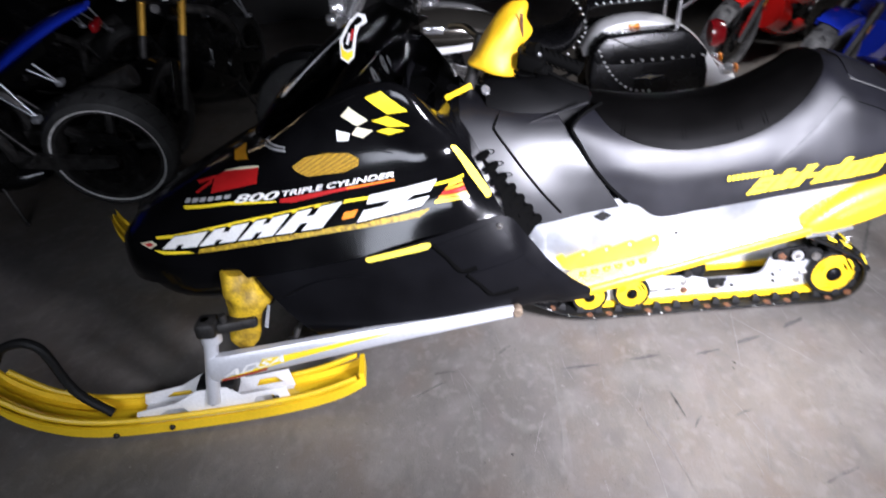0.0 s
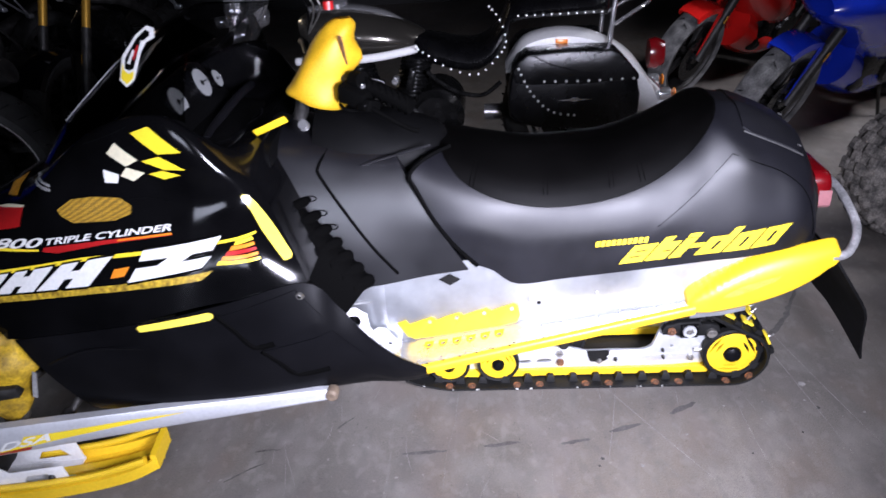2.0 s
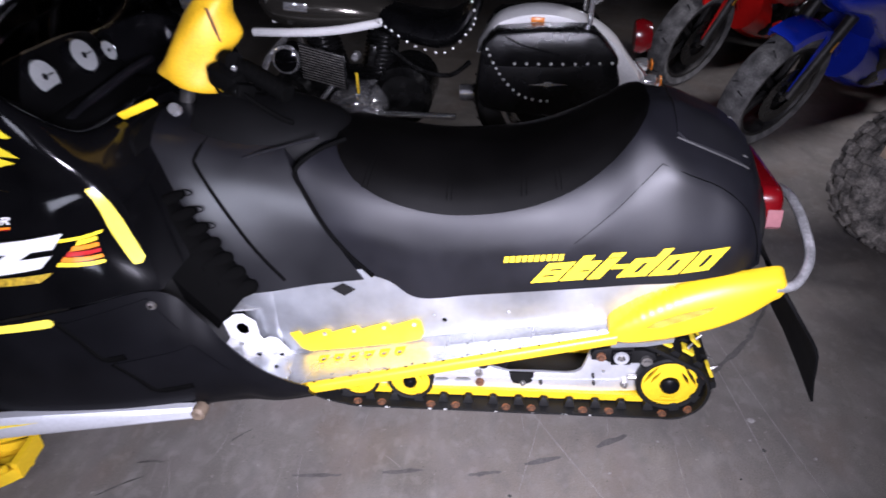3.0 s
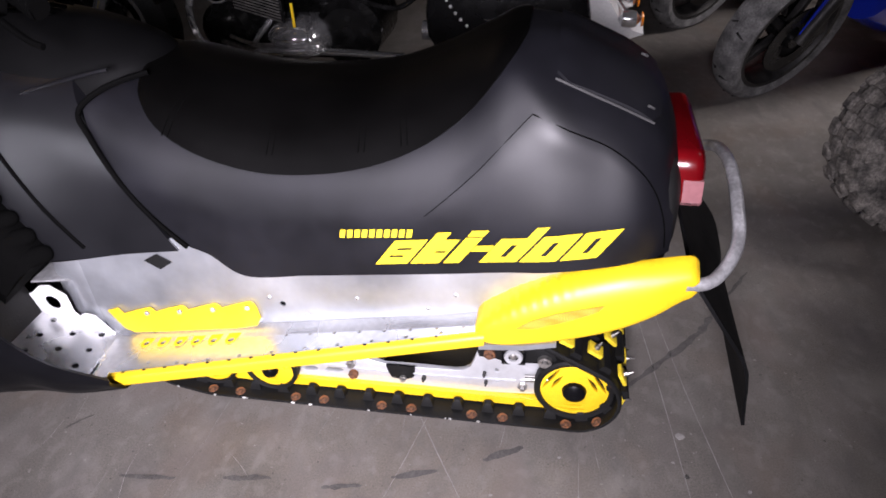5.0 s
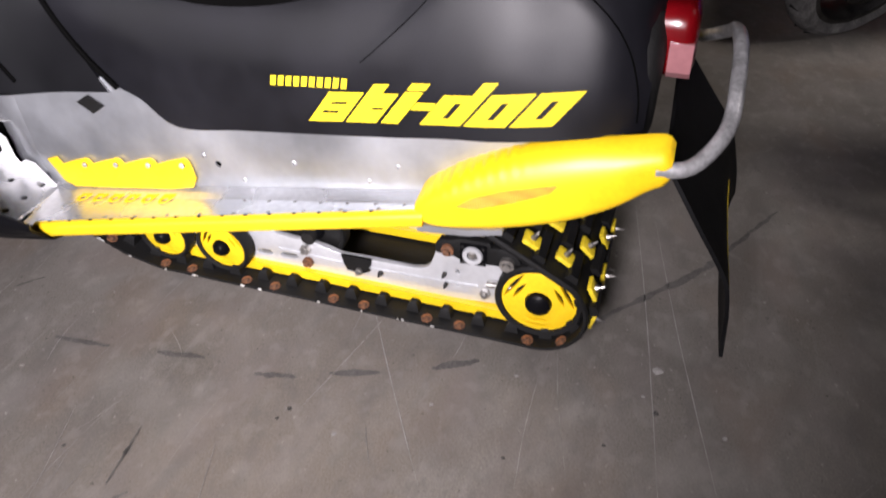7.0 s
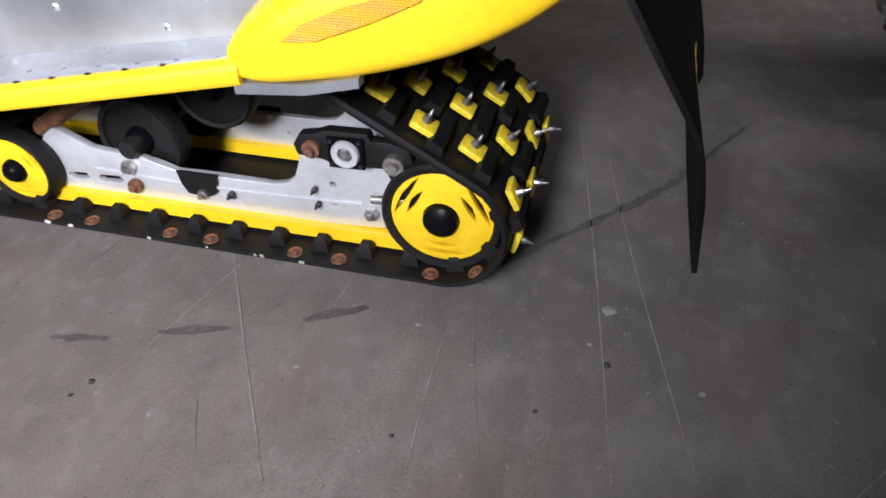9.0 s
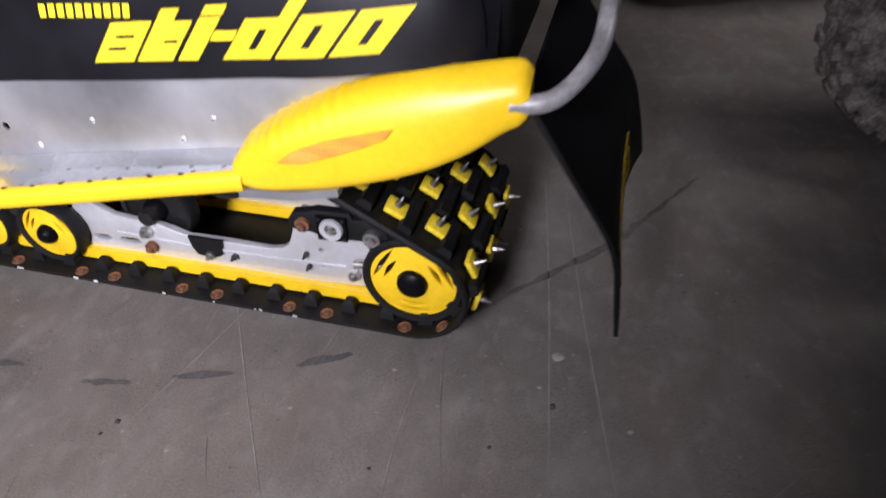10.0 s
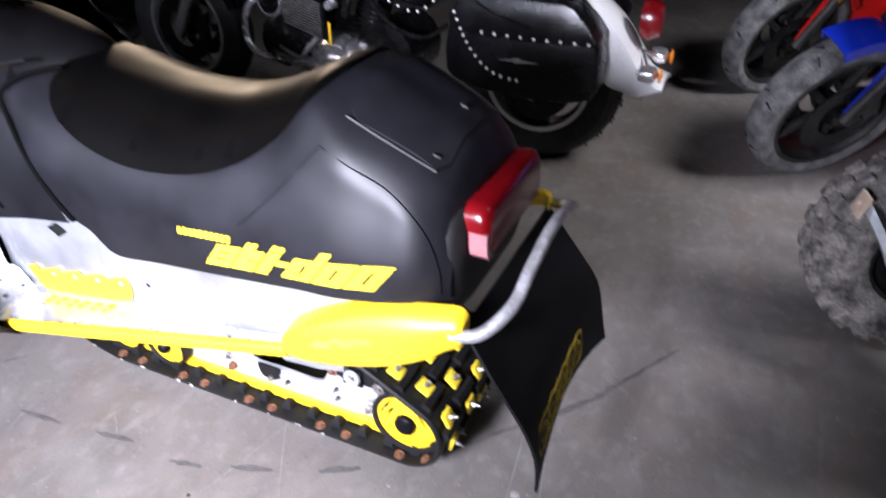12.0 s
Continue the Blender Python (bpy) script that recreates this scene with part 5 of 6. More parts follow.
back = box((.033, .009, .033), Matrix.Translation((0, -.005, 0)) @ pose(0, 0, 0, 0, 45, 0), .003)
back_me = part("stud_plate", back, YELLOW_WORN, track, "yellow square stud backer")
lug = loft([[(x * k, y, z) for x, z in ((-.012, -.036), (.012, -.036), (.012, .036), (-.012, .036))] for y, k in ((-.001, 1), (-.010, .85), (-.014, .6))], 1, 1, closed=True)
lug_me = part("lug", lug, RUBBER, track, "rubber track lug")
nub = loft([[(x * k, y, z * k) for x, z in ((-.013, -.012), (.013, -.012), (.013, .012), (-.013, .012))] for y, k in ((0, 1), (.012, .8), (.020, .45))], 1, 1, closed=True)
nub_me = part("drive_lug", nub, RUBBER, track, "inner rubber drive lug")
wash = lathe([(0, .004), (.004, .004), (.006, .002), (.0105, .0025), (.0115, 0), (0, 0)], 14)
wash_me = part("stud_washer", wash, RUST, track, "rusty stud washer")
first = dict(stud=stud_me, stud_plate=back_me, lug=lug_me, drive_lug=nub_me, stud_washer=wash_me)
used = set()


def on_belt(kind, s, d, h, turn=0, tilt=0):
    p, f, n = on_track(s)
    basis = Matrix((f, -n, f.cross(-n))).transposed().to_4x4()
    m = Matrix.Translation(Vector(P(p.x, d, p.z)) + n * h) @ basis @ pose(0, 0, 0, tilt, turn, 0)
    if kind in used:
        shared(kind, first[kind].data, track, m)
    else:
        used.add(kind)
        first[kind].matrix_basis = m


s = .34
row = 0
while s < TOTAL - .72:
    p, f, n = on_track(s)
    rear = p.x > -.12 and s > 1.0
    for c, d in enumerate((.112, .038, -.038, -.112)):
        if (rear and not (c == 0 and n.z < -.55)) or (c == 1 and not rear):
            on_belt("lug", s + (.02 if c % 2 else -.004), d, .008, tilt=6 * (random.random() - .5))
        if rear and s > 1.15:
            q = s + .020 + (.033 if c % 2 else 0)
            dd = d + .006 * (1 if row % 2 else -1)
            on_belt("stud_plate", q, dd, .012, turn=45 + 8 * (random.random() - .5))
            on_belt("stud", q, dd, .014, tilt=10 * (random.random() - .5))
    on_belt("drive_lug", s, .124, 0.0)
    on_belt("drive_lug", s, -.124, 0.0)
    if row % 3 != 1:
        on_belt("stud_washer", s + .033, .146, -.0005)
    s += PITCH
    row += 1

# pale scraps caught on the track's edge
for q in (.355, .365, .43, .515, .585, .592, .70, .74, .872, .965, 1.04, 1.05, 1.11):
    p, f, n = on_track(q)
    w = .0012 + .0034 * random.random()
    bm = box((w * 2, .002, w), Matrix.Translation(Vector(P(p.x, HW + .003, p.z + .004)) + n * .004) @ pose(0, 0, 0, 30 * random.random(), 60 * random.random(), 40 * random.random()))
    part("scrap", bm, FLUFF, track, "pale scrap of lint")

# front suspension and skis
SKI_YAW = -6.5


def front_leg(sgn):
    """Trailing arm, spindle, spring and ski of one side."""
    D = lambda x, d, z: P(x, sgn * d, z)
    arm = []
    for x, d, z, h, w in ((-1.865, .515, .205, .042, .022), (-1.80, .515, .215, .042, .022), (-1.4, .485, .258, .030, .018), (-1.05, .455, .288, .019, .015), (-.965, .445, .292, .016, .013)):
        arm.append([D(x, d + a, z + b) for a, b in ((w, h * .55), (w * .55, h), (-w * .55, h), (-w, h * .55), (-w, -h * .55), (-w * .55, -h), (w * .55, -h), (w, -h * .55))])
    bm = loft(arm, 3, 1, closed=True)
    tree = BVHTree.FromBMesh(bm)
    a_ob = part("trailing_arm", bm, SILVER, sled, "silver box section trailing arm")
    if sgn > 0:
        decal("arm_stripe", [[(-1.835, .178), (-1.62, .225), (-1.45, .256), (-1.30, .282), (-1.45, .268), (-1.64, .245), (-1.70, .24), (-1.72, .212), (-1.835, .182)]], tree, YELLOW_DECAL, a_ob, "yellow and red arm decal")
        decal("arm_stripe", [[(-1.838, .171), (-1.70, .196), (-1.69, .209), (-1.83, .184)]], tree, RED_DECAL, a_ob, off=.0022)
        lettering("arm_lettering", "ADSA", (-1.83, .186), (-1.64, .224), (-1.805, .214), tree, WHITE_DECAL, a_ob, "white outlined suspension lettering", off=.0026)
    part("arm_pivot", lathe([(0, -.018), (.011, -.018), (.016, -.012), (.016, .012), (.011, .018), (0, .018)], 14, Matrix.Translation(D(-.955, .445, .292))), PIVOT, a_ob, "grimy rusted pivot bolt")
    part("spindle", join(rod(D(-1.885, .525, .09), D(-1.845, .50, .315), .021, 14), lathe([(0, -.03), (.03, -.028), (.03, .028), (0, .03)], 14, Matrix.Translation(D(-1.845, .50, .32)) @ pose(0, 0, 0, 90))), SILVER, sled, "silver ski spindle")
    part("steering_arm", join(box((.15, .055, .034), Matrix.Translation(D(-1.785, .475, .335)) @ pose(0, 0, 0, 0, 0, 14), .009), box((.06, .07, .05), Matrix.Translation(D(-1.845, .50, .345)), .012), rod(D(-1.80, .49, .33), D(-1.80, .49, .375), .012), rod(D(-1.85, .50, .30), D(-1.85, .50, .37), .013), rod(D(-1.74, .45, .30), D(-1.74, .45, .345), .012)), DARK_STEEL, sled, "black steering arm with ball joint")
    part("radius_rod", rod(D(-1.76, .46, .30), D(-1.62, .10, .34), .011), DARK_STEEL, sled)
    part("lower_rod", join(rod(D(-1.625, .46, .238), D(-1.58, .30, .33), .010), lathe([(0, -.02), (.017, -.016), (.017, .016), (0, .02)], 12, Matrix.Translation(D(-1.628, .465, .242)))), DARK_STEEL, sled, "rod end with a worn joint")
    boot = []
    for z, cx, cd, rx, rd in ((.475, -1.762, .40, .040, .045), (.455, -1.757, .405, .050, .052), (.42, -1.745, .41, .062, .058), (.385, -1.738, .418, .068, .060), (.345, -1.752, .425, .055, .052), (.30, -1.765, .43, .045, .046), (.265, -1.77, .435, .046, .045), (.245, -1.772, .438, .036, .036)):
        boot.append([D(cx + rx * q * math.cos(w), cd + rd * q * math.sin(w), z + .008 * math.sin(2 * w + z * 60)) for w, q in [(2 * math.pi * k / 16, 1 + .07 * math.sin(4 * 2 * math.pi * k / 16 + z * 70) + .05 * math.sin(7 * k + z * 130)) for k in range(16)]])
    spring = part("shock_boot", loft(boot, 4, 2, closed=True), YELLOW_COVER, sled, "worn wrinkled yellow shock cover")
    part("shock_eye", join(rod(D(-1.775, .44, .215), D(-1.77, .438, .26), .018, 12), lathe([(0, -.022), (.022, -.02), (.022, .02), (0, .022)], 14, Matrix.Translation(D(-1.776, .44, .222)))), STEEL, spring, "worn steel shock eye")
    part("shock_edge", plate([(-1.70, .30), (-1.675, .375), (-1.668, .37), (-1.69, .295)], .004, lambda p, q, w: D(p, .45 + w, q)), ALU_DULL, spring, "bare metal edge beside the cover")

    # the ski, built straight, then turned a little about its spindle
    turn = Matrix.Translation(D(-1.88, .52, 0)) @ pose(0, 0, 0, 0, 0, -SKI_YAW) @ Matrix.Translation(-Vector(D(-1.88, .52, 0)))
    c = .478
    sk = []
    for x, z, w in ((-2.56, .30, .035), (-2.54, .235, .055), (-2.48, .14, .066), (-2.38, .07, .070), (-2.25, .028, .072), (-2.05, .015, .072), (-1.80, .015, .070), (-1.62, .026, .066), (-1.50, .048, .062), (-1.43, .075, .054)):
        sk.append([D(x, c + s_, z + h) for s_, h in ((-w, .036), (-w * .93, .0), (-w * .35, -.002), (0, -.012), (w * .35, -.002), (w * .93, 0), (w, .036), (w * .86, .037), (w * .78, .018), (w * .35, .014), (w * .2, .03), (-w * .2, .03), (-w * .35, .014), (-w * .78, .018), (-w * .86, .037))])
    ski = part("ski", moved(loft(sk, 4, 1, closed=True), turn), YELLOW, sled, "yellow plastic ski")
    part("ski_end", moved(loft([[D(x, c + s_, z) for s_, z in ((-.05, .075), (-.05, .122), (.05, .122), (.05, .075))] for x in (-1.44, -1.425)], 1, 1, closed=True), turn), YELLOW, ski)
    for w in (-.058, .058):
        part("ski_lip", moved(tube([D(x, c + w, z) for x, z in ((-2.50, .225), (-2.38, .125), (-2.2, .072), (-1.9, .062), (-1.62, .075), (-1.45, .115))], .009, 7), turn), YELLOW, ski)
    loop = [D(-2.50, .525, .285), D(-2.467, .525, .327), D(-2.416, .525, .346), D(-2.372, .525, .342), D(-2.337, .525, .304), D(-2.297, .525, .16), D(-2.206, .528, .070)]
    part("ski_loop", tube(loop, .0145, 10, 4), RUBBER, ski, "black tube ski handle")
    for s_ in (-.042, .042):
        part("ski_bracket", moved(plate([(-2.13, .045), (-2.12, .085), (-2.0, .10), (-1.93, .135), (-1.84, .135), (-1.80, .10), (-1.665, .11), (-1.655, .045)], .004, lambda p, q, w: D(p, c + s_ + w, q), [[(-2.06, .062), (-2.03, .08), (-1.98, .08), (-1.97, .062)], [(-1.775, .06), (-1.76, .085), (-1.71, .088), (-1.69, .065)]], bevel=.001), turn), WHITE_METAL, ski, "pale grey steel ski bracket")
    part("bracket_foot", moved(box((.46, .10, .006), Matrix.Translation(D(-1.89, c, .045))), turn), WHITE_METAL, ski)
    part("ski_rubber", moved(box((.12, .088, .06), Matrix.Translation(D(-1.875, c, .112)), .016), turn), RUBBER, ski, "black rubber ski stop")
    for x, z in ((-2.19, .03), (-2.02, .035), (-1.89, .085), (-1.70, .075), (-2.11, .06)):
        part("ski_bolt", moved(lathe([(0, -.007), (.006, -.006), (.009, -.002), (.009, .004), (0, .004)], 10, Matrix.Translation(D(x, c + (.074 if z < .05 else .048), z))), turn), DARK_STEEL, ski)


front_leg(1)
front_leg(-1)

# ---- the vehicles behind ----


def wheel(parent, x, z, r, w, y=0.0, rim=0.74, rim_mat=None, tyre_mat=None, spokes=5, disc=True, tape=False):
    """A motorcycle wheel: treaded tyre, rim, spokes, hub and brake disc."""
    rim_mat, tyre_mat = rim_mat or DARK_STEEL, tyre_mat or TYRE
    m = Matrix.Translation((x, y, z))
    h = w / 2
    ty = part("tyre", lathe([(r * rim, -h * .72), (r * (rim + .10), -h * .95), (r * .88, -h), (r * .95, -h * .82), (r * .99, -h * .4), (r, 0), (r * .99, h * .4), (r * .95, h * .82), (r * .88, h), (r * (rim + .10), h * .95), (r * rim, h * .72)], 56, m), tyre_mat, parent, "worn road tyre")
    bm = bmesh.new()
    for k in range(26 if tyre_mat is not ROAD_DUST else 9):
        a = 2 * math.pi * k / (26 if tyre_mat is not ROAD_DUST else 9)
        for s in (-1, 1):
            q = box((.006, h * .75, r * .02), m @ pose(0, 0, 0, 0, math.degrees(-a) + (6 if s > 0 else 0), 0) @ Matrix.Translation((0, s * h * .48, r * .975)) @ pose(0, 0, 0, s * -28, 0, s * 28))
            bm = join(bm, q)
    tagged(part("tread_groove", bm, RUBBER, ty, smooth=False), kind="stuff")
    rm = part("rim", lathe([(r * (rim + .02), -h * .74), (r * (rim + .035), -h * .8), (r * (rim - .02), -h * .78), (r * (rim - .06), -h * .3), (r * (rim - .06), h * .3), (r * (rim - .02), h * .78), (r * (rim + .035), h * .8), (r * (rim + .02), h * .74)], 48, m), rim_mat, parent)
    if tape:
        part("rim_tape", lathe([(r * (rim + .045), -h * .86), (r * (rim + .062), -h * .90), (r * (rim + .062), -h * .94), (r * (rim + .045), -h * .92)], 56, m), WHITE_DECAL, rm, "thin white rim tape")
    sp = None
    for k in range(spokes):
        a = 2 * math.pi * k / spokes + .3
        q = box((r * .10, w * .22, r * (rim - .12)), m @ pose(0, 0, 0, 0, math.degrees(a), 0) @ Matrix.Translation((0, 0, r * (rim - .04) / 2)), .004)
        sp = q if sp is None else join(sp, q)
    part("spoke_star", sp, rim_mat, rm)
    part("hub", lathe([(0, -h * 1.1), (r * .11, -h * 1.1), (r * .14, -h * .7), (r * .14, h * .7), (r * .11, h * 1.1), (0, h * 1.1)], 20, m), ENGINE, rm)
    if disc:
        for s in (-1, 1):
            part("brake_disc", lathe([(r * .26, s * h * .95), (r * .47, s * h * .95), (r * .47, s * h * 1.02), (r * .26, s * h * 1.02)], 36, m), ENGINE, rm, "dark steel brake disc")
    return ty


def sport_bike(name, label, paint, fork, tyre=None, naked=False, tape=False):
    """A faired road bike that faces -x, standing on the floor at the origin."""
    b = thing(name, (0, 0, 0), label, "motorcycle", "parked motorcycles")
    R1, R2 = .30, .338 if tape else .315
    xf, xr = -.70, .70
    gap = .13 if naked else .085
    wheel(b, xf, R1, R1, .13, tyre_mat=tyre)
    wheel(b, xr, R2, R2, .19, spokes=5, rim=.78 if tape else .74, tape=tape)
    for s in (-1, 1):
        leg = part("fork_leg", rod((xf, s * gap, R1), (xf + .165, s * gap, .72), .027), DARK_STEEL, b, "front fork leg")
        part("fork_tube", rod((xf + .165, s * gap, .72), (xf + .25, s * gap, .93), .023), fork, leg)
        part("caliper", box((.06, .03, .10), Matrix.Translation((xf + .08, s * .078, R1 + .06)) @ pose(0, 0, 0, 0, -25, 0), .008), DARK_STEEL, b)
        part("fork_reflector", box((.012, .006, .05), Matrix.Translation((xf + .085, s * .115, .56)) @ pose(0, 0, 0, 0, 22, 0), .002), AMBER, b)
    fend = []
    for k in range(9):
        a = radians((35 if tape or naked else 62) + (125 if tape or naked else 85) * k / 8)
        rr = R1 + .022
        fend.append([(xf - rr * math.cos(a) * q, y, R1 + rr * math.sin(a) * q) for y, q in ((-.075, .90), (-.07, 1.0), (0, 1.035), (.07, 1.0), (.075, .90), (.065, .89), (.06, .985), (0, 1.015), (-.06, .985), (-.065, .89))])
    part("front_fender", loft(fend, 2, 1, closed=True), paint, b, "painted front mudguard")
    for s in (-1, 1):
        part("fender_stay", plate([(xf - .02, R1 + .01), (xf + .05, R1 + .30), (xf + .13, R1 + .26), (xf + .04, R1)], .006, flat_y(s * .08), bevel=.001), paint, b)
    if naked:
        part("yoke", box((.10, .28, .03), Matrix.Translation((xf + .24, 0, .92)) @ pose(0, 0, 0, 0, 22, 0), .008), DARK_STEEL, b)
        part("handlebar", tube([(xf + .36, .36, 1.02), (xf + .28, .2, 1.03), (xf + .26, 0, .97), (xf + .28, -.2, 1.03), (xf + .36, -.36, 1.02)], .012, 8), DARK_STEEL, b)
        for s in (-1, 1):
            hl = part("headlight", lathe([(0, .03), (.045, .03), (.062, -.01), (.065, -.05), (.06, -.055), (0, -.05)], 24, Matrix.Translation((xf + .08, s * .135, 1.0)) @ pose(0, 0, 0, 0, 0, -90)), GLOSS_BLACK, b, "round black headlight")
            part("lens", lathe([(0, -.066), (.032, -.063), (.056, -.052), (0, -.05)], 24, Matrix.Translation((xf + .08, s * .135, 1.0)) @ pose(0, 0, 0, 0, 0, -90)), HEAD_LENS, hl, "clear round lens")
    else:
        nose = []
        for x, zc, hh, ww in ((-.72, .80, .05, .10), (-.66, .82, .12, .17), (-.52, .84, .19, .23), (-.34, .80, .27, .26), (-.12, .70, .30, .25), (.08, .56, .20, .20)):
            nose.append([(x + .04 * math.cos(t), ww * math.cos(t) * (1 - .25 * max(0, math.sin(t))), zc + hh * math.sin(t)) for t in [2 * math.pi * k / 12 for k in range(12)]])
        fair = part("fairing", loft(nose, 3, 2, closed=True), paint, b, "glossy painted fairing")
        for s in (-1, 1):
            part("headlight", loft([[(-.70 + dx, s * (.035 + .075 * u), .80 + v) for u, v in ((0, -.02), (1, -.005), (1, .035), (.2, .03))] for dx in (0, .06 - .0)], 1, 1, closed=True), CLEAR_LENS, fair, "clear headlight")
            part("side_panel_line", tube([(-.5, s * .236, .86), (-.30, s * .262, .80), (-.1, s * .255, .66)], .006, 6), GLOSS_BLACK, fair)
            part("mirror", join(rod((-.52, s * .18, 1.0), (-.55, s * .30, 1.08), .008), box((.04, .10, .06), Matrix.Translation((-.55, s * .34, 1.10)), .015)), GLOSS_BLACK, b)
            part("clip_on", rod((-.42, s * .12, .93), (-.36, s * .32, .90), .016), RUBBER, b)
        sc = [[(-.62 + .30 * q, .13 * k / 3 * (1 + .2 * q), .93 + .24 * q - .03 * (k / 3) ** 2 * (1 + q)) for k in range(-3, 4)] for q in (0, .35, .7, 1)]
        bm = loft(sc, 2, 2, cap=False)
        bmesh.ops.solidify(bm, geom=bm.faces, thickness=.004)
        part("screen", bm, SMOKED, b, "small smoked screen").visible_shadow = False
    tank = []
    for x, w, z0, z1 in ((-.30, .09, .80, .92), (-.22, .14, .78, 1.0), (-.06, .155, .76, 1.01), (.08, .12, .76, .93), (.16, .08, .76, .85)):
        tank.append([(x, w * math.cos(t), (z0 + z1) / 2 + (z1 - z0) / 2 * math.sin(t)) for t in [2 * math.pi * k / 12 for k in range(12)]])
    part("fuel_tank", loft(tank, 3, 2, closed=True), paint, b, "painted fuel tank")
    tail = []
    for x, w, z0, z1 in ((.12, .11, .74, .84), (.32, .13, .76, .85), (.52, .12, .84, .95), (.72, .085, .93, 1.02), (.90, .04, 1.0, 1.05)):
        up = .03 + .05 * (x - .12) / .78 if tape else 0
        tail.append([(x, w * math.cos(t), up + (z0 + z1) / 2 + (z1 - z0) / (3.2 if tape else 2) * math.sin(t)) for t in [2 * math.pi * k / 12 for k in range(12)]])
    part("tail_fairing", loft(tail, 3, 2, closed=True), paint, b, "painted tail fairing")
    part("seat", loft([[(x, w * k / 3, z - .02 * (k / 3) ** 2 + dz) for k, dz in ((-3, 0), (0, 0), (3, 0), (3, -.05), (-3, -.05))] for x, w, z in ((.13, .09, .86), (.30, .12, .865), (.48, .11, .91), (.66, .07, 1.01))], 3, 1, closed=True), VINYL_TOP, b, "black seat")
    part("tail_light", box((.03, .10, .04), Matrix.Translation((.90, 0, 1.01)), .01), RED_LENS, b)
    part("engine", join(box((.46, .34, .30), Matrix.Translation((.0, 0, .44)), .03), box((.20, .30, .24), Matrix.Translation((-.18, 0, .60)) @ pose(0, 0, 0, 0, -30, 0), .02), lathe([(0, -.19), (.10, -.19), (.115, -.16), (.115, .16), (.10, .19), (0, .19)], 24, Matrix.Translation((.10, 0, .40)))), ENGINE, b, "dark engine block")
    part("frame_spar", join(*[tube([(-.40, s * .08, .86), (-.15, s * .17, .80), (.22, s * .15, .62), (.26, s * .12, .42)], .03, 8) for s in (-1, 1)]), DARK_STEEL if paint is not RED_PAINT else ALU_DULL, b, "frame spar")
    for s in (-1, 1):
        part("swing_arm", loft([[(x, s * y + a, z + c) for a, c in ((-.018, -h), (.018, -h), (.018, h), (-.018, h))] for x, y, z, h in ((.24, .10, .40, .045), (.46, .125, .37, .04), (.70, .125, R2, .032), (.76, .125, R2, .025))], 2, 1, closed=True), DARK_STEEL, b, "dark swing arm")
        part("foot_hanger", join(rod((.28, s * .14, .62), (.40, s * .16, .44), .010), rod((.40, s * .15, .44), (.40, s * .25, .45), .012)), DARK_STEEL, b, "dark footrest hanger")
        part("pillion_hanger", join(rod((.33, s * .13, .82), (.50, s * .16, .66), .007), rod((.41, s * .13, .84), (.51, s * .16, .66), .007), box((.04, .05, .03), Matrix.Translation((.51, s * .17, .655)), .008)), ALU, b, "bright pillion footrest hanger")
    part("silencer", join(rod((.30, .20, .46), (.86, .23, .62), .05, 16, .058), tube([(-.12, .10, .26), (.1, .14, .24), (.30, .20, .46)], .022, 8)), DARK_STEEL, b, "round exhaust silencer")
    part("belly_fairing", loft([[(x, w * math.cos(t), z + h * math.sin(t)) for t in [2 * math.pi * k / 10 for k in range(10)]] for x, w, z, h in ((-.34, .14, .46, .16), (-.1, .18, .34, .14), (.2, .16, .28, .09), (.34, .10, .28, .05))], 3, 2, closed=True), GLOSS_BLACK if tape or naked else paint, b, "lower fairing")
    part("side_stand", rod((.12, -.14, .30), (.20, -.24, .05), .010), DARK_STEEL, b)
    return b


def stand_at(bike, wx, wy, lean, yaw):
    """Puts a bike with its front wheel over a point of the floor, leaning on its stand."""
    bike.matrix_basis = Matrix.Translation((wx, wy, 0)) @ pose(0, 0, 0, 0, 0, yaw) @ pose(0, 0, 0, lean, 0, 0) @ Matrix.Translation((.70, 0, 0))


stand_at(sport_bike("sport_bike", "blue sport bike with dusty front tyre parked at an angle", BLUE_PAINT, DARK_STEEL, ROAD_DUST), .80, 2.0, 19, 38)
stand_at(sport_bike("sport_bike", "red sport bike with dusty front tyre parked in the row", RED_PAINT, DARK_STEEL, ROAD_DUST), .61, 2.9, 18, 42)
blue_left = sport_bike("sport_bike", "blue sport bike with white tape on its rear rim", BLUE_PAINT, DARK_STEEL, tape=True)
blue_left.matrix_basis = Matrix.Translation((-3.67, 1.50, 0)) @ pose(0, 0, 0, 16, 0, 4)
stand_at(sport_bike("sport_bike", "black naked motorcycle with gold fork tubes and twin headlights", GLOSS_BLACK, GOLD, naked=True), -3.0, 2.2, 4, 86)
stand_at(sport_bike("sport_bike", "black sport bike standing in the back row", GLOSS_BLACK, DARK_STEEL), -4.55, 2.4, 4, 60)


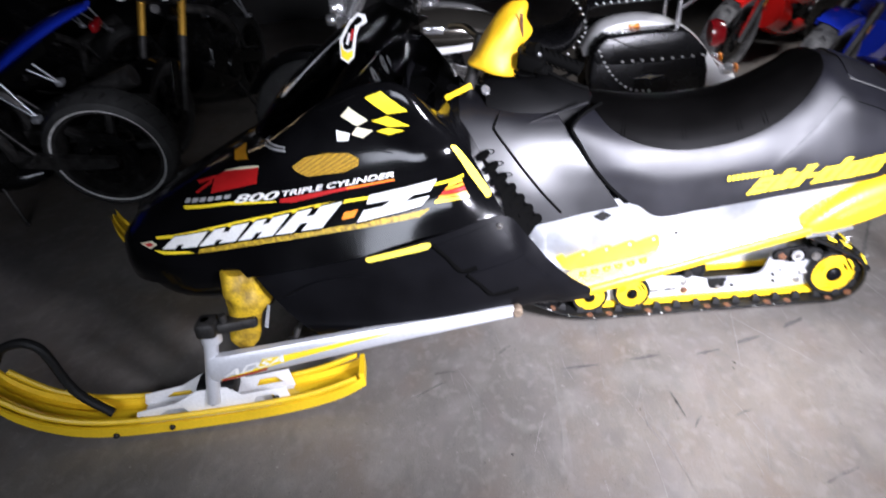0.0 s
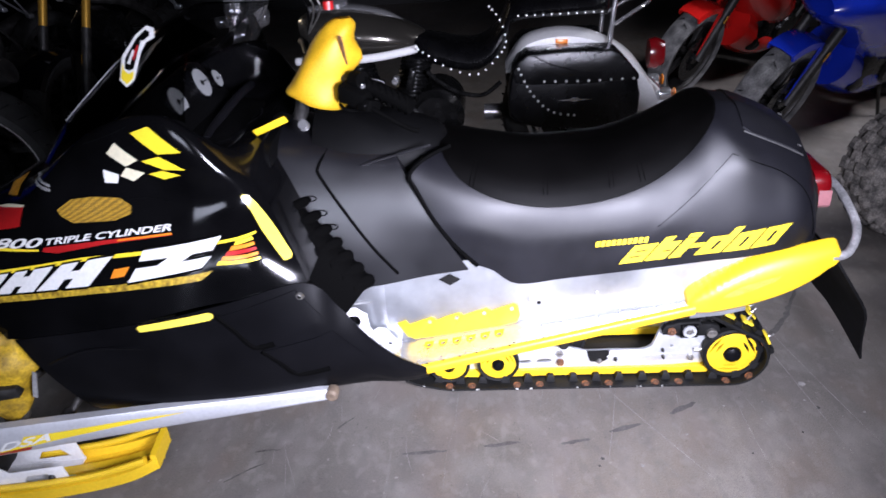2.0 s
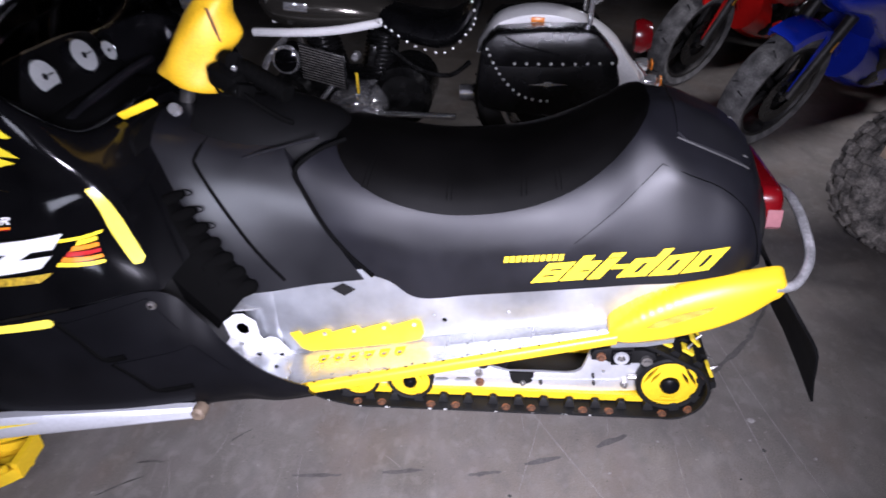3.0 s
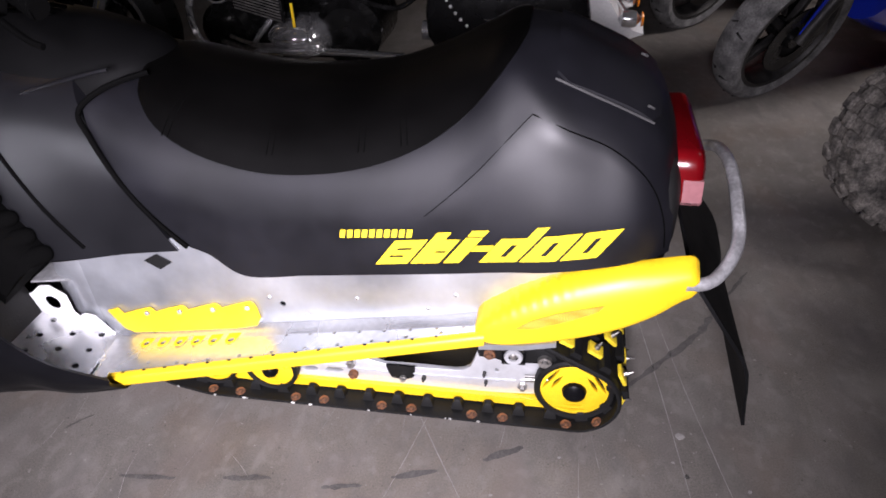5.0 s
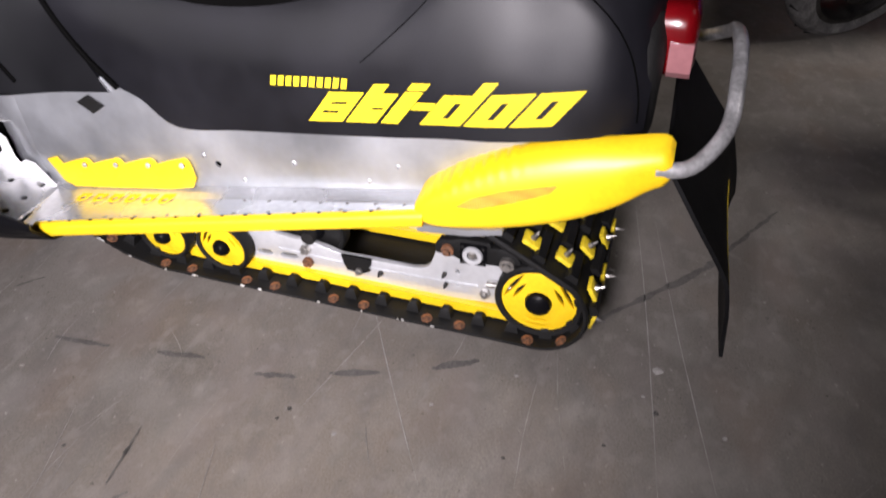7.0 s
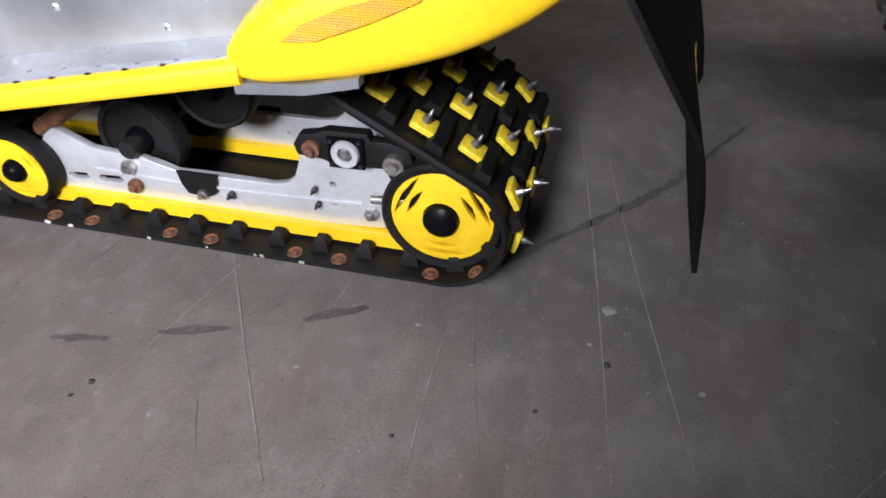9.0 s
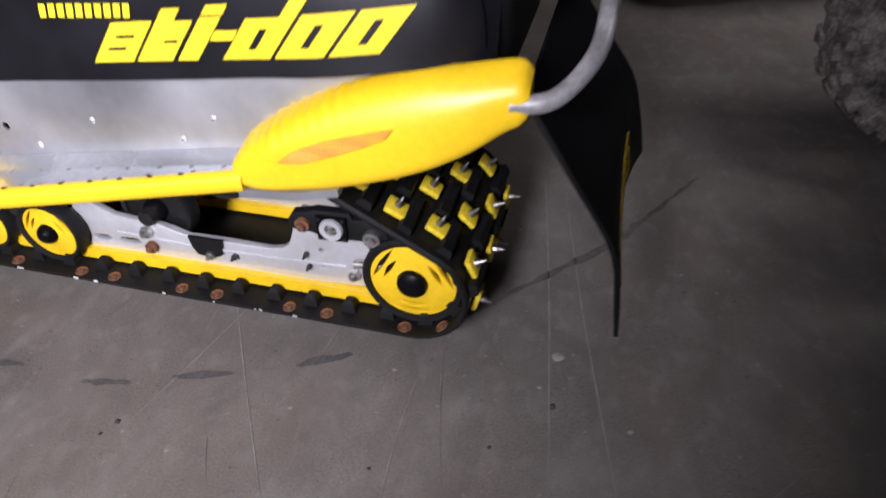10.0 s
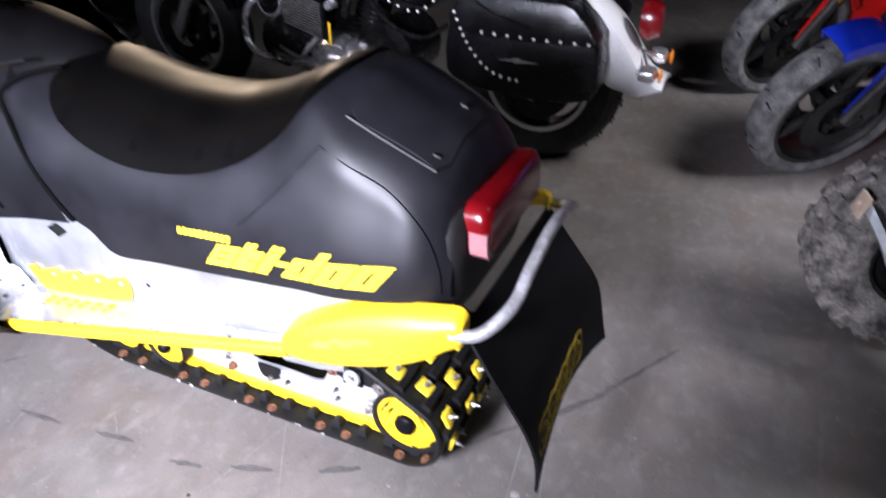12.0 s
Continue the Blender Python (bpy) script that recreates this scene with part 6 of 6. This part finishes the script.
def cruiser():
    """A touring cruiser that faces -x, with studded bags and a pale rear mudguard."""
    b = thing("cruiser_motorcycle", (-.95, 1.72, 0), "black and white cruiser motorcycle with studded leather saddlebags", "motorcycle", "parked motorcycles")
    Y = 1.72

    def Q(x, d, z):
        return (x, Y - d, z)

    holder = b
    wheel(holder, -.17, .325, .325, .16, Y, rim=.62, rim_mat=CHROME)
    wheel(holder, -1.92, .33, .33, .13, Y, rim=.62, rim_mat=CHROME)
    rim_line = smooth_line([(-.475, 0, .555), (-.41, 0, .650), (-.335, 0, .690), (-.216, 0, .704), (-.10, 0, .686), (.02, 0, .635), (.11, 0, .565), (.18, 0, .475), (.235, 0, .398), (.302, 0, .372)], 3)
    hem_line = smooth_line([(-.43, 0, .545), (-.37, 0, .610), (-.31, 0, .635), (-.21, 0, .645), (-.12, 0, .628), (-.03, 0, .565), (.03, 0, .490), (.075, 0, .415), (.112, 0, .350), (.225, 0, .328)], 3)
    fend = []
    for o, i in zip(rim_line, hem_line):
        w = .105
        fend.append([(p.x, Y + y, p.z + up) for p, y, up in ((i, -w, 0), (o, -w, -.012), (o, -w * .6, .004), (o, 0, .014), (o, w * .6, .004), (o, w, -.012), (i, w, 0), (i, w - .008, 0), (o, w - .01, -.02), (o, 0, .004), (o, -w + .01, -.02), (i, -w + .008, 0))])
    part("rear_mudguard", loft(fend, 2, 1, closed=True), WHITE_PAINT, holder, "white painted rear mudguard with a flared tail")
    part("mudguard_badge", box((.055, .004, .02), Matrix.Translation(Q(-.225, .1075, .672)) @ pose(0, 0, 0, -6, 4, 0), .002), ORANGE_DECAL, holder, "orange red unreadable badge")
    for s in (1, -1):
        outline = [(-.465, .385), (-.47, .47), (-.45, .585), (-.425, .625), (-.385, .652), (-.20, .660), (-.03, .655), (.0, .645), (.045, .600), (.085, .555), (.108, .46), (.105, .385), (.085, .342), (.02, .322), (-.14, .312), (-.34, .326), (-.43, .350)]
        bg = part("saddlebag", plate(outline, .15, lambda u, v, w: Q(u, s * (.268 - w + .02 * (.5 - v)), v), bevel=.022), LEATHER, holder, "black leather saddlebag with chrome studs")
        lid = [(-.435, .535), (-.45, .590), (-.42, .632), (-.385, .658), (-.20, .667), (-.03, .662), (.005, .650), (.05, .605), (.092, .555), (.094, .532), (-.15, .522), (-.36, .527)]
        part("bag_lid", plate(lid, .16, lambda u, v, w: Q(u, s * (.277 - w + .012 * (.6 - v)), v), bevel=.010), LEATHER, bg, "leather bag lid")
        if s > 0:
            arc = smooth_line([(-.425, 0, .60), (-.40, 0, .545), (-.375, 0, .50), (-.34, 0, .455), (-.295, 0, .415), (-.24, 0, .392), (-.18, 0, .385)], 2)
            spots = [(-.315 + .0478 * i, .5385 + .004 * abs(i - 4.5) / 4.5, .286) for i in range(9)] + [(p.x, p.z, .278) for p in arc]
            for x, z, d in spots:
                part("stud", lathe([(0, -.007), (.004, -.005), (.0064, 0)], 8, Matrix.Translation(Q(x, d, z))), NICKEL, bg)
            part("bag_emblem", plate([(-.26, .455), (-.20, .459), (-.19, .466), (-.17, .466), (-.16, .459), (-.10, .455), (-.16, .451), (-.18, .444), (-.20, .451)], .003, lambda u, v, w: Q(u, .279 - w, v)), CHROME, bg, "small chrome winged emblem")
            part("bag_strap", tube([Q(-.36, .284, .655), Q(-.28, .287, .615), Q(-.14, .286, .575)], .003, 6), LEATHER, bg)
    seat = []
    for x, w, z in ((-.90, .10, .675), (-.82, .155, .655), (-.64, .20, .615), (-.54, .195, .650), (-.475, .16, .735), (-.45, .11, .800)):
        seat.append([Q(x, w * math.cos(t), z + .068 * math.sin(t)) for t in [2 * math.pi * k / 12 for k in range(12)]])
    st = part("rider_seat", loft(seat, 3, 2, closed=True), LEATHER, holder, "black leather rider seat with studs")
    pill = []
    for x, w, z in ((-.46, .12, .79), (-.38, .155, .815), (-.20, .15, .82), (-.06, .13, .82), (-.02, .09, .815)):
        pill.append([Q(x, w * math.cos(t), z + .05 * math.sin(t)) for t in [2 * math.pi * k / 12 for k in range(12)]])
    pl = part("passenger_seat", loft(pill, 3, 2, closed=True), LEATHER, holder, "black leather passenger seat with studs")
    skirt = smooth_line([Q(-.875, .20, .696), Q(-.816, .208, .659), Q(-.72, .216, .598), Q(-.60, .216, .571), Q(-.513, .206, .640), Q(-.476, .19, .70), Q(-.50, .17, .79), Q(-.545, .16, .846)], 3)
    for p in skirt[::1]:
        part("stud", lathe([(0, -.007), (.004, -.005), (.0058, 0)], 8, Matrix.Translation(p)), NICKEL, st)
    for i in range(11):
        t = i / 10
        part("stud", lathe([(0, -.007), (.004, -.005), (.0058, 0)], 8, Matrix.Translation(Q(-.42 + .36 * t, .155, .80))), NICKEL, pl)
    tank = []
    for x, w, z, h in ((-1.42, .05, .76, .05), (-1.36, .12, .75, .09), (-1.20, .165, .735, .115), (-1.02, .15, .715, .10), (-.88, .10, .69, .065), (-.80, .04, .665, .03)):
        tank.append([Q(x, w * math.cos(t), z + h * math.sin(t)) for t in [2 * math.pi * k / 14 for k in range(14)]])
    tk = part("fuel_tank", loft(tank, 3, 2, closed=True), GREY_PAINT, holder, "pewter painted fuel tank with bright trim")
    for s in (1, -1):
        part("tank_trim", tube([Q(-1.43, s * .12, .640), Q(-1.24, s * .172, .648), Q(-1.07, s * .17, .653), Q(-.91, s * .13, .668), Q(-.86, s * .09, .675)], .018, 10), WHITE_PAINT, tk, "pale lower trim")
        part("tank_badge", box((.10, .008, .035), Matrix.Translation(Q(-1.22, s * .168, .75)) @ pose(0, 0, 0, 0, 6, 0), .004), CHROME, tk, "chrome tank badge")
    for k, (x, lean) in enumerate(((-1.13, -18), (-.93, 18))):
        cyl = part("cylinder", rod(Q(x, 0, .42), Q(x + math.sin(radians(lean)) * .19, 0, .66), .062, 16), ENGINE, holder, "finned engine cylinder")
        for i in range(11):
            part("fin", lathe([(0, -.006), (.075, -.006), (.078, 0), (.075, .005), (0, .005)], 20, Matrix.Translation(Q(x + math.sin(radians(lean)) * .016 * i, .0, .44 + .019 * i)) @ pose(0, 0, 0, 90, 0, 0)), ENGINE, cyl)
    for nm, x0, x1, z0, z1, rise in (("rear", -1.215, -1.02, .470, .615, -.055),):
        cool = part("cylinder_cover", plate([(x0, z0), (x1, z0 + rise), (x1, z1 + rise), (x0, z1)], .03, lambda u, v, w: Q(u, .225 - w, v), bevel=.004), ENGINE, holder, "dark ribbed engine cover")
        for i in range(13):
            z = z0 + .006 + (z1 - z0 - .012) * i / 12
            part("rib", tube([Q(x0 + .008, .228, z), Q(x1 - .008, .228, z + rise * .93)], .0026, 6, 1), STEEL, cool, "bright edged rib")
    part("crankcase", join(box((.46, .26, .20), Matrix.Translation(Q(-1.05, 0, .34)), .04), lathe([(0, -.17), (.10, -.17), (.13, -.14), (.13, .14), (.10, .17), (0, .17)], 24, Matrix.Translation(Q(-.80, 0, .36))), lathe([(0, -.16), (.085, -.16), (.11, -.13), (.11, .1), (0, .1)], 24, Matrix.Translation(Q(-1.30, 0, .36)))), ENGINE, holder, "dark engine case")
    horn = part("horn_cover", lathe([(0, -.235), (.03, -.232), (.05, -.222), (.058, -.205), (.058, -.12), (0, -.12)], 28, Matrix.Translation(Q(-1.275, 0, .545))), GLOSS_BLACK, holder, "round black cover with a chrome rim")
    part("rim", lathe([(.050, -.226), (.056, -.226), (.062, -.212), (.058, -.208)], 28, Matrix.Translation(Q(-1.275, 0, .545))), CHROME, horn)
    case = [[Q(x, .14 + r * .13 * math.cos(t), .358 + z0 + r * .058 * math.sin(t)) for t in [2 * math.pi * k / 16 for k in range(16)]] for x, r, z0 in ((-1.12, .25, -.01), (-1.09, .65, -.006), (-1.03, .95, 0), (-.98, 1.02, .004), (-.94, .86, .0), (-.915, 1.0, .004), (-.885, .82, -.008), (-.862, .40, -.022))]
    part("primary_cover", loft(case, 4, 2, closed=True), CHROME, holder, "polished chrome transmission cover")
    for k, (za, xa) in enumerate(((.318, -1.30), (.338, -1.26), (.300, -1.28))):
        part("chrome_pipe", tube([Q(xa, .20, za + .02), Q(-1.15, .235, za), Q(-1.05, .22, za - .004)], .008, 8), STEEL, holder)
    part("frame_tube", tube([Q(-.83, .16, .575), Q(-.76, .19, .525), Q(-.68, .20, .485), Q(-.58, .19, .470), Q(-.50, .17, .52)], .010, 8), ENGINE, holder)
    part("oil_cap", lathe([(0, -.03), (.014, -.028), (.018, -.01), (.018, .02), (0, .02)], 14, Matrix.Translation(Q(-.968, .235, .565))), CHROME, holder)
    part("clamp", box((.03, .03, .09), Matrix.Translation(Q(-.90, .23, .565)) @ pose(0, 0, 0, 0, 15, 0), .008), ENGINE, holder)
    part("footboard", join(box((.26, .09, .012), Matrix.Translation(Q(-1.0, .27, .33)), .005), rod(Q(-.98, .12, .34), Q(-.98, .27, .325), .012)), CHROME, holder, "chrome footboard")
    part("exhaust", join(tube([Q(-1.1, .12, .42), Q(-1.2, .16, .28), Q(-1.0, .20, .27), Q(-.88, .245, .318), Q(-.56, .245, .306)], .013, 12), rod(Q(-.58, -.20, .265), Q(.20, -.20, .25), .040, 16, .043)), CHROME, holder, "chrome exhaust pipe")
    part("yellow_tag", box((.009, .004, .088), Matrix.Translation(Q(-.966, .262, .458))), YELLOW, holder, "yellow hanging tag")
    part("sissy_bar", tube([Q(-.02, .13, .60), Q(.0, .13, .86), Q(.05, .10, 1.06), Q(.06, 0, 1.10), Q(.05, -.10, 1.06), Q(.0, -.13, .86), Q(-.02, -.13, .60)], .011, 10), CHROME, holder, "chrome backrest bar")
    part("luggage_rail", tube([Q(.0, .13, .74), Q(.10, .12, .80), Q(.16, .05, .82), Q(.16, -.05, .82), Q(.10, -.12, .80), Q(.0, -.13, .74)], .008, 8), CHROME, holder, "chrome rail")
    part("tail_lamp", lathe([(0, -.045), (.045, -.038), (.058, 0), (.052, .03), (0, .03)], 20, Matrix.Translation(Q(.215, 0, .575)) @ pose(0, 0, 0, 0, 0, 90) @ Matrix.Diagonal((1, 1, 1.25, 1))), RED_LENS, holder, "red tail lamp")
    for s in (1, -1):
        ind = part("indicator", join(lathe([(0, -.04), (.028, -.02), (.032, 0), (.028, .03), (0, .045)], 16, Matrix.Translation(Q(.250, s * .12, .418)) @ pose(0, 0, 0, 0, 0, 90)), rod(Q(.20, 0, .46), Q(.245, s * .11, .42), .009)), CHROME, holder, "chrome indicator")
        part("lens", lathe([(0, -.01), (.024, -.006), (.026, 0), (0, .0)], 14, Matrix.Translation(Q(.288, s * .12, .418)) @ pose(0, 0, 0, 0, 0, 90)), ORANGE_DECAL, ind, "amber indicator lens")
        part("fork_leg", join(rod(Q(-1.92, s * .10, .33), Q(-1.62, s * .10, .86), .028), rod(Q(-1.74, s * .10, .65), Q(-1.58, s * .10, .94), .033)), CHROME, holder, "chrome front fork leg")
        part("crash_bar", tube([Q(-1.32, s * .06, .60), Q(-1.36, s * .26, .52), Q(-1.34, s * .28, .36), Q(-1.26, s * .10, .26)], .014, 8), CHROME, holder, "chrome engine guard")
        part("mirror", join(rod(Q(-1.5, s * .30, 1.10), Q(-1.47, s * .36, 1.22), .006), box((.02, .10, .06), Matrix.Translation(Q(-1.47, s * .38, 1.24)), .012)), CHROME, holder)
    ff = []
    for k in range(11):
        a = radians(20 + 130 * k / 10)
        rr = .365
        ff.append([(-1.92 + rr * q * math.cos(a), Y + y, .33 + rr * q * math.sin(a)) for y, q in ((-.085, .88), (-.08, .99), (0, 1.03), (.08, .99), (.085, .88), (.075, .88), (0, 1.01), (-.075, .88))])
    part("front_mudguard", loft(ff, 2, 1, closed=True), GLOSS_BLACK, holder, "black front mudguard")
    part("handlebar", tube([Q(-1.30, .42, 1.02), Q(-1.42, .36, 1.06), Q(-1.55, .14, 1.04), Q(-1.57, 0, .98), Q(-1.55, -.14, 1.04), Q(-1.42, -.36, 1.06), Q(-1.30, -.42, 1.02)], .0135, 10), CHROME, holder, "chrome handlebar")
    part("headlight", lathe([(0, -.10), (.05, -.095), (.09, -.05), (.10, 0), (.095, .012), (0, .012)], 24, Matrix.Translation(Q(-1.72, 0, .88)) @ pose(0, 0, 0, 0, 0, 90)), CHROME, holder, "chrome headlight")
    for s in (1, -1):
        part("spot_lamp", lathe([(0, -.07), (.04, -.06), (.06, -.02), (.062, 0), (0, .004)], 18, Matrix.Translation(Q(-1.68, s * .17, .80)) @ pose(0, 0, 0, 0, 0, 90)), CHROME, holder, "chrome spot lamp")
    refl = part("reflector", box((.045, .03, .05), Matrix.Translation(Q(-1.84, .02, 1.05)), .01), YELLOW, holder, "yellow fork reflector")
    part("stay", rod(Q(-1.74, .02, .95), Q(-1.83, .02, 1.035), .005), DARK_STEEL, refl)
    part("tank_console", loft([[Q(x, w * math.cos(t), z + .014 * math.sin(t)) for t in [2 * math.pi * k / 10 for k in range(10)]] for x, w, z in ((-1.37, .02, .845), (-1.30, .045, .852), (-1.16, .05, .848), (-1.02, .035, .815), (-.93, .012, .765))], 3, 2, closed=True), CHROME, tk, "chrome strip on top of the tank")
    part("speedometer", lathe([(0, -.028), (.04, -.026), (.052, -.018), (.056, 0), (0, 0)], 24, Matrix.Translation(Q(-1.24, 0, .862)) @ pose(0, 0, 0, -78, 0, 0)), CHROME, tk, "round chrome speedometer")
    for k in range(3):
        part("control_cable", tube([Q(-1.52 + .02 * k, .24 - .05 * k, 1.05), Q(-1.40, .27 - .04 * k, 1.0 + .02 * k), Q(-1.33 + .03 * k, .20, .90), Q(-1.36, .12, .76)], .0045, 6), STEEL if k else GLOSS_BLACK, holder)
    for s in (1, -1):
        part("riser", join(rod(Q(-1.58, s * .05, .93), Q(-1.55, s * .06, 1.045), .016), lathe([(0, -.03), (.022, -.028), (.024, 0), (.022, .028), (0, .03)], 14, Matrix.Translation(Q(-1.55, s * .06, 1.04)))), CHROME, holder, "chrome handlebar clamp")
        part("brake_reservoir", box((.05, .035, .03), Matrix.Translation(Q(-1.43, s * .33, 1.085)) @ pose(0, 0, 0, 0, 0, 20 * s), .006), CHROME, holder, "small chrome reservoir")
        part("turn_signal", lathe([(0, -.035), (.024, -.025), (.030, -.005), (.026, .02), (0, .03)], 16, Matrix.Translation(Q(-1.70, s * .24, .86)) @ pose(0, 0, 0, 0, 0, 90)), CHROME, holder, "chrome front indicator")
    part("stand", rod(Q(-1.0, .12, .26), Q(-.95, .30, .012), .012), DARK_STEEL, holder)
    return b


cruiser()


def quad_bike():
    """A quad that faces -x, with knobbly tyres and bare grey front frame."""
    b = thing("quad_bike", (1.6, .62, 0), "quad bike with dusty knobbly tyres and bare grey front frame", "quad bike")
    for y, sg in ((.98, -1), (.22, 1)):
        for x, r, w in ((1.08 if y > .5 else 1.13, .262, .19), (2.24, .262, .24)):
            m = Matrix.Translation((x, y, r))
            h = w / 2
            ty = part("tyre", lathe([(r * .48, -h * .8), (r * .62, -h), (r * .82, -h * 1.02), (r * .93, -h * .85), (r * .955, -h * .4), (r * .96, 0), (r * .955, h * .4), (r * .93, h * .85), (r * .82, h * 1.02), (r * .62, h), (r * .48, h * .8)], 40, m), DUSTY, b, "dusty knobbly tyre")
            kn = None
            for k in range(20):
                a = 18 * k
                for off, dy in ((0, -.66), (9, -.22), (0, .22), (9, .66)):
                    q = box((r * .17, h * .36, r * .09), m @ pose(0, 0, 0, 0, a + off, 0) @ Matrix.Translation((0, h * dy, r * (.965 if abs(dy) < .5 else .945))), .004, 1)
                    kn = q if kn is None else join(kn, q)
                for s in (-1, 1):
                    kn = join(kn, box((r * .12, h * .10, r * .16), m @ pose(0, 0, 0, 0, a + 4, 0) @ Matrix.Translation((0, s * h * .99, r * .84)), .004, 1))
            tagged(part("tread_knob", kn, DUSTY, ty, "blocky tread knobs"), kind="stuff")
            part("rim", lathe([(0, -h * .2), (r * .30, -h * .25), (r * .46, -h * .6), (r * .50, -h * .85), (r * .46, -h * .8), (r * .46, h * .8), (r * .50, h * .85), (r * .46, h * .6), (0, h * .5)], 28, m), DARK_STEEL, b, "black steel rim")
            part("hub", lathe([(0, -h * .5), (r * .14, -h * .5), (r * .17, 0), (r * .14, h * .9), (0, h * .9)], 14, m), STEEL, b)
        iy = y + (-.10 if sg < 0 else .10)
        part("a_arm", join(tube([(1.08, iy, .22), (1.16, (iy + .62) / 2, .27), (1.0, .62 - sg * .10, .32)], .016, 8), tube([(1.08, iy, .22), (1.24, (iy + .62) / 2, .27), (1.30, .62 - sg * .10, .32)], .016, 8)), LIGHT_GREY, b, "pale grey suspension arm")
        part("shock", join(rod((1.10, iy - sg * -.05, .26), (1.18, .62 - sg * .12, .56), .026), rod((1.10, iy - sg * -.05, .26), (1.14, (iy + .62) / 2, .40), .034)), DARK_STEEL, b, "black shock absorber")
        part("fender", loft([[(x, y + d, z) for d, z in ((-.14, z0 - .03), (0, z0), (.14, z0 - .03), (.14, z0 - .045), (0, z0 - .02), (-.14, z0 - .045))] for x, z0 in ((.98, .60), (1.1, .66), (1.3, .68), (1.45, .60))], 3, 1, closed=True), MATTE_BLACK, b, "black plastic mudguard")
    for ty, tz in ((.874, .425), (.568, .395)):
        part("lamp_bracket", plate([(-.028, -.025), (.028, -.025), (.028, .025), (-.028, .025)], .008, lambda u, v, w: (.868 + w + .3 * v, ty + u, tz + v), [circle(0, 0, .008, 8)], bevel=.001), TAN, b, "tan primed mounting tab")
        part("tab_arm", loft([[(x, y + d, z + c) for d, c in ((-.018, -.016), (.018, -.016), (.018, .016), (-.018, .016))] for x, y, z in ((.885, ty - .02, tz - .005), (.92, ty - .06, tz - .06), (.96, ty - .09, tz - .13), (1.02, ty - .11, tz - .16))], 3, 1, closed=True), LIGHT_GREY, b, "pale grey bracket arm")
        part("bumper_tube", tube([(1.0, ty - .12, .24), (.985, ty - .10, .36), (1.02, ty - .08, .46), (1.12, ty - .06, .52)], .016, 10), LIGHT_GREY, b, "pale grey bumper tube")
    part("skid_plate", plate([(-.075, .24), (.06, .25), (.075, .36), (.03, .44), (-.05, .44), (-.085, .34)], .008, lambda u, v, w: (.895 + .2 * (.44 - v) + w, .49 + u, v), [circle(-.02, .36, .01, 8), circle(.03, .39, .008, 8)], bevel=.002), PALE_STEEL, b, "pale blue grey front plate")
    for y, z in ((.50, .49), (.62, .42)):
        part("cross_ring", lathe([(.036, -.025), (.052, -.025), (.052, .025), (.036, .025)], 22, Matrix.Translation((.93, y, z)) @ pose(0, 0, 0, 0, 0, 80)), PALE_STEEL, b, "pale ring bracket")
    part("body", loft([[(x, .62 + w * math.cos(t), z + h * math.sin(t)) for t in [2 * math.pi * k / 12 for k in range(12)]] for x, w, z, h in ((1.15, .10, .62, .08), (1.3, .16, .66, .12), (1.6, .15, .70, .13), (1.9, .13, .70, .09), (2.35, .16, .72, .06))], 3, 2, closed=True), GLOSS_BLACK, b, "dark bodywork")
    part("seat", loft([[(x, .62 + w * math.cos(t), z + .05 * math.sin(t)) for t in [2 * math.pi * k / 10 for k in range(10)]] for x, w, z in ((1.6, .10, .82), (1.8, .14, .80), (2.1, .15, .80), (2.3, .12, .82))], 3, 2, closed=True), VINYL_TOP, b, "black seat")
    part("engine", box((.6, .3, .3), Matrix.Translation((1.65, .62, .42)), .04), ENGINE, b)
    part("handlebar", tube([(1.5, .25, .98), (1.42, .35, 1.0), (1.40, .5, .92), (1.40, .74, .92), (1.42, .89, 1.0), (1.5, .99, .98)], .012, 8), DARK_STEEL, b, "black handlebar")
    return b


quad_bike().matrix_basis = Matrix.Translation((1.06, 1.0, 0)) @ pose(0, 0, 0, 0, 0, 13) @ Matrix.Translation((1.6 - 1.08, .62 - .98, 0))
